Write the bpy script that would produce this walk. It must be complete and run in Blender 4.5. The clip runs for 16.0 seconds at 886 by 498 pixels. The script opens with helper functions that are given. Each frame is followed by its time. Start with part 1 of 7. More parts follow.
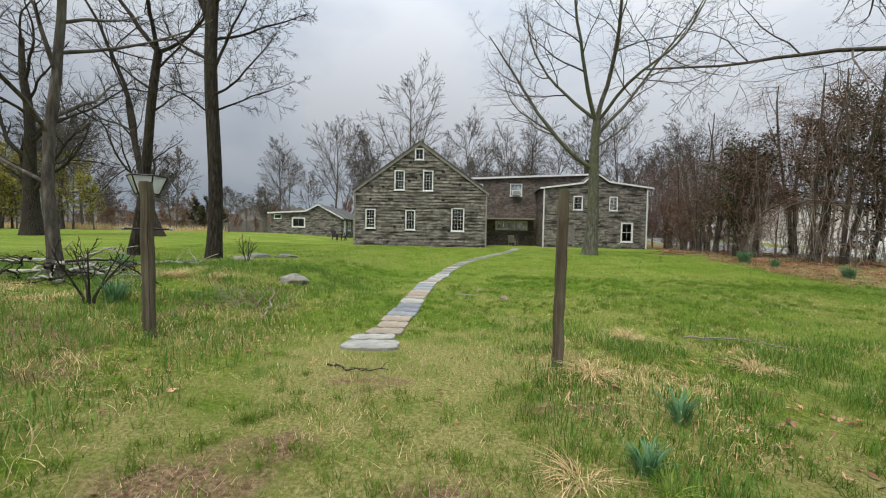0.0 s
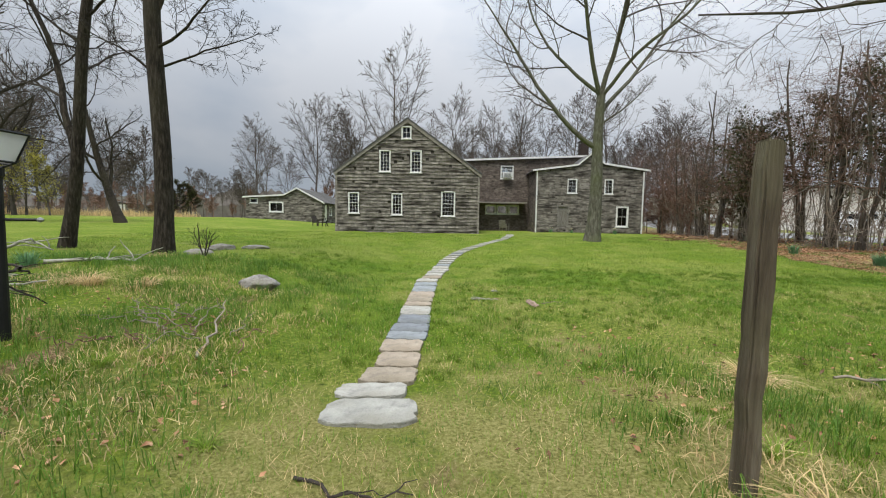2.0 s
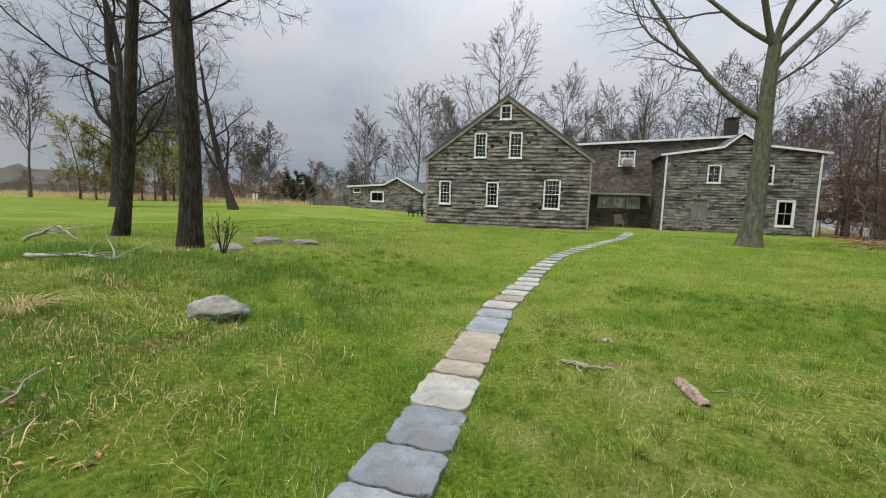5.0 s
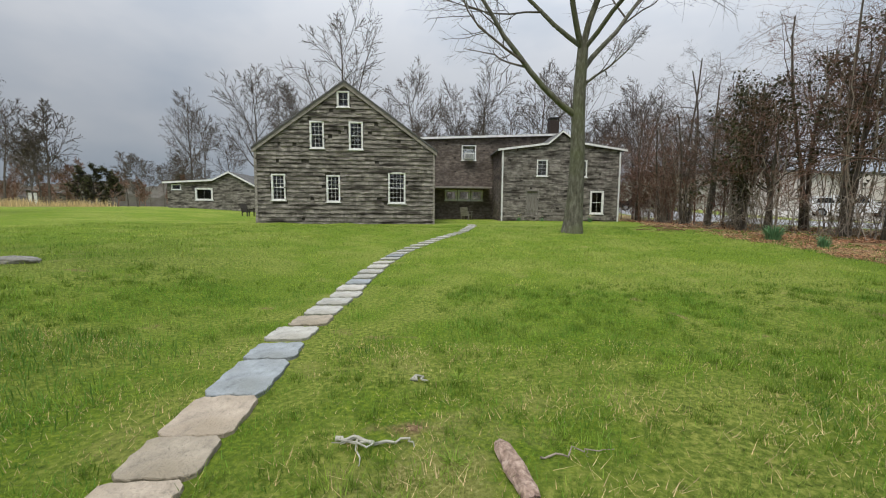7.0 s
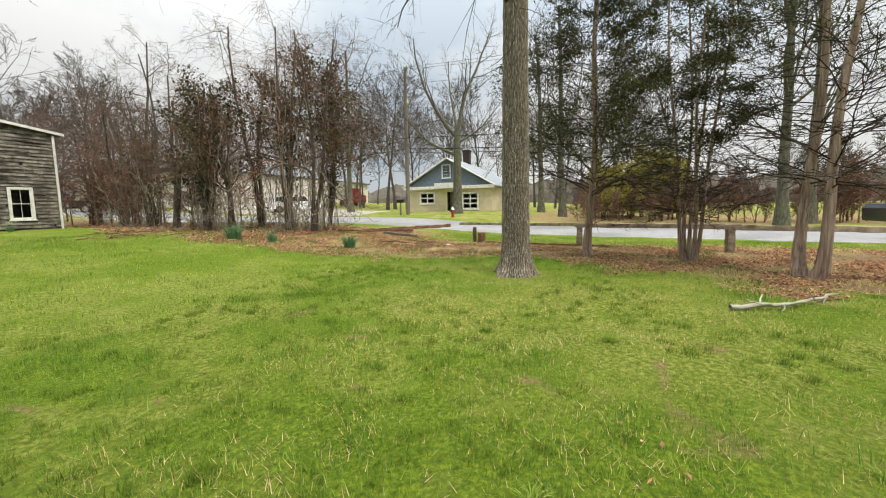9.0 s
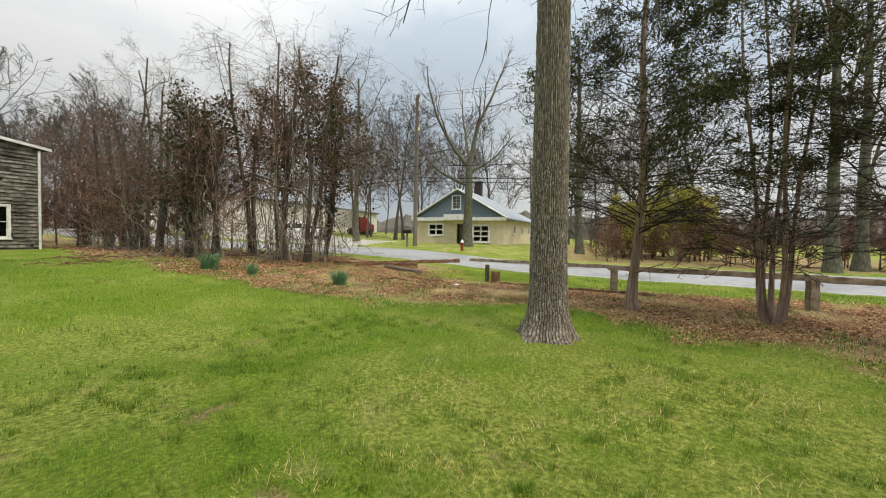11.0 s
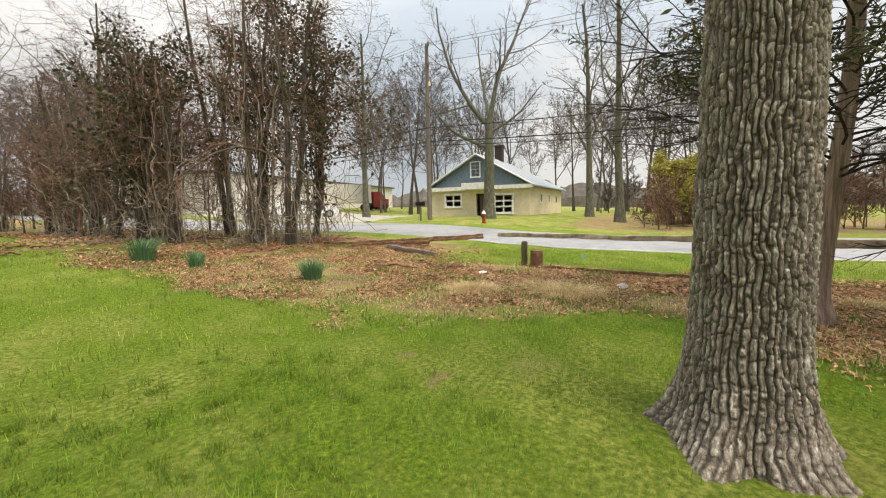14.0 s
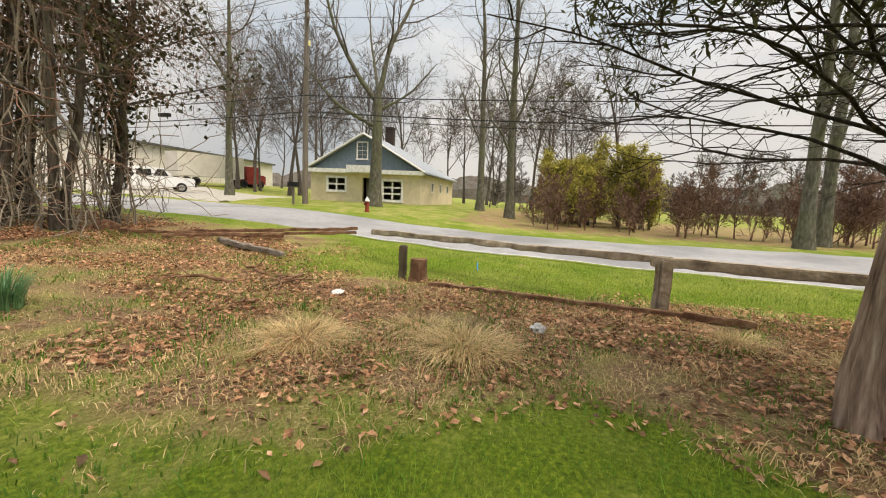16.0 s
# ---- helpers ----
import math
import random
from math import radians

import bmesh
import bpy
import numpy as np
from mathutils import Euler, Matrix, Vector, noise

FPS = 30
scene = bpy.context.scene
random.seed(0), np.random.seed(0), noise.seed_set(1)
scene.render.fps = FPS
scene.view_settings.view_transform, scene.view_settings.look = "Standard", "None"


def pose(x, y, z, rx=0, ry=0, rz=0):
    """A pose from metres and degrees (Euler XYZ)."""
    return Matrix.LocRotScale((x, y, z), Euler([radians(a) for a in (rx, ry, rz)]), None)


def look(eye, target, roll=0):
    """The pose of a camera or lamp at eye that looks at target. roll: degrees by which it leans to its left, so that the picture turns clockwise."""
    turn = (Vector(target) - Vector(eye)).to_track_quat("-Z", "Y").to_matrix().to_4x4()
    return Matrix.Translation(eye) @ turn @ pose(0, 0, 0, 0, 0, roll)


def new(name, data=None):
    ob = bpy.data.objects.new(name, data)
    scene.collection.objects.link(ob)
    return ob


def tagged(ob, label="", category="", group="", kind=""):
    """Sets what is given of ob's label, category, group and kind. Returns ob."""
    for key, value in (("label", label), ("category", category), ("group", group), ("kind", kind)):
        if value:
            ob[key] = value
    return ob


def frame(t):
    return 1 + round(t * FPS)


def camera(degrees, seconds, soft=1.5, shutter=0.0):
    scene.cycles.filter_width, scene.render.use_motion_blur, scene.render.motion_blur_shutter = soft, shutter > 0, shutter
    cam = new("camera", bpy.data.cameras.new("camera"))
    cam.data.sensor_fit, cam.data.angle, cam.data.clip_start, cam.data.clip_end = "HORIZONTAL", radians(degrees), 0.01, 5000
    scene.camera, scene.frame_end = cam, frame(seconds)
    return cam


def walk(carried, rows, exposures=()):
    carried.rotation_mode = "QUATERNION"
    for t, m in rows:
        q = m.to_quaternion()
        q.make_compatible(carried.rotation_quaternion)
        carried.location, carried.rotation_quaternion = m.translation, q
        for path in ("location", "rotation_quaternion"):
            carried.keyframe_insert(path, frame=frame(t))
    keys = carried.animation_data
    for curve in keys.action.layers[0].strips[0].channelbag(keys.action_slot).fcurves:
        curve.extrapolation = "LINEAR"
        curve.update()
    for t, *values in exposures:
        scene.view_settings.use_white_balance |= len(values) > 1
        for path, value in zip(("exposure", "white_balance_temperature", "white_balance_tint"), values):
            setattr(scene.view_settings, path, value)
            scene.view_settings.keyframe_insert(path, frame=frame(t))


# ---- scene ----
cam = camera(94.4, 16.0, soft=1.1)
PATH = [
    (0, (0.068, -0.717, 1.182), (-0.071, 1.277, 1.12), 1.2),
    (0.5, (-0.097, -0.262, 1.166), (-0.256, 1.725, 1.0), 0.0),
    (1, (-0.26, 0.136, 1.145), (-0.275, 2.126, 0.943), 0.1),
    (1.5, (-0.359, 0.518, 1.177), (-0.165, 2.5, 0.997), 0.6),
    (2, (-0.459, 1.006, 1.241), (-0.513, 3.001, 1.104), 1.0),
    (2.5, (-0.601, 1.449, 1.256), (-0.876, 3.424, 1.104), 1.3),
    (3, (-0.562, 1.882, 1.227), (-0.88, 3.85, 1.063), 0.2),
    (3.5, (-0.491, 2.327, 1.259), (-0.813, 4.292, 1.07), 0.3),
    (4, (-0.394, 2.795, 1.271), (-0.553, 4.774, 1.031), 1.1),
    (4.5, (-0.262, 3.36, 1.244), (-0.616, 5.317, 1.037), 1.5),
    (4.7, (-0.253, 3.554, 1.286), (-0.805, 5.466, 1.094), 2.1),
    (6.8, (0.146, 5.153, 1.279), (-0.169, 7.12, 1.099), 1.8),
    (7, (0.268, 5.276, 1.266), (0.381, 7.263, 1.071), 0.5),
    (7.3, (0.547, 5.472, 1.267), (1.26, 7.329, 1.058), -1.0),
    (7.5, (0.757, 5.548, 1.295), (1.785, 7.248, 1.06), -1.0),
    (8, (1.073, 5.887, 1.279), (2.584, 7.16, 0.97), -0.0),
    (8.5, (1.549, 6.036, 1.314), (3.341, 6.883, 1.05), -2.2),
    (10.8, (3.741, 6.887, 1.431), (5.569, 7.694, 1.339), 1.0),
    (11, (3.947, 6.966, 1.405), (5.764, 7.798, 1.345), 0.9),
    (11.5, (4.55, 7.306, 1.388), (6.312, 8.25, 1.318), -0.1),
    (12, (5.0, 7.719, 1.357), (6.729, 8.716, 1.223), 0.1),
    (12.5, (5.498, 7.995, 1.334), (7.193, 9.048, 1.195), 0.1),
    (13, (6.049, 8.19, 1.368), (7.724, 9.271, 1.204), 0.3),
    (13.5, (6.598, 8.37, 1.362), (8.313, 9.367, 1.106), 0.2),
    (14, (7.283, 8.481, 1.274), (9.052, 9.395, 1.087), -1.2),
    (14.5, (7.983, 8.703, 1.213), (9.786, 9.504, 0.884), -1.7),
    (15, (8.664, 8.792, 1.237), (10.605, 9.181, 0.949), -1.5),
    (15.5, (9.342, 8.877, 1.292), (11.274, 9.361, 1.117), 0.2),
    (16, (9.916, 9.042, 1.336), (11.857, 9.457, 1.092), 2.7),
]
walk(cam, [(t, look(eye, target, roll)) for t, eye, target, roll in PATH],
     [(0, -0.34, 6500, 10), (1.0, -0.10, 6500, 10), (2.0, -0.24, 6500, 10), (4.7, -0.28, 6500, 10), (7.0, -0.36, 6500, 10), (7.5, -0.34, 6700, 10), (8.5, 0.14, 7200, 9), (11, -0.15, 7100, 8), (12.5, -0.05, 7300, 9), (14.5, 0.2, 7500, 11), (15.2, 0.25, 7600, 12), (16, 0.02, 7800, 12)])

# ---- light ----
world = bpy.data.worlds.new("overcast_sky")
scene.world = world
world.use_nodes = True
wn, wl = world.node_tree.nodes, world.node_tree.links
wn.clear()
w_out = wn.new("ShaderNodeOutputWorld")
w_bg = wn.new("ShaderNodeBackground")
w_tc = wn.new("ShaderNodeTexCoord")
w_sky = wn.new("ShaderNodeTexSky")
w_sky.sky_type, w_sky.sun_disc = "NISHITA", False
w_sky.sun_elevation, w_sky.sun_rotation = radians(64), radians(208)
w_map = wn.new("ShaderNodeMapping")
w_map.inputs["Scale"].default_value = (1.0, 1.0, 2.0)
w_noise = wn.new("ShaderNodeTexNoise")
w_noise.inputs["Scale"].default_value = 1.7
w_noise.inputs["Detail"].default_value = 5
w_noise.inputs["Roughness"].default_value = 0.5
w_ramp = wn.new("ShaderNodeValToRGB")
w_ramp.color_ramp.elements[0].position, w_ramp.color_ramp.elements[0].color = 0.36, (0.42, 0.505, 0.62, 1)
w_ramp.color_ramp.elements[1].position, w_ramp.color_ramp.elements[1].color = 0.62, (0.72, 0.755, 0.81, 1)
w_sep = wn.new("ShaderNodeSeparateXYZ")
w_lift = wn.new("ShaderNodeMapRange")       # an overcast sky is about three times brighter overhead
w_lift.inputs["From Min"].default_value, w_lift.inputs["From Max"].default_value = 0.0, 1.0
w_lift.inputs["To Min"].default_value, w_lift.inputs["To Max"].default_value = 0.80, 4.4
w_pow = wn.new("ShaderNodeMath")
w_pow.operation = "POWER"
w_pow.use_clamp = True
w_pow.inputs[1].default_value = 2.0
w_mul = wn.new("ShaderNodeVectorMath")
w_mul.operation = "SCALE"
w_mix = wn.new("ShaderNodeMix")
w_mix.data_type = "RGBA"
w_mix.inputs["Factor"].default_value = 0.93
w_sk = wn.new("ShaderNodeVectorMath")
w_sk.operation = "SCALE"
w_sk.inputs["Scale"].default_value = 0.1
wl.new(w_tc.outputs["Generated"], w_map.inputs["Vector"])
wl.new(w_map.outputs["Vector"], w_noise.inputs["Vector"])
wl.new(w_noise.outputs["Fac"], w_ramp.inputs["Fac"])
wl.new(w_tc.outputs["Generated"], w_sep.inputs[0])
wl.new(w_sep.outputs["Z"], w_pow.inputs[0])
wl.new(w_pow.outputs[0], w_lift.inputs["Value"])
wl.new(w_ramp.outputs["Color"], w_mul.inputs[0])
w_east = wn.new("ShaderNodeMath")             # the cloud is thinner and brighter to the east
w_east.operation = "MULTIPLY_ADD"
w_east.inputs[1].default_value = 0.17
wl.new(w_sep.outputs["X"], w_east.inputs[0])
wl.new(w_lift.outputs[0], w_east.inputs[2])
wl.new(w_east.outputs[0], w_mul.inputs["Scale"])
wl.new(w_sky.outputs["Color"], w_sk.inputs[0])
wl.new(w_sk.outputs[0], w_mix.inputs["A"])
wl.new(w_mul.outputs[0], w_mix.inputs["B"])
wl.new(w_mix.outputs["Result"], w_bg.inputs["Color"])
w_bg.inputs["Strength"].default_value = 1.0
wl.new(w_bg.outputs[0], w_out.inputs["Surface"])

sun_data = bpy.data.lights.new("sun", "SUN")
sun_data.energy, sun_data.angle, sun_data.color = 3.4, radians(22), (1.0, 0.95, 0.87)
sun = new("sun", sun_data)
sun.matrix_world = look((-9, -17, 40), (0, 0, 0))


# ---- materials ----
def mat(name, stops, scale=4.0, rough=0.85, bump=0.0, bscale=40.0, island=0.0, objrand=0.0, stretch=(1, 1, 1), blotch=None, metal=0.0, spec=0.3, detail=6, thin=0.0):
    """A procedural surface: a ramp of colours over noise, a coarse blotch, random lightness per piece, fine relief."""
    m = bpy.data.materials.new(name)
    m.use_nodes = True
    n, l = m.node_tree.nodes, m.node_tree.links
    b = n["Principled BSDF"]
    tc, mp = n.new("ShaderNodeTexCoord"), n.new("ShaderNodeMapping")
    mp.inputs["Scale"].default_value = stretch
    l.new(tc.outputs["Object"], mp.inputs["Vector"])
    nz = n.new("ShaderNodeTexNoise")
    nz.inputs["Scale"].default_value, nz.inputs["Detail"].default_value, nz.inputs["Roughness"].default_value = scale, detail, 0.62
    l.new(mp.outputs["Vector"], nz.inputs["Vector"])
    rp = n.new("ShaderNodeValToRGB")
    el = rp.color_ramp.elements
    while len(el) < len(stops):
        el.new(0.5)
    for e, (p, c) in zip(el, stops):
        e.position, e.color = p, (*c, 1)
    l.new(nz.outputs["Fac"], rp.inputs["Fac"])
    col = rp.outputs["Color"]
    if blotch:
        bs, bc, amount, *bst = blotch
        bn, br, bm = n.new("ShaderNodeTexNoise"), n.new("ShaderNodeMapRange"), n.new("ShaderNodeMix")
        bn.inputs["Scale"].default_value, bn.inputs["Detail"].default_value = bs, 4
        bmap = n.new("ShaderNodeMapping")
        bmap.inputs["Scale"].default_value = bst[0] if bst else (1, 1, 1)
        l.new(tc.outputs["Object"], bmap.inputs["Vector"])
        l.new(bmap.outputs["Vector"], bn.inputs["Vector"])
        br.inputs["From Min"].default_value, br.inputs["From Max"].default_value = 0.45, 0.65
        br.inputs["To Max"].default_value = amount
        l.new(bn.outputs["Fac"], br.inputs["Value"])
        bm.data_type = "RGBA"
        bm.inputs["B"].default_value = (*bc, 1)
        l.new(br.outputs[0], bm.inputs["Factor"])
        l.new(col, bm.inputs["A"])
        col = bm.outputs["Result"]
    for amount, node, out in ((island, "ShaderNodeNewGeometry", "Random Per Island"), (objrand, "ShaderNodeObjectInfo", "Random")):
        if amount:
            g, r, h = n.new(node), n.new("ShaderNodeMapRange"), n.new("ShaderNodeHueSaturation")
            r.inputs["To Min"].default_value, r.inputs["To Max"].default_value = 1 - amount, 1 + amount
            l.new(g.outputs[out], r.inputs["Value"])
            l.new(r.outputs[0], h.inputs["Value"])
            l.new(col, h.inputs["Color"])
            col = h.outputs["Color"]
    l.new(col, b.inputs["Base Color"])
    b.inputs["Roughness"].default_value, b.inputs["Metallic"].default_value = rough, metal
    b.inputs["Specular IOR Level"].default_value = spec
    if bump:
        bz, bp = n.new("ShaderNodeTexNoise"), n.new("ShaderNodeBump")
        bz.inputs["Scale"].default_value, bz.inputs["Detail"].default_value = bscale, 5
        l.new(mp.outputs["Vector"], bz.inputs["Vector"])
        bp.inputs["Strength"].default_value, bp.inputs["Distance"].default_value = bump, 0.02
        l.new(bz.outputs["Fac"], bp.inputs["Height"])
        l.new(bp.outputs["Normal"], b.inputs["Normal"])
    if thin:                                   # light that passes through a thin leaf or blade
        tr, ms = n.new("ShaderNodeBsdfTranslucent"), n.new("ShaderNodeMixShader")
        ms.inputs["Fac"].default_value = thin
        l.new(col, tr.inputs["Color"])
        l.new(b.outputs[0], ms.inputs[1])
        l.new(tr.outputs[0], ms.inputs[2])
        l.new(ms.outputs[0], n["Material Output"].inputs["Surface"])
    return m


M = {
    # the dark stretched blotch paints course shade into the colour, along with weathering
    "shingle": mat("weathered_shingle", [(0.3, (0.075, 0.064, 0.052)), (0.5, (0.215, 0.195, 0.168)), (0.72, (0.37, 0.34, 0.30))], 2.4, 0.9, 0.6, 60, island=0.26, stretch=(0.9, 0.9, 4.0), blotch=(1.9, (0.026, 0.021, 0.016), 0.93, (0.42, 0.42, 2.6))),
    "shingle_brown": mat("brown_shingle", [(0.3, (0.06, 0.047, 0.039)), (0.5, (0.145, 0.118, 0.098)), (0.72, (0.26, 0.222, 0.19))], 2.2, 0.9, 0.5, 60, island=0.16, stretch=(1.2, 1.2, 3.0), blotch=(1.0, (0.06, 0.048, 0.04), 0.6, (0.5, 0.5, 2.2))),
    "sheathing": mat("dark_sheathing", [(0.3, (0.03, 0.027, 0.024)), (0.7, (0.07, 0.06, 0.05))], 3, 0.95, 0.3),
    "white": mat("white_paint", [(0.3, (0.58, 0.57, 0.55)), (0.6, (0.80, 0.80, 0.78))], 5, 0.6, 0.1),
    "oldtrim": mat("bare_grey_trim", [(0.3, (0.16, 0.14, 0.12)), (0.7, (0.36, 0.33, 0.30))], 5, 0.85, 0.3, stretch=(1, 1, 3)),
    "roof": mat("asphalt_roofing", [(0.3, (0.07, 0.068, 0.065)), (0.7, (0.15, 0.145, 0.14))], 8, 0.9, 0.4, 80, blotch=(0.8, (0.05, 0.05, 0.045), 0.5)),
    "roofgrey": mat("grey_roof_shingle", [(0.3, (0.22, 0.245, 0.27)), (0.7, (0.31, 0.34, 0.37))], 6, 0.9, 0.4, 80, island=0.12),
    "blueboard": mat("blue_grey_clapboard", [(0.3, (0.12, 0.16, 0.20)), (0.7, (0.17, 0.22, 0.27))], 4, 0.8, 0.1),
    "yellow": mat("pale_yellow_block", [(0.3, (0.60, 0.51, 0.35)), (0.7, (0.74, 0.64, 0.46))], 3, 0.85, 0.2, blotch=(0.6, (0.45, 0.38, 0.25), 0.5)),
    "warehouse": mat("cream_metal_siding", [(0.3, (0.55, 0.52, 0.47)), (0.7, (0.68, 0.65, 0.59))], 1.2, 0.7, 0.05),
    "bark": mat("oak_bark", [(0.3, (0.027, 0.022, 0.017)), (0.5, (0.078, 0.065, 0.051)), (0.7, (0.162, 0.147, 0.126))], 9, 0.95, 1.0, 26, stretch=(1.6, 1.6, 0.35), blotch=(0.9, (0.12, 0.12, 0.075), 0.35)),
    "bark_dark": mat("dark_wet_bark", [(0.34, (0.009, 0.006, 0.004)), (0.5, (0.028, 0.021, 0.015)), (0.68, (0.075, 0.062, 0.047))], 15, 0.95, 1.0, 26, stretch=(1.6, 1.6, 0.3), blotch=(0.7, (0.06, 0.055, 0.03), 0.4)),
    "bark_lichen": mat("lichened_bark", [(0.3, (0.050, 0.046, 0.036)), (0.5, (0.105, 0.100, 0.074)), (0.72, (0.20, 0.19, 0.155))], 7, 0.95, 0.8, 26, stretch=(1.6, 1.6, 0.5), blotch=(0.8, (0.11, 0.125, 0.055), 0.6)),
    "bark_red": mat("stringy_cedar_bark", [(0.3, (0.115, 0.075, 0.056)), (0.5, (0.31, 0.22, 0.17)), (0.72, (0.52, 0.41, 0.33))], 9, 0.95, 1.0, 30, stretch=(2.6, 2.6, 0.2)),
    "twig": mat("thin_twigs", [(0.3, (0.060, 0.048, 0.041)), (0.7, (0.135, 0.115, 0.10))], 3, 0.95, island=0.3),
    "twig_dark": mat("dark_twigs", [(0.3, (0.021, 0.017, 0.013)), (0.7, (0.051, 0.042, 0.033))], 3, 0.95, island=0.3),
    "twig_red": mat("reddish_vine_stems", [(0.3, (0.115, 0.062, 0.042)), (0.7, (0.225, 0.140, 0.103))], 3, 0.95, island=0.35),
    "vine": mat("pale_dry_vine", [(0.3, (0.160, 0.132, 0.100)), (0.7, (0.304, 0.264, 0.208))], 4, 0.95, 0.3, island=0.3),
    "cedar": mat("cedar_foliage", [(0.3, (0.040, 0.046, 0.015)), (0.55, (0.075, 0.080, 0.028)), (0.75, (0.14, 0.115, 0.045))], 1.3, 0.9, island=0.45, thin=0.25),
    "ivy": mat("ivy_leaves", [(0.3, (0.026, 0.030, 0.011)), (0.7, (0.070, 0.066, 0.026))], 2, 0.55, island=0.5, thin=0.15),
    "bud": mat("new_yellow_green_leaves", [(0.3, (0.27, 0.25, 0.05)), (0.7, (0.46, 0.41, 0.09))], 2, 0.8, island=0.3, thin=0.45),
    "wood_post": mat("weathered_post_wood", [(0.3, (0.048, 0.035, 0.022)), (0.5, (0.109, 0.086, 0.058)), (0.72, (0.178, 0.153, 0.109))], 5, 0.9, 0.8, 30, stretch=(4, 4, 0.25), blotch=(1.4, (0.14, 0.145, 0.07), 0.5)),
    "rail": mat("grey_split_rail", [(0.3, (0.169, 0.130, 0.098)), (0.5, (0.351, 0.286, 0.215)), (0.72, (0.546, 0.468, 0.364))], 5, 0.9, 0.7, 30, island=0.2),
    "rail_red": mat("rotting_brown_rail", [(0.3, (0.072, 0.036, 0.020)), (0.5, (0.174, 0.091, 0.052)), (0.72, (0.306, 0.204, 0.122))], 5, 0.9, 0.7, 30, island=0.2),
    "deadwood": mat("bleached_dead_wood", [(0.3, (0.2, 0.19, 0.15)), (0.7, (0.42, 0.41, 0.34))], 6, 0.9, 0.5, island=0.2),
    "leaf": mat("dead_oak_leaves", [(0.25, (0.16, 0.070, 0.036)), (0.5, (0.36, 0.19, 0.105)), (0.75, (0.64, 0.44, 0.29))], 9, 0.8, island=0.75, thin=0.3),
    "grass": mat("grass_blades", [(0.36, (0.105, 0.195, 0.022)), (0.5, (0.25, 0.345, 0.045)), (0.62, (0.48, 0.48, 0.13))], 1.2, 0.65, island=0.4, blotch=(0.6, (0.09, 0.20, 0.022), 0.7), detail=8, thin=0.45),
    "grass_deep": mat("deep_green_grass", [(0.34, (0.05, 0.14, 0.014)), (0.5, (0.145, 0.28, 0.028)), (0.66, (0.29, 0.40, 0.05))], 2.2, 0.6, island=0.35, thin=0.45),
    "grass_lush": mat("fresh_grass_clumps", [(0.3, (0.075, 0.17, 0.02)), (0.7, (0.17, 0.28, 0.045))], 1.2, 0.6, island=0.35, thin=0.45),
    "grass_dark": mat("dark_grass_tufts", [(0.3, (0.075, 0.14, 0.010)), (0.7, (0.17, 0.25, 0.025))], 2, 0.7, island=0.4, thin=0.4),
    "straw": mat("dry_straw", [(0.3, (0.43, 0.30, 0.14)), (0.7, (0.74, 0.58, 0.32))], 2, 0.85, island=0.4, thin=0.35),
    "daff": mat("daffodil_leaves", [(0.3, (0.085, 0.19, 0.085)), (0.7, (0.17, 0.32, 0.14))], 2, 0.55, island=0.3, thin=0.35),
    "petal": mat("pale_yellow_petals", [(0.3, (0.75, 0.68, 0.25)), (0.7, (0.85, 0.82, 0.5))], 2, 0.7),
    "rock": mat("grey_fieldstone", [(0.3, (0.112, 0.101, 0.087)), (0.5, (0.231, 0.217, 0.196)), (0.72, (0.385, 0.371, 0.343))], 14, 0.9, 0.9, 30, blotch=(3, (0.14, 0.13, 0.08), 0.6)),
    "black": mat("black_painted_metal", [(0.3, (0.008, 0.008, 0.009)), (0.7, (0.016, 0.016, 0.017))], 8, 0.45, 0.1),
    "metal": mat("grey_galvanised_metal", [(0.3, (0.3, 0.3, 0.3)), (0.7, (0.42, 0.42, 0.42))], 8, 0.5, 0.1, metal=0.6),
    "brick": mat("sooty_brick", [(0.3, (0.025, 0.02, 0.018)), (0.7, (0.07, 0.05, 0.042))], 12, 0.95, 0.5),
    "pole": mat("tarred_pole_wood", [(0.3, (0.12, 0.10, 0.085)), (0.7, (0.24, 0.205, 0.17))], 6, 0.9, 0.5, stretch=(4, 4, 0.2)),
    "carwhite": mat("white_car_paint", [(0.3, (0.72, 0.73, 0.74)), (0.7, (0.78, 0.79, 0.8))], 1, 0.25, spec=0.5),
    "cardark": mat("dark_car_paint", [(0.3, (0.015, 0.016, 0.018)), (0.7, (0.022, 0.023, 0.026))], 1, 0.2, spec=0.5),
    "carred": mat("faded_red_paint", [(0.3, (0.196, 0.021, 0.021)), (0.7, (0.280, 0.042, 0.035))], 2, 0.45),
    "tyre": mat("black_rubber", [(0.3, (0.015, 0.015, 0.015)), (0.7, (0.03, 0.03, 0.03))], 8, 0.85),
    "blue": mat("bright_blue_plastic", [(0.3, (0.02, 0.25, 0.75)), (0.7, (0.05, 0.32, 0.85))], 3, 0.5),
    "red": mat("dull_red_paint", [(0.3, (0.20, 0.035, 0.02)), (0.7, (0.32, 0.06, 0.035))], 6, 0.7),
    "door": mat("grey_board_door", [(0.3, (0.14, 0.125, 0.11)), (0.7, (0.28, 0.26, 0.235))], 5, 0.9, 0.4, stretch=(4, 4, 0.4)),
}


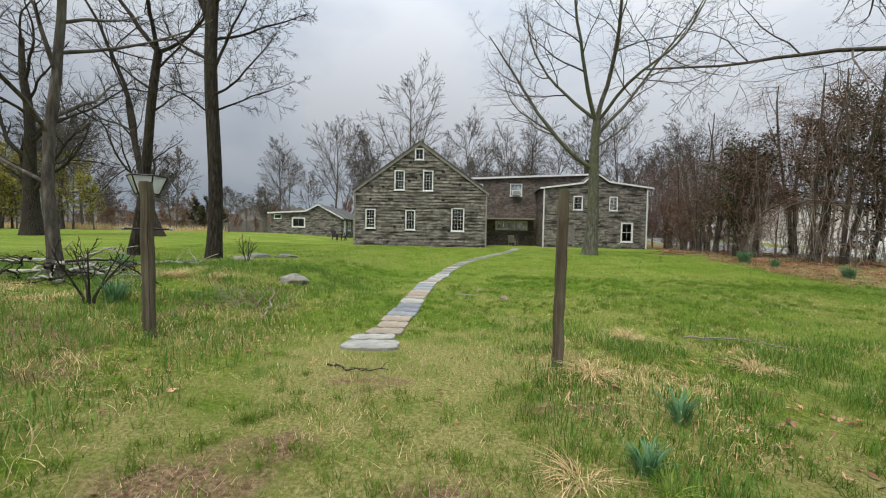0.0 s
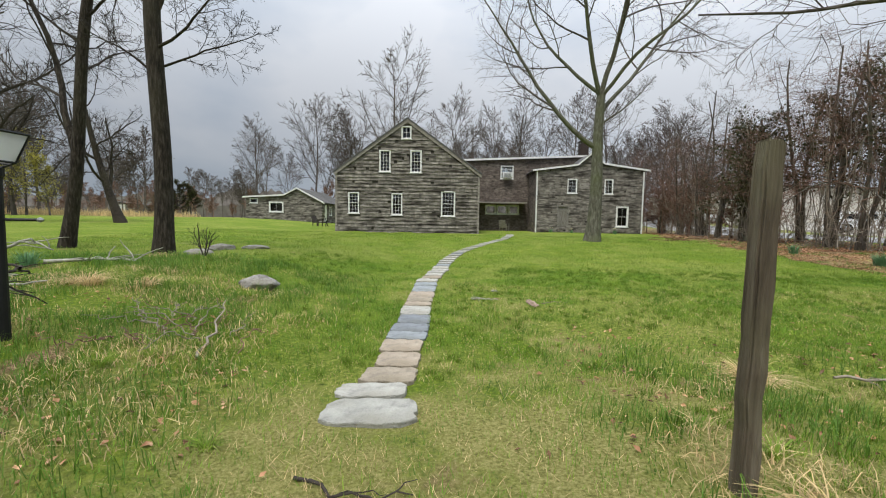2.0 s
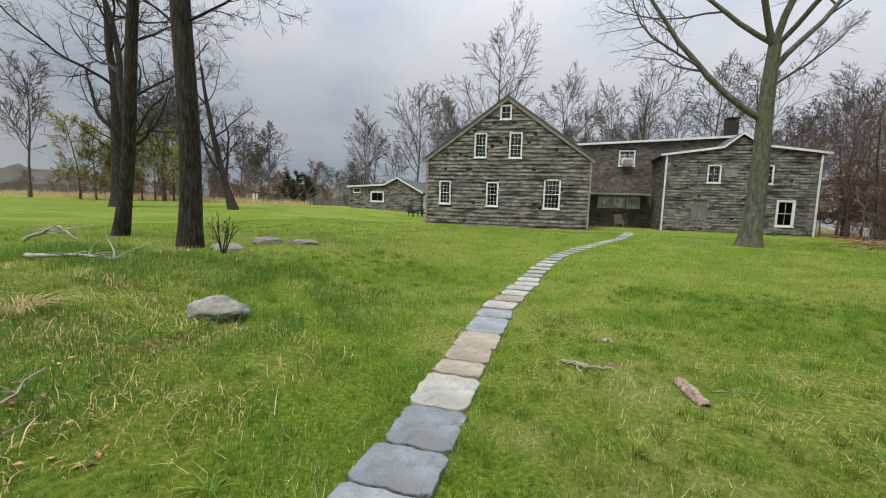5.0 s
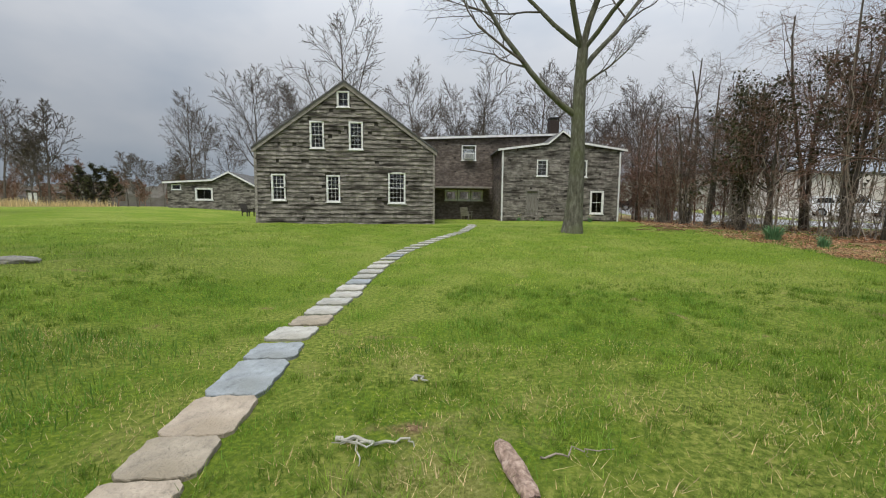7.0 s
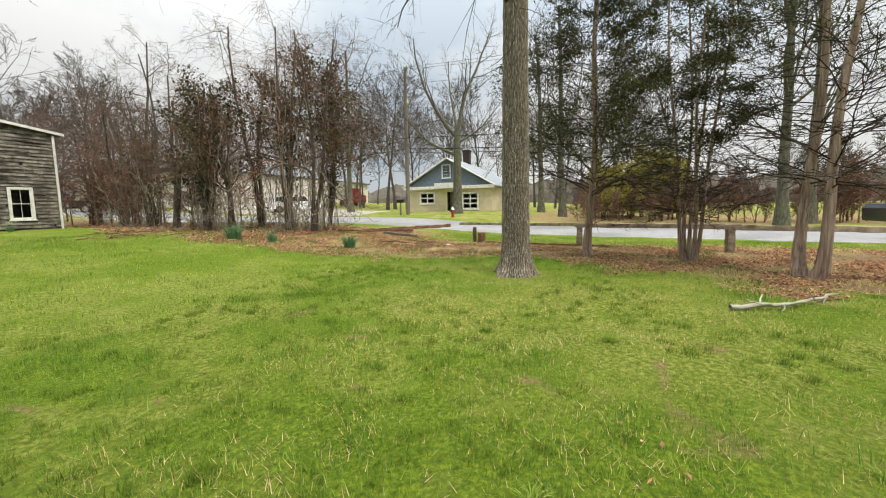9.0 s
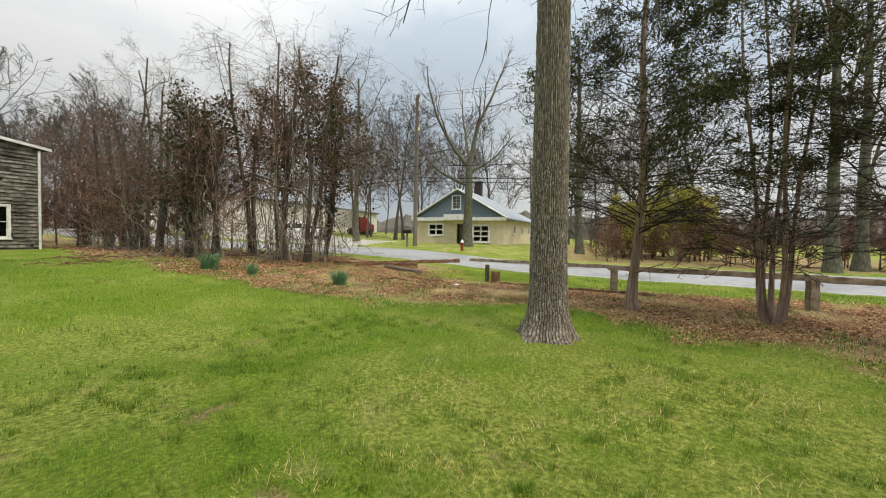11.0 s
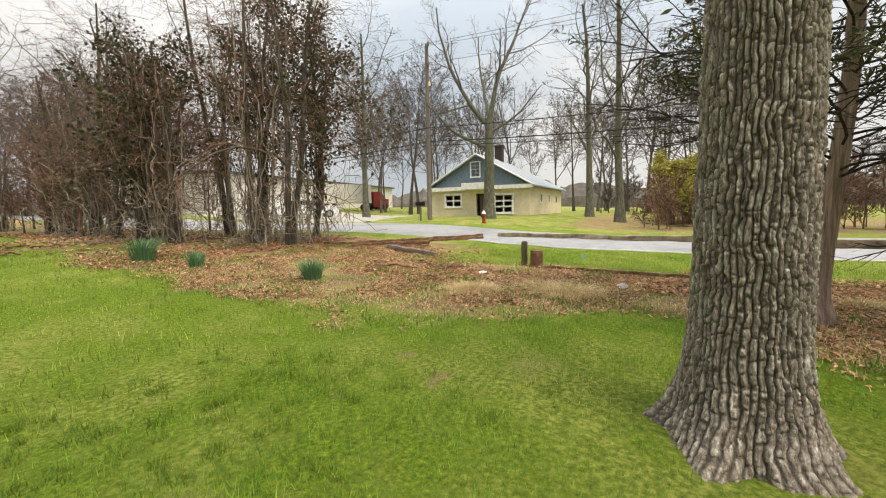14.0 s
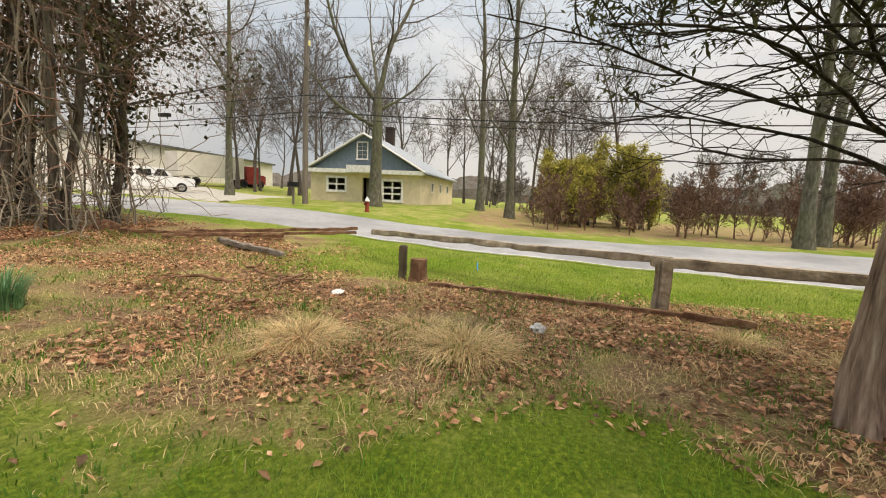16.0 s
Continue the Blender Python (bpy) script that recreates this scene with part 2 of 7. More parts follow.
def stone_material(name, low, high):
    """Flagstones: each stone takes its own shade between two colours, with stains and grain."""
    m = mat(name, [(0.28, (0.42, 0.42, 0.42)), (0.45, (0.72, 0.72, 0.72)), (0.6, (0.86, 0.86, 0.86)), (0.75, (1.0, 1.0, 1.0))], 11, 0.8, 0.8, 60, blotch=(2.6, (0.5, 0.48, 0.42), 0.6), detail=10)
    n, l = m.node_tree.nodes, m.node_tree.links
    b = n["Principled BSDF"]
    old = b.inputs["Base Color"].links[0].from_socket
    info, rp, mx = n.new("ShaderNodeObjectInfo"), n.new("ShaderNodeValToRGB"), n.new("ShaderNodeMix")
    rp.color_ramp.elements[0].color, rp.color_ramp.elements[1].color = (*low, 1), (*high, 1)
    mx.data_type, mx.blend_type = "RGBA", "MULTIPLY"
    mx.inputs["Factor"].default_value = 1.0
    l.new(info.outputs["Random"], rp.inputs["Fac"])
    l.new(rp.outputs["Color"], mx.inputs["A"])
    l.new(old, mx.inputs["B"])
    l.new(mx.outputs["Result"], b.inputs["Base Color"])
    return m


def glass_material():
    m = bpy.data.materials.new("window_glass")
    m.use_nodes = True
    b = m.node_tree.nodes["Principled BSDF"]
    b.inputs["Base Color"].default_value = (0.85, 0.9, 0.9, 1)
    b.inputs["Roughness"].default_value = 0.03
    b.inputs["Transmission Weight"].default_value = 1.0
    b.inputs["IOR"].default_value = 1.45
    return m


def ground_material():
    """Soil, thatch, moss and grass, mixed by the ground's own cover values and by noise at three scales."""
    m = bpy.data.materials.new("lawn_and_soil")
    m.use_nodes = True
    n, l = m.node_tree.nodes, m.node_tree.links
    b = n["Principled BSDF"]
    tc = n.new("ShaderNodeTexCoord")

    def nz(scale, detail=6, rough=0.6):
        k = n.new("ShaderNodeTexNoise")
        k.inputs["Scale"].default_value, k.inputs["Detail"].default_value, k.inputs["Roughness"].default_value = scale, detail, rough
        l.new(tc.outputs["Object"], k.inputs["Vector"])
        return k.outputs["Fac"]

    def ramp(fac, stops):
        r = n.new("ShaderNodeValToRGB")
        el = r.color_ramp.elements
        while len(el) < len(stops):
            el.new(0.5)
        for e, (p, c) in zip(el, stops):
            e.position, e.color = p, (*c, 1)
        l.new(fac, r.inputs["Fac"])
        return r.outputs["Color"]

    def mix(fac, a, c):
        k = n.new("ShaderNodeMix")
        k.data_type = "RGBA"
        l.new(fac, k.inputs["Factor"])
        l.new(a, k.inputs["A"])
        l.new(c, k.inputs["B"])
        return k.outputs["Result"]

    def attr(name):
        a = n.new("ShaderNodeAttribute")
        a.attribute_name = name
        return a.outputs["Fac"]

    def span(v, lo, hi):
        r = n.new("ShaderNodeMapRange")
        r.inputs["From Min"].default_value, r.inputs["From Max"].default_value = lo, hi
        l.new(v, r.inputs["Value"])
        return r.outputs[0]

    def addv(a, c, k):
        t = n.new("ShaderNodeMath")
        t.operation = "MULTIPLY_ADD"
        t.inputs[1].default_value = k
        l.new(c, t.inputs[0])
        l.new(a, t.inputs[2])
        return t.outputs[0]

    grass = ramp(nz(22, 8, 0.7), [(0.30, (0.038, 0.054, 0.009)), (0.48, (0.155, 0.205, 0.028)), (0.70, (0.40, 0.40, 0.10))])
    lush = ramp(nz(30, 8, 0.7), [(0.30, (0.028, 0.055, 0.006)), (0.5, (0.11, 0.18, 0.012)), (0.70, (0.27, 0.33, 0.03))])
    thatch = ramp(nz(45, 8, 0.75), [(0.30, (0.06, 0.055, 0.016)), (0.45, (0.22, 0.215, 0.06)), (0.56, (0.34, 0.315, 0.11)), (0.70, (0.52, 0.45, 0.22))])
    soil = ramp(nz(35, 8, 0.75), [(0.30, (0.045, 0.028, 0.016)), (0.48, (0.21, 0.130, 0.072)), (0.68, (0.50, 0.36, 0.21))])
    col = mix(attr("lush"), grass, lush)
    col = mix(span(addv(nz(1.1, 5), attr("dry"), 0.30), 0.60, 0.80), col, thatch)
    col = mix(span(addv(nz(1.7, 6), attr("bare"), 0.5), 0.80, 1.0), col, soil)
    b.inputs["Roughness"].default_value = 0.95
    b.inputs["Specular IOR Level"].default_value = 0.15
    l.new(col, b.inputs["Base Color"])
    bp = n.new("ShaderNodeBump")
    bp.inputs["Strength"].default_value, bp.inputs["Distance"].default_value = 0.9, 0.05
    l.new(nz(38, 6, 0.75), bp.inputs["Height"])
    l.new(bp.outputs["Normal"], b.inputs["Normal"])
    return m


M["glass"], M["ground"] = glass_material(), ground_material()
M["stone"] = stone_material("buff_flagstone", (0.38, 0.38, 0.34), (0.52, 0.50, 0.44))
M["sandstone"] = stone_material("warm_sandstone_flag", (0.36, 0.31, 0.235), (0.47, 0.39, 0.30))
M["slate"] = stone_material("blue_grey_flagstone", (0.20, 0.215, 0.235), (0.33, 0.36, 0.37))


def plated_bark(name):
    """Bark with shade painted dark into the furrows and pale grey lichened faces on the plates."""
    m = mat(name, [(0.34, (0.13, 0.105, 0.082)), (0.47, (0.28, 0.235, 0.19)), (0.58, (0.42, 0.365, 0.305)), (0.68, (0.70, 0.67, 0.60))], 34, 0.95, 1.0, 90, stretch=(1.0, 1.0, 0.35), blotch=(1.1, (0.28, 0.25, 0.18), 0.35))
    n, l = m.node_tree.nodes, m.node_tree.links
    b = n["Principled BSDF"]
    old = b.inputs["Base Color"].links[0].from_socket
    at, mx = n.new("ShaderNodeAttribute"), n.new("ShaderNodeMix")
    at.attribute_name = "lichen_shade"
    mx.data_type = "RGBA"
    # furrow colour: inner bark, with crevice shade put into it
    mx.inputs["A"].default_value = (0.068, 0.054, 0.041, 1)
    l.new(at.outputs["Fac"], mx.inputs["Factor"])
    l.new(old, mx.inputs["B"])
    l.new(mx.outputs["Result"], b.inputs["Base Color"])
    return m


M["oakplate"] = plated_bark("furrowed_oak_bark")
M["asphalt"] = mat("wet_grey_asphalt", [(0.3, (0.20, 0.20, 0.205)), (0.7, (0.31, 0.31, 0.315))], 3, 0.5, 0.3, 90, blotch=(0.35, (0.10, 0.10, 0.105), 0.6), spec=0.5)
M["roadpaint"] = mat("worn_road_paint", [(0.35, (0.26, 0.26, 0.26)), (0.6, (0.52, 0.52, 0.51))], 6, 0.7, 0.2)
M["gravel"] = mat("sandy_gravel", [(0.3, (0.22, 0.2, 0.17)), (0.7, (0.42, 0.4, 0.35))], 5, 0.8, 0.3, 60)


# ---- tools for building ----
class Geo:
    """Vertices and faces that are gathered up and become one mesh."""

    def __init__(self):
        self.v, self.f, self.n = [], [], 0

    def add(self, verts, faces):
        verts = np.asarray(verts, float).reshape(-1, 3)
        faces = np.asarray(faces, int)
        self.v.append(verts)
        self.f.append(faces + self.n)
        self.n += len(verts)
        return self

    def box(self, x0, x1, y0, y1, z0, z1, m=None, taper=0.0):
        c = np.array([(x, y, z) for z in (z0, z1) for y in (y0, y1) for x in (x0, x1)], float)
        if taper:
            mid = np.array([(x0 + x1) / 2, (y0 + y1) / 2])
            c[4:, :2] = mid + (c[4:, :2] - mid) * (1 - taper)
        if m is not None:
            c = np.array([m @ Vector(p) for p in c])
        return self.add(c, [(0, 2, 3, 1), (4, 5, 7, 6), (0, 1, 5, 4), (2, 6, 7, 3), (0, 4, 6, 2), (1, 3, 7, 5)])

    def prism(self, poly, y0, y1):
        """A polygon in x and z, pushed from y0 to y1, cut into a fan."""
        k = len(poly)
        v = [(x, y0, z) for x, z in poly] + [(x, y1, z) for x, z in poly]
        quads = [(i, (i + 1) % k, k + (i + 1) % k, k + i) for i in range(k)]
        caps = [(0, i, i + 1, i + 1) for i in range(1, k - 1)] + [(k, k + i + 1, k + i, k + i) for i in range(1, k - 1)]
        return self.add(v, quads + caps)

    def tubes(self, pts, rad, sides, cap=True):
        """Round branches: pts (n, k, 3), rad (n, k)."""
        pts, rad = np.asarray(pts, float), np.asarray(rad, float)
        n, k = rad.shape
        tan = np.gradient(pts, axis=1)
        tan /= np.linalg.norm(tan, axis=2, keepdims=True) + 1e-9
        mean = tan.mean(axis=1)
        ref = np.where(np.abs(mean[:, 2:3]) > 0.8, np.array([[1.0, 0.13, 0]]), np.array([[0.1, 0.05, 1.0]]))
        a = np.cross(tan, ref[:, None, :])
        a /= np.linalg.norm(a, axis=2, keepdims=True) + 1e-9
        b = np.cross(tan, a)
        ang = np.arange(sides) * 2 * math.pi / sides
        ring = a[:, :, None, :] * np.cos(ang)[None, None, :, None] + b[:, :, None, :] * np.sin(ang)[None, None, :, None]
        v = pts[:, :, None, :] + ring * rad[:, :, None, None]
        i = np.arange(n)[:, None, None] * (k * sides) + np.arange(k - 1)[None, :, None] * sides
        s = np.arange(sides)[None, None, :]
        t = (s + 1) % sides
        f = np.stack([i + s, i + t, i + sides + t, i + sides + s], axis=-1).reshape(-1, 4)
        return self.add(v.reshape(-1, 3), f)

    def ribbons(self, pts, rad):
        """Hair-thin twigs as narrow folded strips: pts (n, k, 3), rad (n, k)."""
        pts, rad = np.asarray(pts, float), np.asarray(rad, float)
        n, k = rad.shape
        tan = pts[:, -1] - pts[:, 0]
        a = np.cross(tan, np.column_stack([np.sin(np.arange(n) * 2.1), np.cos(np.arange(n) * 3.7), np.sin(np.arange(n) * 1.3)]))
        a /= np.linalg.norm(a, axis=1, keepdims=True) + 1e-9
        s = a[:, None, :] * rad[:, :, None] * 1.25
        v = np.stack([pts - s, pts + s], axis=2).reshape(-1, 3)
        i = (np.arange(n)[:, None] * 2 * k + np.arange(k - 1)[None, :] * 2).ravel()
        return self.add(v, np.stack([i, i + 1, i + 3, i + 2], axis=1))

    def object(self, name, material, smooth=False):
        v = np.concatenate(self.v)
        f = np.concatenate([q if q.shape[1] == 4 else np.column_stack([q, q[:, 2]]) for q in self.f])
        tri = f[:, 3] == f[:, 2]
        sizes = np.where(tri, 3, 4)
        keep = np.ones((len(f), 4), bool)
        keep[tri, 3] = False
        me = bpy.data.meshes.new(name)
        me.vertices.add(len(v))
        me.vertices.foreach_set("co", v.astype(np.float32).ravel())
        flat = f[keep]
        me.loops.add(len(flat))
        me.loops.foreach_set("vertex_index", flat.astype(np.int32))
        me.polygons.add(len(f))
        me.polygons.foreach_set("loop_start", np.concatenate([[0], np.cumsum(sizes)[:-1]]).astype(np.int32))
        me.update(calc_edges=True)
        me.validate()
        me.materials.append(material)
        me.polygons.foreach_set("use_smooth", [smooth] * len(me.polygons))
        return new(name, me)


def part(name, geo, material, parent, label="", smooth=False, kind=""):
    ob = geo.object(name, M[material], smooth)
    ob.parent = parent
    return tagged(ob, label, "", "", kind)


def thing(name, at, label, category, group="", turn=0.0):
    ob = new(name)
    ob.empty_display_size = 0.1
    ob.matrix_world = pose(*at, 0, 0, turn)
    return tagged(ob, label, category, group)


def ss(a, b, v):
    t = np.clip((np.asarray(v, float) - a) / (b - a), 0, 1)
    return t * t * (3 - 2 * t)


LATTICE = np.random.default_rng(77).random((256, 256))


def patchy(x, y, size, seed=0):
    """Smooth random patches of about that size, 0 to 1."""
    u, v = np.asarray(x, float) / size + 31.7 * seed + 90, np.asarray(y, float) / size + 17.3 * seed + 90
    i, j = np.floor(u).astype(int), np.floor(v).astype(int)
    a, c = ss(0, 1, u - i), ss(0, 1, v - j)
    p, q, r, s = LATTICE[i % 256, j % 256], LATTICE[(i + 1) % 256, j % 256], LATTICE[i % 256, (j + 1) % 256], LATTICE[(i + 1) % 256, (j + 1) % 256]
    return (p * (1 - a) + q * a) * (1 - c) + (r * (1 - a) + s * a) * c


PATH_LINE = [(3.3, -1.0), (4.2, -0.95), (6, -0.94), (8, -0.98), (9.2, -1.0), (9.9, -0.93), (11.2, -0.82), (12.5, -0.74), (13.8, -0.60), (15.6, -0.25), (17.0, 0.2), (18.6, 0.85), (21, 1.95), (23.8, 2.65), (25.2, 2.8)]


def path_x(y):
    return np.interp(y, *zip(*PATH_LINE))


def height(x, y):
    """The lie of the land."""
    x, y = np.asarray(x, float), np.asarray(y, float)
    u = y + 0.35 * np.clip(x - 17, 0, 30)
    a = ss(11, 25, u)
    z = 0.5 * a + 0.42 * ss(-1.5, -5.0, x) * (1 - a) + 0.65 * ss(-8, -22, x) * ss(15, 42, y) + 0.27 * ss(25, 38, x) * ss(8, 18, y)
    z = z + 1.0 * ss(34, 60, y) * ss(2, 16, x) + 0.4 * ss(50, 75, x) * ss(30, 45, y)
    z = z + 0.10 * np.exp(-((x - 1.2) / 0.9) ** 2 - ((y - 2.4) / 1.3) ** 2)
    rough = 0.05 * (patchy(x, y, 1.1, 3) - 0.5) + 0.03 * (patchy(x, y, 0.55, 4) - 0.5)
    return z + rough * (np.abs(x) < 40) * np.maximum(ss(0.45, 0.9, np.abs(x - path_x(y))), (y < 2.8) | (y > 26))


def at_ground(x, y, dz=0.0):
    return (x, y, float(height(x, y)) + dz)


def wobble(x, y, s=1.0):
    return np.sin(1.3 * x / s + 0.7 * y / s) * np.sin(0.9 * y / s - 0.5 * x / s + 1.0) + 0.5 * np.sin(2.9 * x / s - 1.1 * y / s + 2.0)


def lush(x, y):
    """How thick and green the lawn grows, in patches of a metre or so."""
    return 0.05 + 0.92 * ss(0.33, 0.63, 0.42 * patchy(x, y, 1.6, 21) + 0.33 * patchy(x, y, 0.55, 22) + 0.25 * patchy(x, y, 0.2, 26))


def litter(x, y):
    """How much of the ground is leaf litter rather than lawn, from the roadside trees to the fence."""
    x, y = np.asarray(x, float), np.asarray(y, float)
    edge = 11.0 + 1.6 * (patchy(x, y, 1.3) - 0.5) + 0.8 * (patchy(x, y, 0.5, 2) - 0.5) + 1.5 * np.exp(-((y - 8.6) / 1.3) ** 2) - 1.6 * ss(7, 4, y) + 1.5 * ss(17, 26, y) + 2.0 * ss(24, 34, y)
    a = ss(-0.4, 0.8, x - edge)
    verge = ss(15.8, 16.5, x + 0.25 * wobble(x, y)) * (1 - ss(12.0, 15.0, y))
    return a * (1 - verge) * (1 - ss(19.5, 21.0, x))


def grow(rng, height_m, r, specs, lean=(0, 0), wob=0.03, k0=14, top=0.25, flare=0.5, sides=12, stems=1, spread=0.0, up0=0.05):
    """Branch layers of a tree at the origin. specs: children, length ratio, angle, wobble, upward pull, points, sides, first place, radius ratio."""
    d = np.zeros((stems, 3))
    d[:, 2] = 1
    turn = rng.random(stems) * 0.8 + np.arange(stems) * 2 * math.pi / stems
    d[:, 0] = lean[0] + spread * np.cos(turn)
    d[:, 1] = lean[1] + spread * np.sin(turn)
    layers = []
    length = np.full(stems, height_m) * (1 - 0.25 * rng.random(stems) * (stems > 1))
    pos = np.column_stack([np.cos(turn), np.sin(turn), np.zeros(stems)]) * (r * 1.2 * (stems > 1))
    rad = np.full(stems, r)
    k, wb, up, sd, tip = k0, wob, up0, sides, top
    for level in range(len(specs) + 1):
        n = len(pos)
        pts, dirs = np.zeros((n, k, 3)), np.zeros((n, k, 3))
        p, dd = pos.copy(), d / (np.linalg.norm(d, axis=1, keepdims=True) + 1e-9)
        for i in range(k):
            pts[:, i], dirs[:, i] = p, dd
            dd = dd + rng.normal(0, wb, (n, 3))
            dd[:, 2] += up
            dd /= np.linalg.norm(dd, axis=1, keepdims=True)
            p = p + dd * (length / (k - 1))[:, None]
        s = np.linspace(0, 1, k)
        rr = rad[:, None] * (1 - (1 - tip) * s[None, :])
        if level == 0:
            pts[:, 0, 2] -= 0.15
            rr = rr * (1 + flare * np.exp(-s * height_m / (2.2 * r)))[None, :]
        layers.append((pts, rr, sd))
        if level == len(specs):
            break
        c, ratio, angle, wb, up, k2, sd, first, thin = specs[level]
        m = n * c
        own = np.repeat(np.arange(n), c)
        t = first + (0.99 - first) * ((np.tile(np.arange(c), n) + rng.random(m)) / c)
        f = t * (k - 1)
        i0 = np.minimum(f.astype(int), k - 2)
        w = (f - i0)[:, None]
        pos = pts[own, i0] * (1 - w) + pts[own, i0 + 1] * w
        tan = dirs[own, i0]
        pr = rr[own, i0] * (1 - w[:, 0]) + rr[own, i0 + 1] * w[:, 0]
        a = np.cross(tan, np.array([0.31, 0.17, 0.93]) + rng.normal(0, 0.2, (m, 3)))
        a /= np.linalg.norm(a, axis=1, keepdims=True) + 1e-9
        b = np.cross(tan, a)
        phi = np.tile(np.arange(c), n) * 2.4 + rng.random(m) * 1.6
        ang = np.radians(angle) * (0.7 + 0.6 * rng.random(m))
        d = tan * np.cos(ang)[:, None] + (a * np.cos(phi)[:, None] + b * np.sin(phi)[:, None]) * np.sin(ang)[:, None]
        length = length[own] * ratio * (1.15 - 0.7 * (t - first) / (1 - first + 1e-6)) * (0.65 + 0.6 * rng.random(m))
        rad = np.maximum(np.minimum(pr * 0.85, pr * thin * (0.7 + 0.5 * rng.random(m))), 0.0045)
        k, tip = k2, 0.3
    return layers


def leaves(geo, rng, centres, size, count, scatter, aspect=0.5, droop=0.0):
    """Small leaf blades scattered round the centres."""
    n = len(centres) * count
    c = np.repeat(centres, count, axis=0) + rng.normal(0, scatter, (n, 3))
    a = rng.normal(0, 1, (n, 3))
    a[:, 2] -= droop
    a /= np.linalg.norm(a, axis=1, keepdims=True)
    b = np.cross(a, rng.normal(0, 1, (n, 3)))
    b /= np.linalg.norm(b, axis=1, keepdims=True)
    s = size * (0.5 + rng.random((n, 1)))
    v = np.stack([c - a * s, c + b * s * aspect, c + a * s, c - b * s * aspect], axis=1)
    return geo.add(v.reshape(-1, 3), np.arange(n * 4).reshape(-1, 4))


def tree(name, label, at, layers, bark, twig, foliage=None, category="tree", group="", turn=0.0, split=2):
    ob = thing(name, at, label, category, group, turn)
    g = Geo()
    g.tubes(*layers[0])
    part("trunk", g, bark, ob, smooth=True)
    p1, r1, s1 = layers[1]
    if len(p1) <= 24:
        for j in range(len(p1)):
            g = Geo()
            g.tubes(p1[j:j + 1], r1[j:j + 1], s1)
            part("limb", g, bark, ob, smooth=True)
    else:
        g = Geo()
        g.tubes(p1, r1, s1)
        part("branchwork", g, bark, ob, smooth=True, kind="stuff")
    g = Geo()
    for la in layers[2:-1]:
        g.tubes(*la)
    g.ribbons(*layers[-1][:2])
    part("crown", g, twig, ob, kind="stuff")
    if foliage:
        part("foliage", foliage[0], foliage[1], ob, kind="stuff")
    return ob


# ---- ground and road ----
def spaced(lo, hi, a, b, step, grow_by):
    """Coordinates that are close between a and b and widen outwards."""
    c = list(np.arange(a, b + step / 2, step))
    s = step
    while c[-1] < hi:
        s *= grow_by
        c.append(min(hi, c[-1] + s))
    s = step
    while c[0] > lo:
        s *= grow_by
        c.insert(0, max(lo, c[0] - s))
    return np.array(c)


def build_ground():
    xs, ys = spaced(-900, 900, -12, 26, 0.24, 1.18), spaced(-900, 900, -4, 30, 0.24, 1.18)
    gx, gy = np.meshgrid(xs, ys)
    gz = height(gx, gy)
    rng = np.random.default_rng(4)
    nx, ny = len(xs), len(ys)
    i = (np.arange(ny - 1)[:, None] * nx + np.arange(nx - 1)[None, :]).ravel()
    g = Geo()
    g.add(np.column_stack([gx.ravel(), gy.ravel(), gz.ravel()]), np.stack([i, i + 1, i + nx + 1, i + nx], axis=1))
    ob = g.object("ground", M["ground"], smooth=True)
    x, y = gx.ravel(), gy.ravel()
    lit = litter(x, y)
    trod = np.exp(-((x + 0.6) / 1.5) ** 2) * ss(6.0, 2.0, y)
    dry = np.clip(0.85 * trod + 0.55 * np.exp(-((x + 4) / 2.6) ** 2) * ss(6.5, 3, y) + 0.6 * np.exp(-((x - 2.2) / 1.5) ** 2) * ss(6, 3, y) + 0.45 * np.exp(-((x - 0.6) / 1.0) ** 2) * ss(11, 6, y) + lit, 0, 1)
    beyond = np.maximum(ss(26, 29, x), np.maximum(ss(-22, -34, x) * ss(30, 42, y), ss(45, 60, y)))
    dry = np.maximum(dry, 0.62 * beyond)
    bare = np.clip(0.9 * ss(28.6, 30.0, x) * ss(15, 12, y) * ss(60, 48, x) + 1.1 * trod * ss(4.2, 2.2, y) * ss(0.45, 0.7, patchy(x, y, 0.5, 23)) + 0.75 * ss(0.74, 0.9, patchy(x, y, 0.42, 24)) * ss(14, 11, y) + 0.8 * ss(-1.8, -3.0, x) * ss(4.5, 2.5, y) * ss(0.35, 0.6, patchy(x, y, 0.6, 28)) + lit * 0.9, 0, 1)
    me = ob.data
    for nm, val in (("dry", dry), ("bare", bare), ("lush", lush(x, y))):
        me.attributes.new(nm, "FLOAT", "POINT").data.foreach_set("value", val.astype(np.float32))
    tagged(ob, "wet spring lawn with thatch, bare soil and leaf litter", "ground", "", "structure")


build_ground()

NEAR_EDGE = [(-200, 16.0), (-40, 17.0), (0, 17.9), (5, 18.5), (12, 20.3), (17, 20.8), (24, 20.4), (40, 19.6), (90, 19.0), (220, 14.0)]
FAR_EDGE = [(-200, 27.0), (-40, 27.5), (0, 27.4), (7, 26.6), (14, 26.6), (22, 28.6), (30, 30.5), (40, 30.5), (90, 30), (220, 26)]


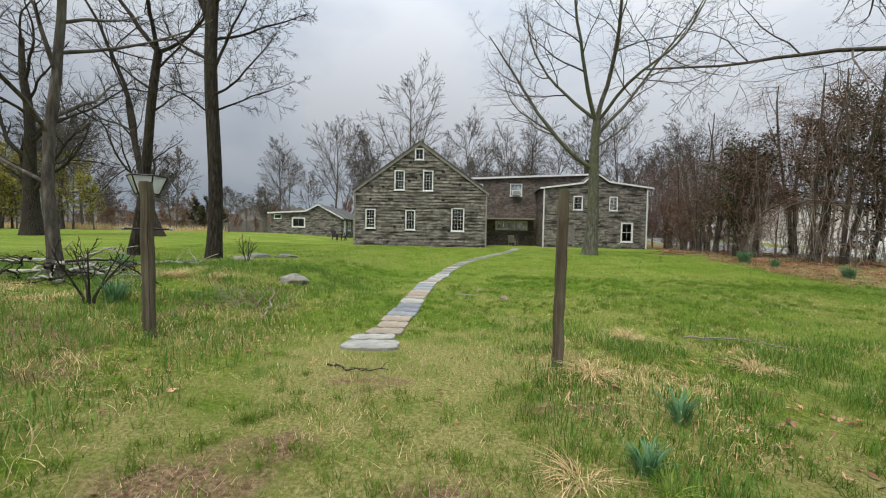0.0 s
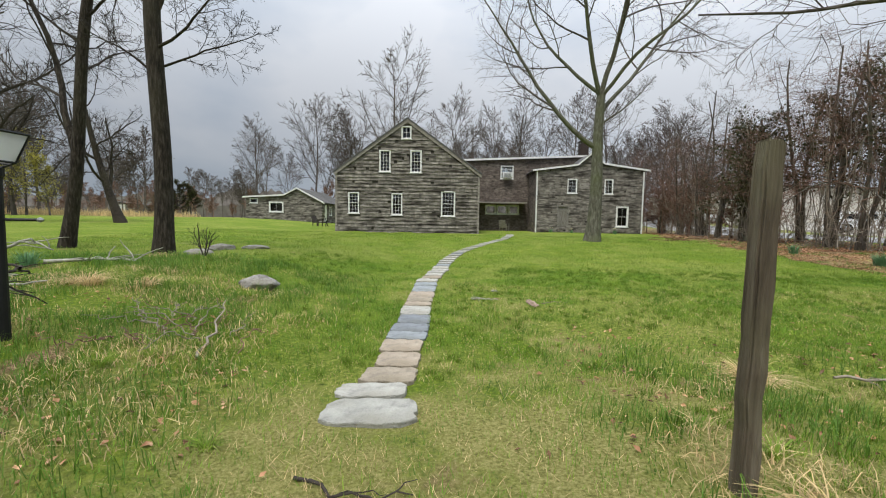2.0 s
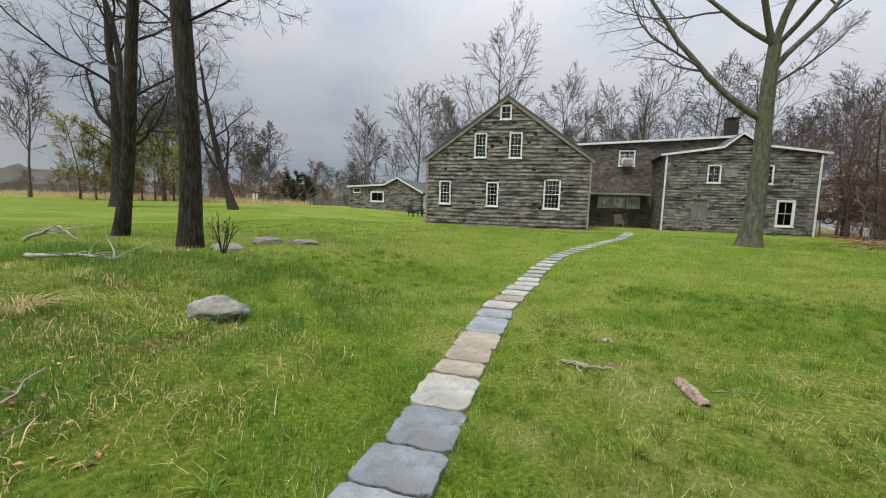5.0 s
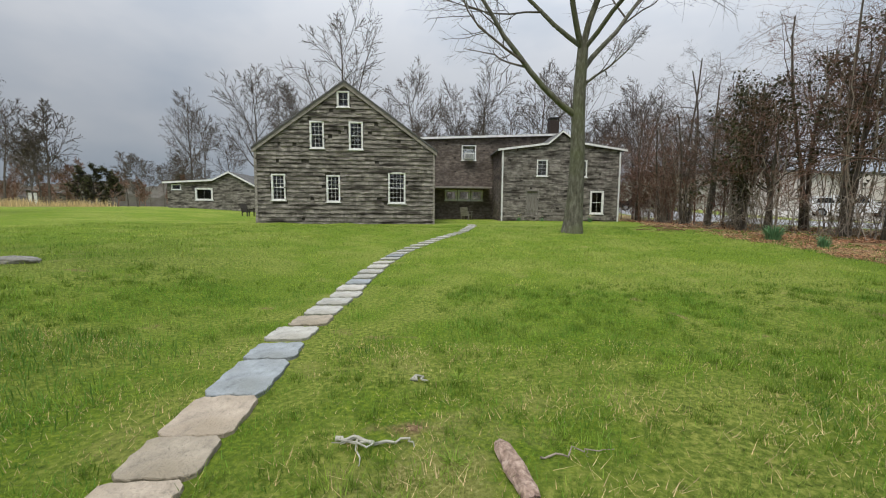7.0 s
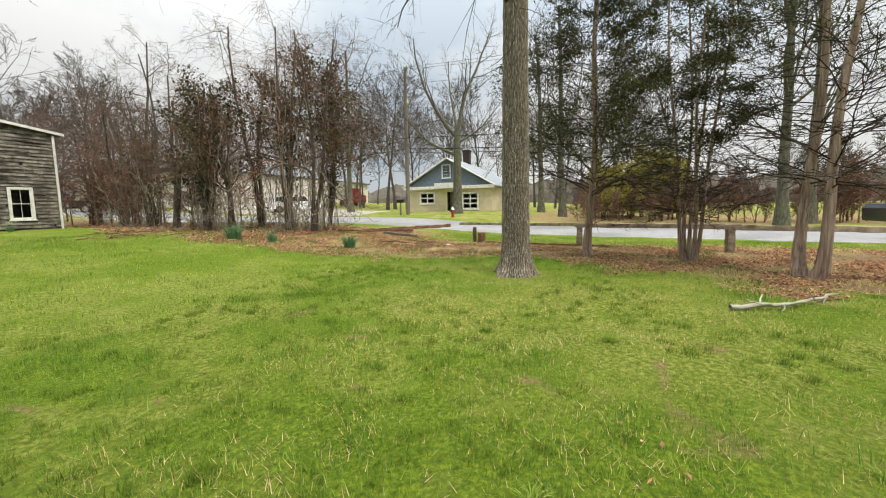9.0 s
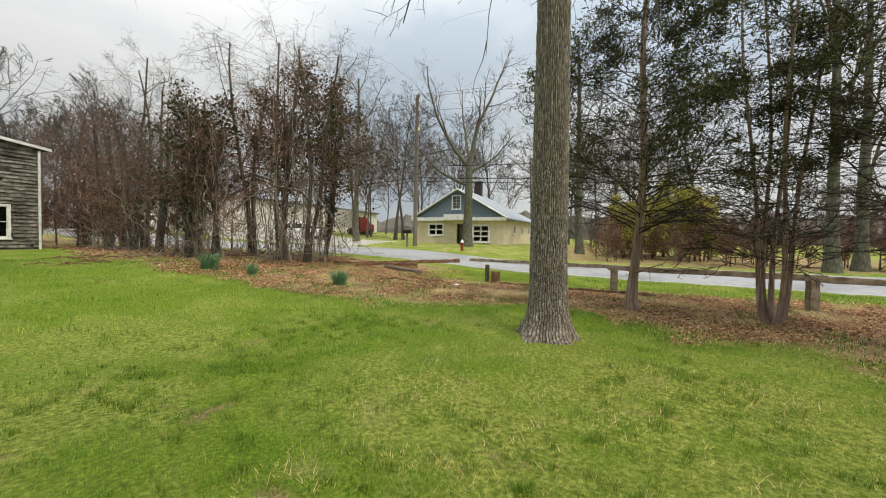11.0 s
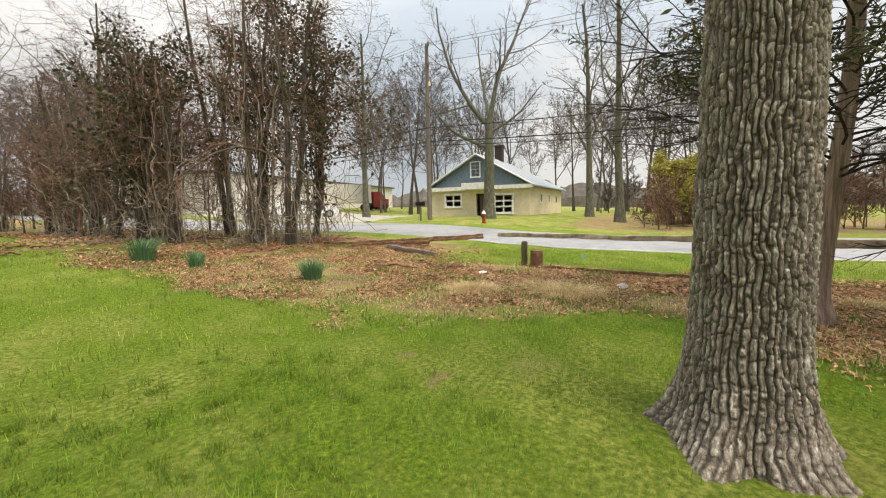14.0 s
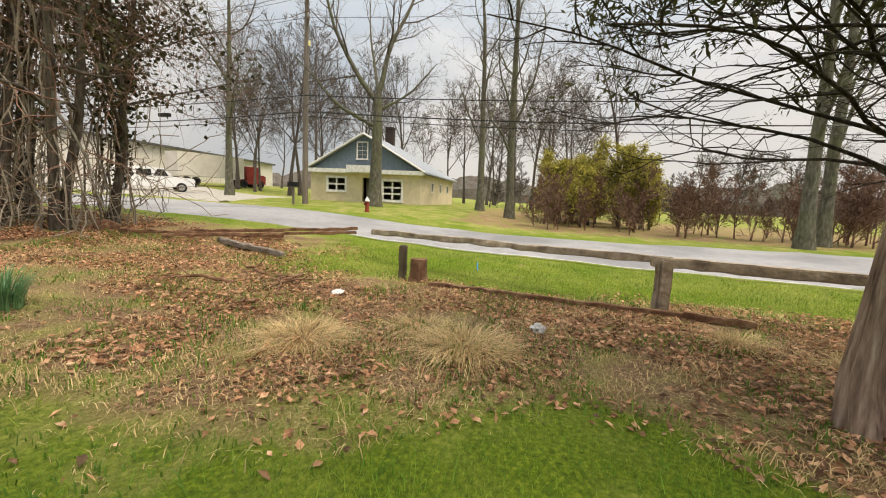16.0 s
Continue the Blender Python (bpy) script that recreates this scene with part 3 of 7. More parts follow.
def strip(name, left, right, y0, y1, step, lift, material, label, category, crown=0.05, skirt=0.2):
    """A band of ground between two edges that run along y."""
    ys = np.arange(y0, y1 + step, step)
    lx, rx = np.interp(ys, *zip(*left)), np.interp(ys, *zip(*right))
    k = 9
    t = np.linspace(0, 1, k)[None, :]
    x = lx[:, None] * (1 - t) + rx[:, None] * t
    y = np.repeat(ys[:, None], k, axis=1)
    z = height(x, y) + lift + crown * np.sin(t * math.pi)
    z[:, 0] -= skirt
    z[:, -1] -= skirt
    i = (np.arange(len(ys) - 1)[:, None] * k + np.arange(k - 1)[None, :]).ravel()
    g = Geo()
    g.add(np.stack([x, y, z], axis=-1).reshape(-1, 3), np.stack([i, i + 1, i + k + 1, i + k], axis=1))
    ob = g.object(name, M[material], smooth=True)
    return tagged(ob, label, category, "", "structure")


strip("road", NEAR_EDGE, FAR_EDGE, -120, 200, 1.0, 0.03, "asphalt", "wet grey asphalt country road", "road")
strip("road_line", [(y, x + 0.35) for y, x in NEAR_EDGE], [(y, x + 0.44) for y, x in NEAR_EDGE], -60, 14, 1.0, 0.052, "roadpaint", "worn white edge line on the asphalt", "road marking", 0.0, 0.0)
strip("forecourt", [(26, 29.4), (60, 30.6)], [(26, 30.5), (31, 46), (60, 62)], 26, 60, 1.0, 0.02, "gravel", "sandy gravel yard beside the road", "yard")


# ---- buildings ----
def top_at(profile, u):
    us, zs = zip(*profile)
    return float(np.interp(u, us, zs))


def clad_wall(parent, m, base, profile, holes, material="shingle", exposure=0.2, width=0.16, seed=1, label="", ragged=1.0):
    """A boarded wall with openings through it, and courses of shingles on its face. u runs along x, outwards is -y."""
    rng = np.random.default_rng(seed)
    us = sorted({round(u, 3) for u, _ in profile} | {round(e, 3) for h in holes for e in h[:2]})
    g = Geo()
    for a, b in zip(us[:-1], us[1:]):
        cuts = sorted((h[2], h[3]) for h in holes if h[0] < (a + b) / 2 < h[1])
        z = base
        for lo, hi in cuts:
            g.prism([(a, z), (b, z), (b, lo), (a, lo)], 0.0, 0.14)
            z = hi
        g.prism([(a, z), (b, z), (b, top_at(profile, b)), (a, top_at(profile, a))], 0.0, 0.14)
    g.v = [np.array([m @ Vector(p) for p in np.concatenate(g.v)])]
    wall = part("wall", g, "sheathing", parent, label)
    vs, z = [], base
    box = np.array([(0, 2, 3, 1), (4, 5, 7, 6), (0, 1, 5, 4), (0, 4, 6, 2), (1, 3, 7, 5)])
    row = 0
    zmax = max(p[1] for p in profile)
    while z < zmax - 0.03:
        u = us[0] - (row % 2) * width * 0.5 * rng.random()
        sag = 0.012 * math.sin(row * 1.7)
        while u < us[-1]:
            w = width * (0.55 + 0.9 * rng.random())
            a, b = max(u, us[0]), min(u + w - 0.003, us[-1])
            u += w
            if b - a < 0.03:
                continue
            mid = (a + b) / 2
            lo = z + sag * math.sin(mid * 0.9) - (0.016 * rng.random() ** 3 + 0.003) * ragged
            hi = min(z + exposure + 0.02, min(top_at(profile, a), top_at(profile, b)))
            if hi - lo < 0.03 or any(h[0] - 0.01 < mid < h[1] + 0.01 and h[2] - 0.1 < (lo + hi) / 2 < h[3] + 0.06 for h in holes):
                continue
            if rng.random() < 0.006 * ragged:
                continue
            t = (0.046 + 0.008 * rng.random() * ragged)
            vs.append([(a, -t, lo), (b, -t * (0.8 + 0.4 * rng.random()), lo), (a, 0.0, lo), (b, 0.0, lo), (a, -0.006, hi), (b, -0.006, hi), (a, 0.0, hi), (b, 0.0, hi)])
        z += exposure * (0.97 + 0.06 * rng.random())
        row += 1
    r, tr = np.array(m.to_3x3()), np.array(m.translation)
    g = Geo()
    g.add(np.array(vs).reshape(-1, 3) @ r.T + tr, (np.arange(len(vs))[:, None, None] * 8 + box[None]).reshape(-1, 4))
    part("shingles", g, material, wall, kind="stuff")
    return wall


def window(parent, m, u0, u1, z0, z1, cols=3, rows=4, split=True, trim=0.06, material="white", name="window", bar=0.006):
    """A sash window in an opening: casing, sill, two sashes with muntins, glass."""
    g = Geo()
    t = trim
    for a, b, c, d in ((u0 - 0.005, u0 + t, z0, z1), (u1 - t, u1 + 0.005, z0, z1), (u0 + t, u1 - t, z1 - t, z1), (u0 + t, u1 - t, z0, z0 + t * 0.8)):
        g.box(a, b, -0.055, 0.07, c, d, m)
    g.box(u0 - 0.05, u1 + 0.05, -0.085, 0.0, z0 - 0.045, z0 - 0.002, m)
    win = part(name, g, material, parent)
    a, b, c, d = u0 + t, u1 - t, z0 + t * 0.8, z1 - t
    g = Geo()
    halves = ((c, (c + d) / 2 + 0.015, 0.02), ((c + d) / 2 - 0.015, d, -0.012)) if split else ((c, d, 0.0),)
    n = 0
    gl = Geo()
    for lo, hi, y in halves:
        k = 0.022
        for p, q, r_, s_ in ((a, a + k, lo, hi), (b - k, b, lo, hi), (a + k, b - k, lo, lo + k), (a + k, b - k, hi - k, hi)):
            g.box(p, q, y - 0.016, y + 0.016, r_, s_, m)
        rw = rows // len(halves)
        for i in range(1, cols):
            x = a + (b - a) * i / cols
            g.box(x - bar, x + bar, y - 0.012, y + 0.012, lo + k, hi - k, m)
        for i in range(1, rw):
            z = lo + (hi - lo) * i / rw
            g.box(a + k, b - k, y - 0.010, y + 0.010, z - bar, z + bar, m)
        gl.box(a + k, b - k, y - 0.002, y + 0.002, lo + k, hi - k, m)
    part("sash", g, material, win)
    part("pane", gl, "glass", win).visible_shadow = False
    return win


def slab(geo, a, b, c, d, thick):
    """A flat roof plane with corners a, b, c, d and a thickness downwards."""
    up = [Vector(p) for p in (a, b, c, d)]
    dn = [p - Vector((0, 0, thick)) for p in up]
    return geo.add([tuple(p) for p in up + dn], [(0, 1, 2, 3), (7, 6, 5, 4), (0, 4, 5, 1), (1, 5, 6, 2), (2, 6, 7, 3), (3, 7, 4, 0)])


# Near-black floor slab added so the rooms look dark through the windows.
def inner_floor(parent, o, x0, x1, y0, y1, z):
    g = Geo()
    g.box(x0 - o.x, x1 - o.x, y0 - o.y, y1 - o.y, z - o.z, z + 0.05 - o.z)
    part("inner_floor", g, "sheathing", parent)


def main_house():
    h = thing("gabled_house", (-3.35, 25.8, 0.5), "weathered grey shingled gable end of an old farmhouse", "house")
    o = Vector((-3.35, 25.8, 0.5))
    I = Matrix.Translation(-o + Vector((0, 25.8, 0)))
    prof = [(-7.62, 4.10), (-3.37, 7.16), (0.93, 4.08)]
    wins = [(-6.91, -6.25, 1.61, 2.88, 3, 6), (-4.28, -3.63, 1.55, 2.85, 3, 6), (-1.29, -0.45, 1.51, 3.02, 4, 6), (-5.03, -4.36, 4.12, 5.41, 3, 6), (-3.17, -2.5, 4.09, 5.41, 3, 6)]
    holes = [w[:4] for w in wins] + [(-3.72, -3.13, 6.08, 6.83)]
    clad_wall(h, I, 0.42, prof, holes, exposure=0.20, width=0.17, seed=3, ragged=2.6)
    for w in wins:
        window(h, I, *w[:4], w[4], w[5])
    window(h, I, -3.72, -3.13, 6.08, 6.83, 2, 2, False)
    side = Matrix.Translation(Vector((0.93, 25.8, 0)) - o) @ pose(0, 0, 0, 0, 0, 90)
    clad_wall(h, side, 0.42, [(0.06, 4.0), (10.2, 4.0)], [], seed=5, exposure=0.185)
    left = Matrix.Translation(Vector((-7.62, 36.0, 0)) - o) @ pose(0, 0, 0, 0, 0, -90)
    clad_wall(h, left, 0.42, [(0, 4.0), (10.14, 4.0)], [], seed=6, exposure=0.3, width=0.5)
    back = Matrix.Translation(Vector((0.93, 36.0, 0)) - o) @ pose(0, 0, 0, 0, 0, 180)
    clad_wall(h, back, 0.42, [(0, 4.08), (4.3, 7.16), (8.55, 4.1)], [], seed=7, exposure=0.4, width=0.8)
    g = Geo()
    for sx, (ex, ez) in ((1, (1.12, 4.02)), (-1, (-7.80, 4.05))):
        slab(g, (-3.37 + 3.35, -0.13, 7.33 - 0.5), (ex + 3.35, -0.13, ez + 0.08 - 0.5), (ex + 3.35, 10.4, ez + 0.08 - 0.5), (-3.37 + 3.35, 10.4, 7.33 - 0.5), 0.10)
    part("roof", g, "roof", h, "dark asphalt roof")
    g = Geo()
    for (ax, az), (bx, bz) in (((-3.37, 7.235), (1.1, 4.0)), ((-3.37, 7.235), (-7.78, 4.03))):
        g.prism([(ax + 3.35, az - 0.5), (bx + 3.35, bz - 0.5), (bx + 3.35, bz - 0.17 - 0.5), (ax + 3.35, az - 0.19 - 0.5)], -0.10, -0.045)
    part("bargeboard", g, "oldtrim", h)
    for a, b, d in ((-7.70, -7.58, 0.0), (0.90, 1.00, 0.05)):
        g = Geo()
        g.box(a + 3.35, b + 3.35, -0.052, d, -0.05, 3.56)
        part("corner_board", g, "oldtrim", h)
    g = Geo()
    g.box(-7.66 + 3.35, 0.97 + 3.35, -0.04, 0.3, -0.35, -0.07)
    part("foundation_board", g, "oldtrim", h)
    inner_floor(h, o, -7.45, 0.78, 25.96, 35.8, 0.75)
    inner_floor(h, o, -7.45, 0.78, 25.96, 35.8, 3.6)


def back_range():
    h = thing("linking_range", (3.2, 36.0, 0.45), "dark brown shingled two-storey range behind the gable", "house")
    o = Vector((3.2, 36.0, 0.45))
    I = Matrix.Translation(-o + Vector((0, 36.0, 0)))
    holes = [(3.33, 4.40, 4.85, 5.95), (2.12, 3.02, 1.89, 2.68), (3.08, 3.98, 1.89, 2.68), (4.04, 4.94, 1.89, 2.68), (0.2, 0.95, 4.9, 5.9)]
    clad_wall(h, I, 0.3, [(0.0, 6.30), (10.6, 6.76)], holes, "shingle_brown", 0.14, 0.14, seed=11, ragged=0.6)
    window(h, I, 3.33, 4.40, 4.85, 5.95, 3, 4)
    for a, b in ((2.12, 3.02), (3.08, 3.98), (4.04, 4.94)):
        window(h, I, a, b, 1.89, 2.68, 1, 1, False, 0.11)
    window(h, I, 0.2, 0.95, 4.9, 5.9, 2, 4)
    for m, prof in ((Matrix.Translation(Vector((10.6, 36.0, 0)) - o) @ pose(0, 0, 0, 0, 0, 90), [(0.06, 6.7), (8, 6.7)]), (Matrix.Translation(Vector((0.0, 44.0, 0)) - o) @ pose(0, 0, 0, 0, 0, -90), [(0, 6.2), (7.94, 6.2)])):
        clad_wall(h, m, 0.3, prof, [], "shingle_brown", 0.4, 0.8, seed=12)
    g = Geo()
    slab(g, (-0.15 - 3.2, -0.22, 6.40 - 0.45), (10.75 - 3.2, -0.22, 6.88 - 0.45), (10.75 - 3.2, 8.3, 7.15 - 0.45), (-0.15 - 3.2, 8.3, 6.7 - 0.45), 0.07)
    part("roof", g, "roof", h, "low dark roof")
    g = Geo()
    g.prism([(-0.16 - 3.2, 6.41 - 0.45), (10.76 - 3.2, 6.89 - 0.45), (10.76 - 3.2, 6.74 - 0.45), (-0.16 - 3.2, 6.26 - 0.45)], -0.26, -0.225)
    part("fascia", g, "white", h, "peeling white fascia")
    g = Geo()
    g.box(1.1 - 3.2, 5.4 - 3.2, -1.3, -0.02, 2.30, 2.42)
    part("porch_beam", g, "oldtrim", h)
    inner_floor(h, o, 0.15, 10.4, 36.2, 43.9, 0.7)
    inner_floor(h, o, 0.15, 10.4, 36.2, 43.9, 3.6)
    c = thing("chimney", (10.33, 36.6, 6.75), "black sooty brick chimney with a flat cap", "chimney")
    g = Geo()
    for i in range(9):
        e = 0.006 * (i % 2)
        g.box(-0.33 - e, 0.33 + e, -0.33 - e, 0.33 + e, -0.3 + i * 0.165, -0.3 + i * 0.165 + 0.155)
    g.box(-0.32, 0.32, -0.32, 0.32, -0.3, 1.18)
    part("stack", g, "brick", c)
    g = Geo()
    g.box(-0.38, 0.38, -0.38, 0.38, 1.32, 1.39)
    for sx in (-0.28, 0.28):
        for sy in (-0.28, 0.28):
            g.box(sx - 0.03, sx + 0.03, sy - 0.03, sy + 0.03, 1.17, 1.325)
    part("cap", g, "black", c)
    a = thing("air_conditioner", (3.86, 35.93, 4.93), "white box air conditioner set in a window", "air conditioner")
    g = Geo()
    g.box(-0.34, 0.34, -0.42, 0.05, 0.0, 0.40)
    part("case", g, "white", a)
    g = Geo()
    for i in range(7):
        g.box(-0.30, 0.30, -0.435, -0.422, 0.05 + i * 0.045, 0.075 + i * 0.045)
    part("grille", g, "metal", a)


def wing():
    h = thing("gabled_wing", (9.8, 33.0, 0.45), "brown shingled wing with a small gable and lean-to roofs", "house")
    o = Vector((9.8, 33.0, 0.45))
    I = Matrix.Translation(-o + Vector((0, 33.0, 0)))
    prof = [(5.72, 5.20), (8.85, 5.62), (9.82, 6.42), (10.9, 5.72), (13.95, 5.30)]
    holes = [(8.14, 8.87, 3.52, 4.62), (10.95, 11.60, 3.50, 4.62), (11.91, 12.85, 1.0, 2.58), (7.47, 8.28, 0.95, 2.52)]
    clad_wall(h, I, 0.25, prof, holes, "shingle", 0.17, 0.16, seed=21, ragged=1.6)
    window(h, I, *holes[0], 2, 4)
    window(h, I, *holes[1], 2, 4)
    window(h, I, *holes[2], 2, 2, True, 0.11)
    g = Geo()
    for i in range(5):
        g.box(7.50 + i * 0.152, 7.50 + i * 0.152 + 0.146, 0.03, 0.06, 0.97, 2.49, I)
    for z in (1.2, 2.15):
        g.box(7.52, 8.23, 0.01, 0.03, z, z + 0.1, I)
    for a, b in ((7.44, 7.50), (8.255, 8.32)):
        g.box(a, b, -0.05, 0.07, 0.95, 2.58, I)
    g.box(7.40, 8.36, -0.055, 0.07, 2.50, 2.62, I)
    part("plank_door", g, "door", h, "closed grey plank door")
    for m, pr in ((Matrix.Translation(Vector((13.95, 33.0, 0)) - o) @ pose(0, 0, 0, 0, 0, 90), [(0.06, 5.3), (7, 5.3)]), (Matrix.Translation(Vector((5.72, 36.0, 0)) - o) @ pose(0, 0, 0, 0, 0, -90), [(0, 5.2), (2.94, 5.2)])):
        clad_wall(h, m, 0.25, pr, [], "shingle_brown", 0.2, 0.25, seed=22)
    g, tr = Geo(), Geo()
    pts = [(5.45, 5.27), (8.85, 5.73), (9.82, 6.55), (10.9, 5.83), (14.3, 5.36)]
    for (ax, az), (bx, bz) in zip(pts[:-1], pts[1:]):
        slab(g, (ax - 9.8, -0.16, az - 0.45), (bx - 9.8, -0.16, bz - 0.45), (bx - 9.8, 7.0, bz - 0.45), (ax - 9.8, 7.0, az - 0.45), 0.07)
        tr.prism([(ax - 9.8, az - 0.445), (bx - 9.8, bz - 0.445), (bx - 9.8, bz - 0.575), (ax - 9.8, az - 0.575)], -0.20, -0.165)
    part("roof", g, "roof", h, "low dark roof")
    part("fascia", tr, "white", h, "peeling white fascia")
    for x in (5.80, 13.86):
        g = Geo()
        g.tubes([[(x - 9.8, -0.09, 4.75), (x - 9.8, -0.09, 3), (x - 9.8, -0.09, 1.2), (x - 9.8, -0.1, -0.2)]], [[0.055] * 4], 8)
        part("downpipe", g, "white", h, "white downpipe")
    g = Geo()
    g.box(9.05, 9.75, -0.05, -0.03, 3.9, 4.35, I)
    part("patch_panel", g, "oldtrim", h)
    inner_floor(h, o, 5.9, 13.8, 33.2, 35.95, 0.7)
    inner_floor(h, o, 5.9, 13.8, 33.2, 35.95, 3.0)


def annex():
    h = thing("low_annex", (-17.0, 44.0, 1.0), "low grey shingled outbuilding with white trimmed flat roof and gable", "outbuilding")
    o = Vector((-17.0, 44.0, 1.0))
    I = Matrix.Translation(-o + Vector((0, 44.0, 0)))
    prof = [(-22.5, 3.40), (-18.4, 3.62), (-17.03, 4.32), (-14.4, 2.95)]
    holes = [(-22.12, -21.28, 2.77, 3.27), (-20.07, -18.53, 1.86, 2.96)]
    clad_wall(h, I, 0.6, prof, holes, "shingle", 0.17, 0.2, seed=31, ragged=0.5)
    window(h, I, *holes[0], 1, 1, False)
    window(h, I, *holes[1], 2, 1, False, 0.13)
    east = Matrix.Translation(Vector((-14.4, 44.0, 0)) - o) @ pose(0, 0, 0, 0, 0, 90)
    clad_wall(h, east, 0.6, [(0.06, 2.9), (9, 2.9)], [(0.7, 1.6, 0.95, 2.75), (2.4, 3.3, 1.6, 2.6)], "shingle", 0.17, 0.2, seed=32, ragged=0.5)
    g = Geo()
    g.box(0.72, 1.58, 0.0, 0.05, 0.95, 2.73, east)
    part("door", g, "white", h, "white outer door")
    window(h, east, 2.4, 3.3, 1.6, 2.6, 2, 2)
    west = Matrix.Translation(Vector((-22.5, 53.0, 0)) - o) @ pose(0, 0, 0, 0, 0, -90)
    clad_wall(h, west, 0.6, [(0, 3.3), (8.94, 3.3)], [], "shingle", 0.4, 0.6, seed=33)
    g, tr = Geo(), Geo()
    pts = [(-22.8, 3.47), (-18.45, 3.73), (-17.03, 4.46), (-14.1, 2.93)]
    for (ax, az), (bx, bz) in zip(pts[:-1], pts[1:]):
        slab(g, (ax + 17, -0.2, az - 1), (bx + 17, -0.2, bz - 1), (bx + 17, 9.2, bz - 1), (ax + 17, 9.2, az - 1), 0.07)
        tr.prism([(ax + 17, az - 0.995), (bx + 17, bz - 0.995), (bx + 17, bz - 1.15), (ax + 17, az - 1.15)], -0.25, -0.205)
    part("roof", g, "roof", h, "grey roof")
    part("fascia", tr, "white", h, "white fascia")
    inner_floor(h, o, -22.3, -14.6, 44.2, 52.9, 1.0)


def shed(x, y):
    h = thing("field_shed", at_ground(x, y), "small weathered shed with a pale door at the field edge", "shed")
    I = Matrix.Identity(4)
    clad_wall(h, I, -0.2, [(-2.6, 2.5), (2.6, 2.0)], [], "shingle", 0.3, 0.2, seed=41)
    clad_wall(h, pose(2.6, 0, 0, 0, 0, 90), -0.2, [(0.06, 2.0), (3.5, 2.0)], [], "shingle", 0.3, 0.2, seed=42)
    clad_wall(h, pose(-2.6, 3.5, 0, 0, 0, -90), -0.2, [(0, 2.5), (3.44, 2.5)], [], "shingle", 0.3, 0.2, seed=43)
    g = Geo()
    slab(g, (-2.8, -0.3, 2.62), (2.8, -0.3, 2.1), (2.8, 3.8, 2.1), (-2.8, 3.8, 2.62), 0.08)
    part("roof", g, "roof", h)
    g = Geo()
    g.box(-2.2, -0.9, -0.07, -0.03, -0.05, 2.1)
    part("door", g, "white", h, "pale painted door")


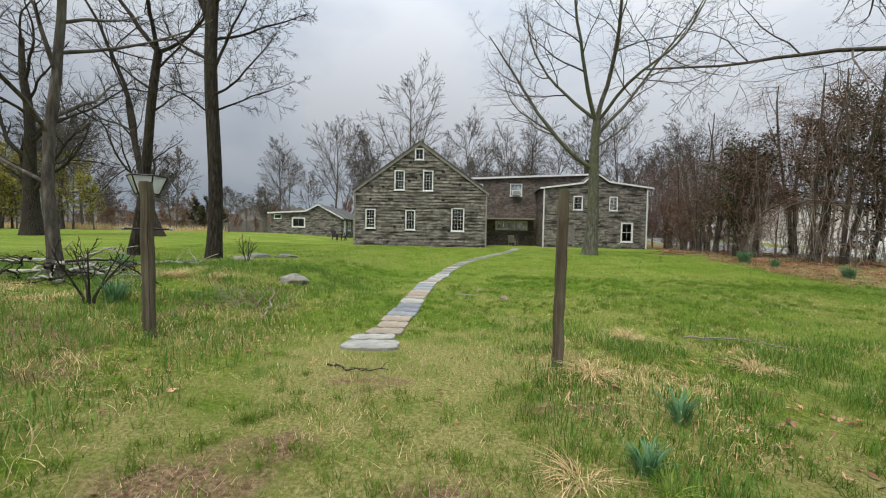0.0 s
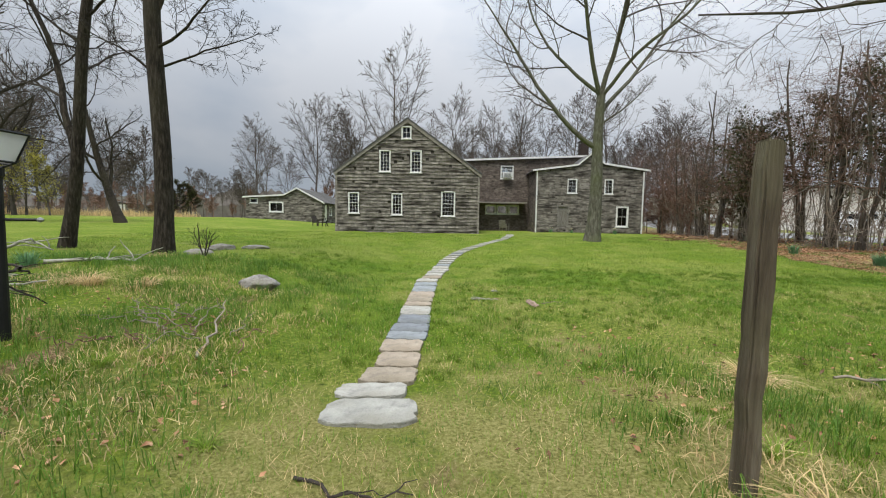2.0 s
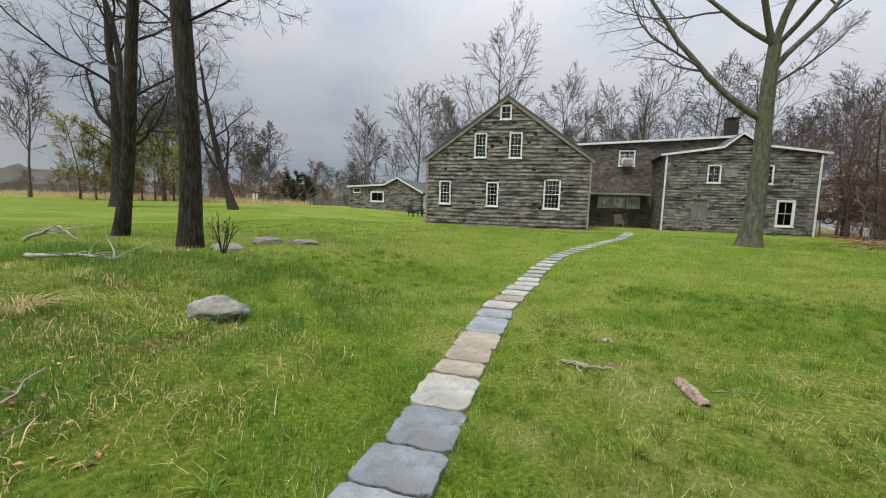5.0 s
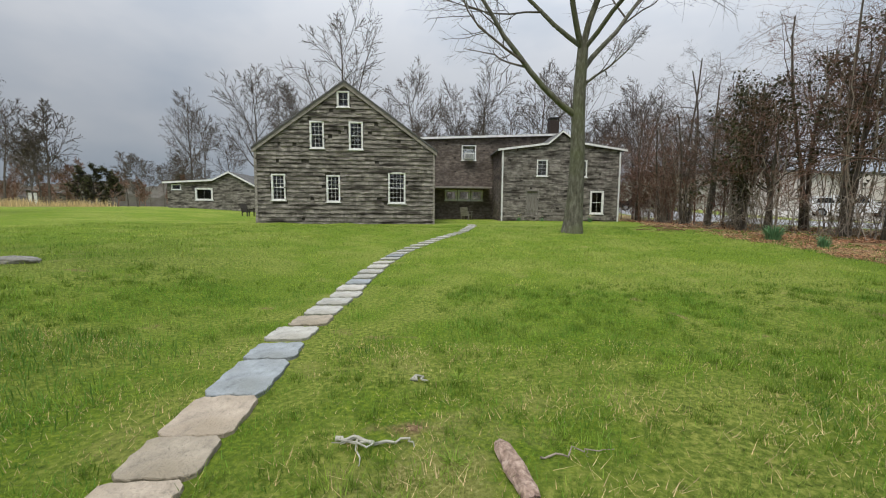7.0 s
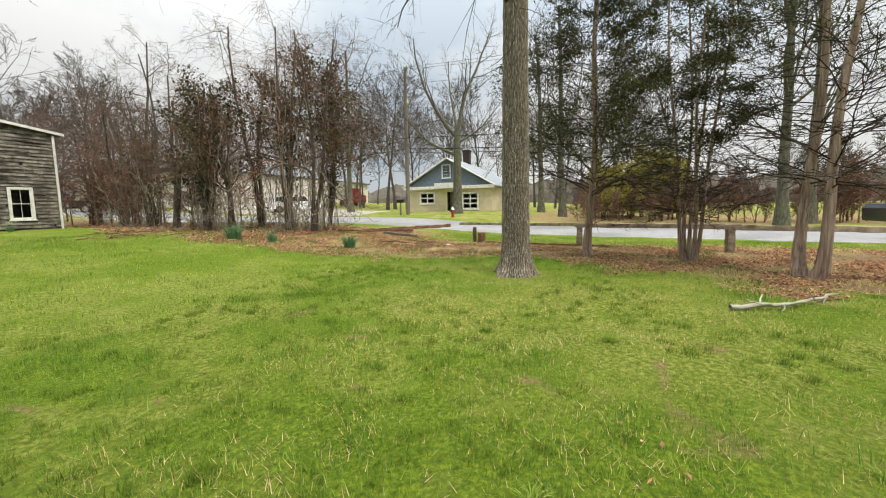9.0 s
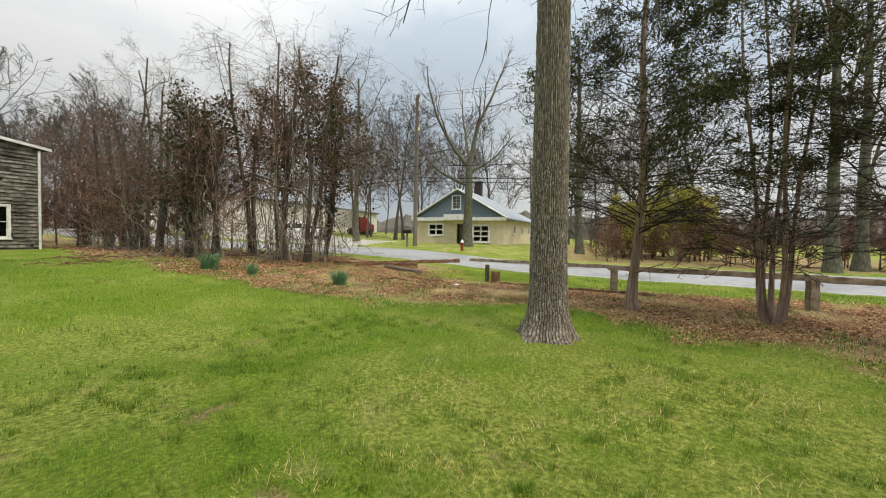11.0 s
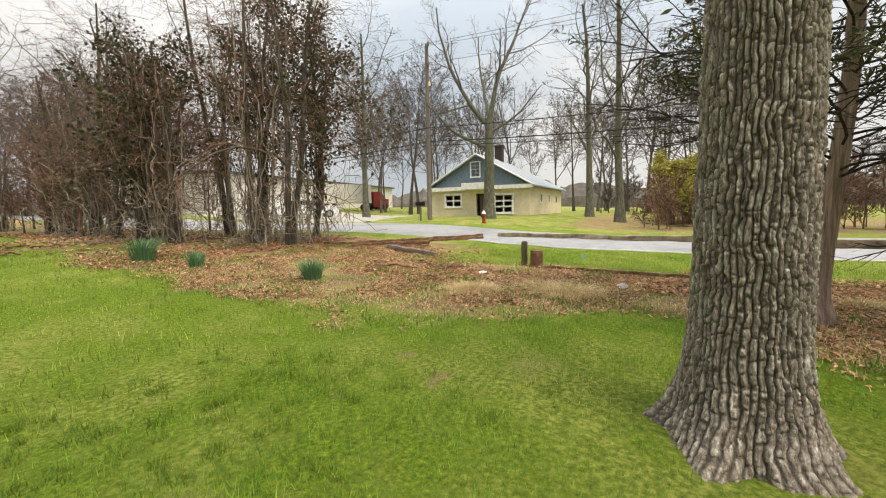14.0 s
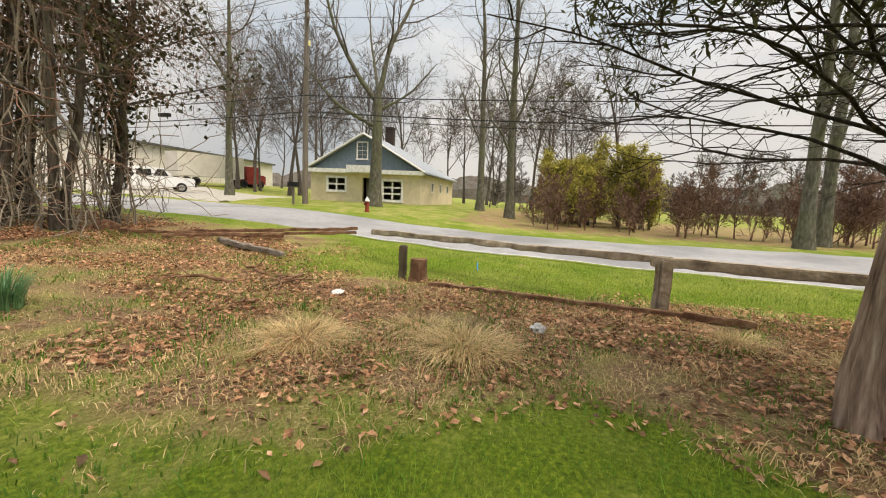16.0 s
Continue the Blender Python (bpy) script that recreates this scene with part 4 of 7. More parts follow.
def yellow_house():
    x0, x1, y0, y1, z = 39.3, 51.5, 17.25, 26.1, 0.77
    h = thing("yellow_house", (x0, y0, z), "pale yellow block house with a blue-grey gable and grey roof", "house")
    W = pose(0, y1 - y0, 0, 0, 0, -90)      # u runs from the far front corner to the near one
    w = y1 - y0

    def block(a, b, lo, hi):
        q = Geo()
        q.prism([(a, lo), (b, lo), (b, hi), (a, hi)], 0, 0.25)
        q.v = [np.array([W @ Vector(p) for p in np.concatenate(q.v)])]
        part("front_wall", q, "yellow", h)

    holes = [(1.35, 3.03, 0.72, 1.92), (4.3, 5.14, 0.0, 1.85), (5.85, 7.55, 0.15, 1.80)]
    us = sorted({0.0, w} | {e for k in holes for e in k[:2]})
    for a, b in zip(us[:-1], us[1:]):
        zz = -0.3
        for k in holes:
            if k[0] < (a + b) / 2 < k[1]:
                if k[2] > zz + 0.05:
                    block(a, b, zz, k[2])
                zz = k[3]
        block(a, b, zz, 2.3)
    g = Geo()
    g.box(0.26, x1 - x0, 0.0, 0.25, -0.3, 2.3)
    part("side_wall", g, "yellow", h)
    g = Geo()
    g.box(0.26, x1 - x0, w - 0.25, w, -0.3, 2.3)
    g.box(x1 - x0 - 0.25, x1 - x0, 0.26, w - 0.26, -0.3, 2.3)
    part("back_wall", g, "yellow", h)
    # dark slab added to keep the room black behind the front windows
    g = Geo()
    g.box(0.3, x1 - x0 - 0.3, 0.3, w - 0.3, 0.02, 0.06)
    part("inner_floor", g, "sheathing", h)
    window(h, W, *holes[0], 2, 2, False, 0.15, bar=0.06)
    window(h, W, *holes[2], 2, 3, False, 0.15, bar=0.06)
    g = Geo()
    g.box(4.32, 5.12, 0.7, 0.75, 0.0, 1.83, W)
    part("door", g, "door", h, "recessed brown door")
    S = pose(0, 0, 0)
    for a in (3.2, 6.2, 9.2):
        g = Geo()
        g.box(a, a + 0.7, -0.05, 0.0, 1.0, 1.8, S)
        win = part("window", g, "white", h)
        g = Geo()
        g.box(a + 0.08, a + 0.62, -0.056, -0.052, 1.08, 1.72, S)
        part("pane", g, "glass", win)
    pk = 5.0
    for i in range(16):
        z0 = 2.5 + i * 0.17
        half = (w / 2 - 0.1) * (pk - z0) / (pk - 2.4)
        z1 = z0 + 0.175
        half1 = max(0.02, (w / 2 - 0.1) * (pk - z1) / (pk - 2.4))
        if half < 0.1:
            break
        q = Geo()
        q.prism([(w / 2 - half, z0), (w / 2 + half, z0), (w / 2 + half1, z1), (w / 2 - half1, z1)], -0.02 - 0.0, 0.1)
        q.v = [np.array([W @ Vector(p) for p in np.concatenate(q.v)])]
        q.v[0][0:2, 0] -= 0.02
        part("clapboard", q, "blueboard", h, "blue-grey gable clapboard")
    window(h, W @ pose(0, -0.06, 0), w / 2 - 0.6, w / 2 + 0.3, 3.2, 4.5, 2, 4)
    g = Geo()
    g.box(-0.35, 0.05, -0.3, w + 0.3, 2.15, 2.45)
    g.box(-0.75, -0.36, w - 5.6, w - 3.3, 2.2, 2.72)
    part("fascia", g, "white", h, "white boxed eaves")
    g = Geo()
    L = x1 - x0
    slab(g, (-0.3, w / 2, pk + 0.12), (-0.3, -0.4, 2.38), (L + 0.3, -0.4, 2.38), (L * 0.62, w / 2, pk + 0.12), 0.12)
    slab(g, (-0.3, w / 2, pk + 0.12), (-0.3, w + 0.4, 2.38), (L + 0.3, w + 0.4, 2.38), (L * 0.62, w / 2, pk + 0.12), 0.12)
    slab(g, (L * 0.62, w / 2, pk + 0.12), (L + 0.3, -0.4, 2.38), (L + 0.3, w + 0.4, 2.38), (L * 0.62, w / 2, pk + 0.12), 0.12)
    part("roof", g, "roofgrey", h, "grey hipped roof")
    g = Geo()
    for a, b in (((-0.4), 0), (w + 0.4, 0)):
        g.tubes([[(-0.34, a, 2.36), (-0.34, w / 2, pk + 0.08)]], [[0.07, 0.07]], 6)
    part("bargeboard", g, "white", h)
    g = Geo()
    g.box(5.2, 5.8, w / 2 - 0.35, w / 2 + 0.35, 4.9, 6.35)
    g.box(5.12, 5.88, w / 2 - 0.43, w / 2 + 0.43, 6.35, 6.45)
    part("chimney", g, "brick", h)


def warehouse():
    h = thing("warehouse", (62, 60, 1.5), "long cream metal warehouse with a dark roof edge", "warehouse", "", 7)
    g = Geo()
    for i in range(80):
        x = -22 + i * 0.6
        g.box(x, x + 0.58, -0.03 * (i % 2), 0.2, -1.5, 5.1)
    g.box(-22, 26, 0.2, 25, -1.5, 5.05)
    part("wall", g, "warehouse", h)
    g = Geo()
    slab(g, (-22.4, -0.5, 5.35), (26.4, -0.5, 5.35), (26.4, 26, 6.2), (-22.4, 26, 6.2), 0.3)
    part("roof", g, "roof", h, "dark roof edge")


main_house()
back_range()
wing()
annex()
shed(-60, 75)
yellow_house()
warehouse()


# ---- trees ----
def rn(seed):
    return np.random.default_rng(seed)


def big_oak(at, seed, h, r, first, lean=(0, 0), bark="bark", twig="twig", label="", limb=0.45, name="oak_tree", n1=12, angle=60, tw=6, up=0.05, wob=0.02, k0=16, flare=0.55):
    la = grow(rn(seed), h, r, [
        (n1, limb, angle, 0.15, up, 11, 7, first, 0.45),
        (8, 0.5, 50, 0.17, 0.03, 8, 5, 0.18, 0.5),
        (7, 0.5, 48, 0.18, 0.0, 6, 4, 0.15, 0.5),
        (tw, 0.55, 45, 0.2, -0.01, 4, 3, 0.15, 0.6)], lean, wob, k0, 0.3, flare, 14)
    return tree(name, label, at, la, bark, twig)


def fluted_trunk(axis, rad, seed, cols=44):
    """A stringy cedar trunk: the axis in points, with lengthwise flutes, strips and a spread foot."""
    rng = rn(seed)
    k = len(axis)
    s = np.linspace(0, k - 1, 90) ** 1.0
    p = np.stack([np.interp(s, np.arange(k), axis[:, i]) for i in range(3)], axis=1)
    r = np.interp(s, np.arange(k), rad)
    th = np.arange(cols) * 2 * math.pi / cols
    T, Z = np.meshgrid(th, p[:, 2])
    flute = 0.13 * np.sin(T * 3 + 0.5 * np.sin(Z * 1.1) + seed) + 0.08 * np.sin(T * 7 + 0.8 * np.sin(Z * 1.7)) + 0.05 * np.sin(T * 13 + 1.2 * np.sin(Z * 2.3 + 1))
    strip = np.interp((T * 22 / math.pi + 1.5 * np.sin(Z * 2.1)) % 44, np.arange(45), np.append(q := rng.normal(0, 0.05, 44), q[0]))
    R = r[:, None] * (1 + flute * (0.6 + 0.9 * np.exp(-np.clip(Z, 0, 9) / 0.5)) + strip)
    V = np.stack([p[:, 0:1] + R * np.cos(T), p[:, 1:2] + R * np.sin(T), Z + 0 * R], axis=-1).reshape(-1, 3)
    i = np.arange(89)[:, None] * cols + np.arange(cols)[None, :]
    j = np.arange(89)[:, None] * cols + (np.arange(cols)[None, :] + 1) % cols
    g = Geo()
    g.add(V, np.stack([i, j, j + cols, i + cols], axis=-1).reshape(-1, 4))
    return g


def cedar(at, seed, h, r, label, clear=0.25, density=5, stems=1, spread=0.0, lean=(0, 0), reach=2.6, n=60, low=1.1, leaf=0.042):
    """An old red cedar: fluted stems, dead fanning branches below, flat sprays of dark foliage above."""
    rng = rn(seed)
    ob = thing("cedar_tree", at, label, "tree", "roadside cedars")
    axes = []
    for j in range(stems):
        a = j * 2 * math.pi / stems + rng.random()
        z = np.linspace(-0.15, h * (1 - 0.25 * rng.random() * (stems > 1)), 22)
        u = np.clip(z, 0, 99) / h
        out = spread * np.sqrt(u) * h * 0.5
        px = lean[0] * z + out * math.cos(a) + 0.07 * np.sin(z * 0.9 + a) * (z > 0) + r * 0.8 * math.cos(a) * (stems > 1)
        py = lean[1] * z + out * math.sin(a) + 0.06 * np.sin(z * 1.1 + a + 1) * (z > 0) + r * 0.8 * math.sin(a) * (stems > 1)
        rad = r * (1 - 0.8 * u) * (1 + 0.55 * np.exp(-np.clip(z, 0, 9) / 0.22))
        axes.append((np.column_stack([px, py, z]), rad))
        part("trunk", fluted_trunk(*axes[-1], seed + j), "bark_red", ob, smooth=True)
    m = n * stems
    own = np.arange(m) % stems
    z0 = low + (h * 0.97 - low) * ((np.arange(m) + rng.random(m)) / m) ** 1.4 * np.where(stems > 1, 0.8, 1.0)
    start = np.array([[np.interp(z, axes[o][0][:, 2], axes[o][0][:, i]) for i in range(3)] for z, o in zip(z0, own)])
    rr = np.array([np.interp(z, axes[o][0][:, 2], axes[o][1]) for z, o in zip(z0, own)])
    az = np.arange(m) * 2.4 + rng.random(m) * 1.2
    length = reach * (1.05 - 0.75 * (z0 - low) / (h - low)) * (0.55 + 0.6 * rng.random(m))
    rise = np.radians(rng.uniform(5, 38, m))
    k = 10
    p = np.zeros((m, k, 3))
    d = np.column_stack([np.cos(az) * np.cos(rise), np.sin(az) * np.cos(rise), np.sin(rise)])
    p[:, 0] = start
    for i in range(1, k):
        p[:, i] = p[:, i - 1] + d * (length / (k - 1))[:, None]
        d = d + rng.normal(0, 0.13, (m, 3)) + np.array([0, 0, -0.018])
        d /= np.linalg.norm(d, axis=1, keepdims=True)
    g = Geo()
    limb_r = np.clip(rr * 0.20, 0.006, 0.019)[:, None] * np.linspace(1, 0.3, k)[None, :]
    g.tubes(p, limb_r, 6)
    part("branchwork", g, "bark_dark", ob, smooth=True, kind="stuff")

    def sprays(parent, count, ratio, kk, wild):
        """Side shoots that spread flat along both flanks of the shoots given."""
        q = np.repeat(np.arange(len(parent)), count)
        t = np.tile((np.arange(count) + 0.5) / count, len(parent)) * 0.75 + 0.22 + rng.normal(0, 0.03, len(q))
        f = np.clip(t, 0, 0.99) * (parent.shape[1] - 1)
        i0 = f.astype(int)
        o = parent[q, i0] * (1 - (f - i0))[:, None] + parent[q, i0 + 1] * (f - i0)[:, None]
        tan = parent[q, i0 + 1] - parent[q, i0]
        seg = np.linalg.norm(parent[:, -1] - parent[:, 0], axis=1)[q]
        tan /= np.linalg.norm(tan, axis=1, keepdims=True) + 1e-9
        flat = np.cross(tan, np.array([0, 0, 1.0]))
        flat /= np.linalg.norm(flat, axis=1, keepdims=True) + 1e-9
        sg = np.where(np.arange(len(q)) % 2, 1, -1)[:, None]
        dd = tan * 0.75 + flat * sg * rng.uniform(0.5, 1.0, (len(q), 1)) + rng.normal(0, wild, (len(q), 3)) + np.array([0, 0, 0.06])
        dd /= np.linalg.norm(dd, axis=1, keepdims=True)
        L = seg * ratio * (0.6 + 0.7 * rng.random(len(q))) * (1.1 - 0.5 * t)
        out = np.zeros((len(q), kk, 3))
        out[:, 0] = o
        for i in range(1, kk):
            out[:, i] = out[:, i - 1] + dd * (L / (kk - 1))[:, None]
            dd = dd + rng.normal(0, 0.16, dd.shape)
            dd /= np.linalg.norm(dd, axis=1, keepdims=True)
        return out

    s1 = sprays(p, 9, 0.42, 6, 0.25)
    s2 = sprays(s1, 6, 0.5, 4, 0.3)
    g = Geo()
    g.tubes(s1, np.repeat(np.linspace(0.008, 0.003, 6)[None], len(s1), axis=0), 4)
    g.ribbons(s2, np.repeat(np.linspace(0.0035, 0.0018, 4)[None], len(s2), axis=0))
    part("crown", g, "twig_dark", ob, kind="stuff")
    tips = s2.reshape(-1, 3)
    lump = patchy(tips[:, 0] + 0.6 * tips[:, 2], tips[:, 1] + 0.8 * tips[:, 2], 0.7, seed) + 0.30 * ss(clear * h, clear * h + 2.5, tips[:, 2])
    live = tips[(tips[:, 2] > clear * h) & (lump > 0.66)]
    g = Geo()
    leaves(g, rng, live, leaf, density, 0.07, 0.24, 0.2)
    part("foliage", g, "cedar", ob, kind="stuff")
    return ob


def dogwood(name, at, seed, h, r, label, n=9, bark="bark", twig="twig", **kw):
    la = grow(rn(seed), h, r, [(n, 0.5, 50, 0.16, 0.05, 7, 5, 0.25, 0.5), (7, 0.5, 45, 0.18, 0.02, 5, 4, 0.2, 0.5), (6, 0.55, 42, 0.2, 0.01, 4, 3, 0.15, 0.6)], wob=0.05, sides=8, **kw)
    return tree(name, label, at, la, bark, twig)


def armed_tree(name, at, label, trunk_h, r0, r1, arms, bark, twig, seed, fine=7, lean=0.0):
    """A tree whose trunk divides into named limbs: start height, lean east and north, length, radius."""
    rng = rn(seed)
    ob = thing(name, at, label, "tree")
    z = np.linspace(-0.15, trunk_h, 14)
    p = np.column_stack([lean * z + 0.05 * np.sin(z * 0.9), 0.04 * np.sin(z * 0.7 + 1), z])
    g = Geo()
    g.tubes([p], [r0 + (r1 - r0) * np.clip(z, 0, 99) / trunk_h + 0.38 * r0 * np.exp(-np.clip(z, 0, 99) / 0.35)], 14)
    part("trunk", g, bark, ob, smooth=True)
    crown = Geo()
    for z0, ax, ay, length, rad in arms:
        o = np.array([np.interp(z0, z, p[:, 0]), np.interp(z0, z, p[:, 1]), z0])
        la = grow(rng, length, rad, [(9, 0.42, 45, 0.16, 0.05, 8, 5, 0.22, 0.5), (8, 0.5, 46, 0.18, 0.02, 6, 4, 0.15, 0.5), (fine, 0.55, 44, 0.2, 0.0, 4, 3, 0.15, 0.6)], (ax, ay), 0.09, 12, 0.22, 0.0, 10)
        la[0][0][:, 0, 2] += 0.15
        g = Geo()
        g.tubes(la[0][0] + o, la[0][1], 10)
        part("limb", g, bark, ob, smooth=True)
        for q, rr, s in la[1:-1]:
            crown.tubes(q + o, rr, s)
        crown.ribbons(la[-1][0] + o, la[-1][1])
    part("crown", crown, twig, ob, kind="stuff")
    return ob


armed_tree("oak_tree", at_ground(-6.76, 9.68), "tall dark-barked bare oak standing in the lawn", 7.2, 0.18, 0.145, [
    (6.1, -0.42, 0.0, 6.0, 0.10), (7.1, 0.10, 0.0, 6.5, 0.13), (4.3, 3.0, -0.4, 2.6, 0.034), (3.9, 2.6, 0.5, 2.3, 0.028), (4.9, 0.55, 0.1, 3.0, 0.042), (5.2, -2.0, 0.3, 3.2, 0.045), (3.8, -2.6, -0.3, 2.2, 0.028), (5.7, 2.2, 0.5, 2.8, 0.04), (6.6, 1.3, -0.5, 3.5, 0.05)], "bark_dark", "twig_dark", 3, 7)
armed_tree("oak_tree", at_ground(-9.95, 10.75), "dark leaning bare oak with a forked trunk", 6.0, 0.145, 0.105, [
    (2.1, -0.35, 0.1, 7.0, 0.085), (5.9, -0.9, 0.1, 4.6, 0.07), (5.9, 1.9, 0.3, 3.6, 0.055), (5.4, 2.3, -0.3, 2.6, 0.035), (4.8, -2.0, 0.5, 3.0, 0.038), (5.9, 0.2, -0.6, 4.0, 0.06), (4.2, 0.3, 1.8, 2.6, 0.035)], "bark_dark", "twig_dark", 5, 6, lean=0.15)
armed_tree("shade_tree", at_ground(6.1, 20.7), "pale lichened bare tree before the brown wing", 7.0, 0.33, 0.19, [
    (4.3, -1.0, 0.0, 9.0, 0.12), (5.4, 1.6, -0.3, 3.2, 0.05), (5.9, 1.0, 0.2, 9.0, 0.10), (6.6, -0.5, -0.2, 9.0, 0.11), (6.9, 0.2, 0.1, 9.0, 0.12), (6.8, -1.0, 0.7, 8.0, 0.09), (6.7, 0.9, -0.8, 8.0, 0.09)], "bark_lichen", "twig", 8, lean=0.02)
big_oak(at_ground(-29.0, 24.5), 12, 13, 0.46, 0.10, (-0.03, 0), "bark_dark", "twig_dark", "massive old willow with mossy spreading limbs", 0.6, "willow_tree", 12, 50, 6, 0.06, 0.05)
big_oak(at_ground(-22.0, 27.0), 14, 10, 0.26, 0.15, (-0.45, 0.1), "bark_dark", "twig_dark", "leaning half-fallen dark tree", 0.5, "leaning_tree", 10, 55, 6, 0.06)
dogwood("lawn_sapling", at_ground(-5.9, 4.8), 15, 5.5, 0.085, "thin mottled tree beside a heap of branches", 10, "bark", "twig_dark", top=0.5)
dogwood("lawn_tree", at_ground(-13.5, 8.5), 17, 8.5, 0.17, "bare crooked tree over the rough grass", 12, "bark_dark", "twig_dark")
cedar(at_ground(12.83, 6.90), 31, 9.5, 0.088, "open red cedar with bare lower branches by the fence", 0.24, 4, lean=(0.015, -0.02), reach=2.6, n=96, low=1.5)
cedar(at_ground(12.65, 4.74), 32, 7.5, 0.040, "bushy multi-stemmed cedar by the fence", 0.36, 2, 5, 0.16, n=17, low=0.9, reach=1.9)
cedar(at_ground(10.9, 3.2), 33, 8.5, 0.085, "wide dark cedar at the edge of the lawn", 0.22, 2, 2, 0.06, (0.05, -0.05), 2.9, 34, 1.5)
big_oak(at_ground(10.6, 2.0), 35, 13, 0.15, 0.4, bark="bark", twig="twig_dark", label="straight dark roadside oak")


def ridged_trunk(h, r, seed, flare, rows, cols):
    """An oak trunk whose bark is cut into long raised plates with deep furrows between them."""
    rng = rn(seed)
    nz, na = 150, 90
    jit = rng.random((nz, na, 2))
    zz = np.concatenate([np.linspace(-0.12, 3.0, int(rows * 0.8)), np.linspace(3.04, h, rows - int(rows * 0.8))])
    th = np.arange(cols) * 2 * math.pi / cols
    T, Z = np.meshgrid(th, zz)
    base = r * (1 - 0.30 * np.clip(Z, 0, h) / h) + flare * np.exp(-np.clip(Z, 0, 9) / 0.22) * (1 + 0.40 * np.sin(T * 5 + 1) + 0.2 * np.sin(T * 9 + 2))
    arc = T * r

    def blocks(count, tall, wander, cut):
        """Wandering upright ridges, each broken across into blocks: 0 in the cracks, up to 1 on the blocks."""
        u = T / (2 * math.pi) * count + wander * (patchy(arc, Z, 0.13, 41) - 0.5) + 0.35 * wander * (patchy(arc, Z, 0.04, 42) - 0.5)
        col = np.floor(u).astype(int) % count
        f = u - np.floor(u)
        v = Z / (tall * (0.7 + 0.6 * jit[0, col % na, 0])) + 9 * jit[1, col % na, 0] + 1.3 * (patchy(arc, Z, 0.045, 43) - 0.5) + 40
        row = np.floor(v).astype(int) % nz
        fv = v - np.floor(v)
        own = jit[row, col % na, 1]
        return ss(0.0, 0.30, np.minimum(f, 1 - f)) * (1 - cut + cut * ss(0.0, 0.14, np.minimum(fv, 1 - fv))) * (0.55 + 0.45 * own)

    plate = blocks(50, 0.085, 1.1, 0.75)
    chip = blocks(80, 0.04, 1.2, 0.8)
    rough = rng.normal(0, 0.0018, T.shape)
    R = base + 0.006 * np.sin(T * 11 + 3 * np.sin(Z * 2.3)) * np.sin(Z * 5 + T * 3) + 0.015 * plate - 0.010 + rough + (0.011 * chip + 0.003 * np.sin(T * 31 + Z * 9)) * plate
    lean = 0.012 * Z
    V = np.stack([R * np.cos(T) - lean, R * np.sin(T), Z], axis=-1).reshape(-1, 3)
    i = np.arange(len(zz) - 1)[:, None] * cols + np.arange(cols)[None, :]
    k = np.arange(len(zz) - 1)[:, None] * cols + (np.arange(cols)[None, :] + 1) % cols
    g = Geo()
    g.add(V, np.stack([i, k, k + cols, i + cols], axis=-1).reshape(-1, 4))
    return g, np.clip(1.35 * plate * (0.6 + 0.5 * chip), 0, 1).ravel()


def near_oak():
    x, y = 9.91, 8.03
    ob = thing("large_oak", at_ground(x, y), "large oak with deeply furrowed grey bark on the lawn", "tree")
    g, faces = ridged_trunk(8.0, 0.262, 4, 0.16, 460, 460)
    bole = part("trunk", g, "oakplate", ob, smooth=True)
    # low in the furrows, where the colour carries the shade; high on plates
    bole.data.attributes.new("lichen_shade", "FLOAT", "POINT").data.foreach_set("value", faces.astype(np.float32))
    rng = rn(44)
    crown = Geo()
    arms = [((-0.2, 0.1, 5.15), (-14, 1.2), 6.2, 0.055), ((-0.1, 0.1, 7.8), (-0.5, 1.1), 6.5, 0.12), ((-0.1, 0, 7.9), (0.35, -0.3), 6.5, 0.13), ((0.0, 0, 7.5), (1.4, 0.9), 6, 0.11), ((-0.1, -0.1, 7.0), (-1.2, -2.4), 5.5, 0.10), ((0, 0.1, 6.9), (2.4, -0.5), 5.5, 0.10), ((0, 0.1, 6.6), (0.2, 3.0), 5, 0.09)]
    for off, lean, length, rad in arms:
        la = grow(rng, length, rad, [(9, 0.42, 52, 0.16, 0.0, 8, 5, 0.22, 0.45), (8, 0.5, 48, 0.18, -0.02, 6, 4, 0.15, 0.5), (6, 0.55, 45, 0.2, -0.02, 4, 3, 0.15, 0.6)], lean, 0.07, 12, 0.25, 0.0, 10, up0=-0.035 if lean[0] < -10 else 0.05)
        o = np.array(off)
        g = Geo()
        g.tubes(la[0][0] + o, la[0][1], 10)
        part("limb", g, "bark", ob, smooth=True)
        for p, r, s in la[1:-1]:
            crown.tubes(p + o, r, s)
        crown.ribbons(la[-1][0] + o, la[-1][1])
    part("crown", crown, "twig", ob, kind="stuff")


near_oak()

# roadside thicket, overgrown with vines
THICKET = [(17.4, 20.9, 7.8, "ivy"), (17.9, 19.0, 8.0, "ivy"), (16.7, 18.8, 8.2, "vine"), (16.2, 19.8, 8.2, "vine"), (17.3, 22.6, 8.0, "vine"), (14.4, 22.6, 6.4, "ivy"), (14.7, 21.6, 5.0, "vine"), (15.8, 24.3, 6.0, "vine"),
           (15.0, 25.6, 7.2, "bare"), (17.2, 26.5, 5.6, "vine"), (15.6, 28.6, 6.0, "vine"), (16.9, 30.0, 8.2, "bare"), (15.9, 31.2, 6.0, "vine"), (17.6, 33.0, 5.8, "vine"), (16.4, 35.0, 7.8, "bare"), (17.9, 37.5, 6.0, "vine"), (16.2, 40.0, 6.0, "vine")]
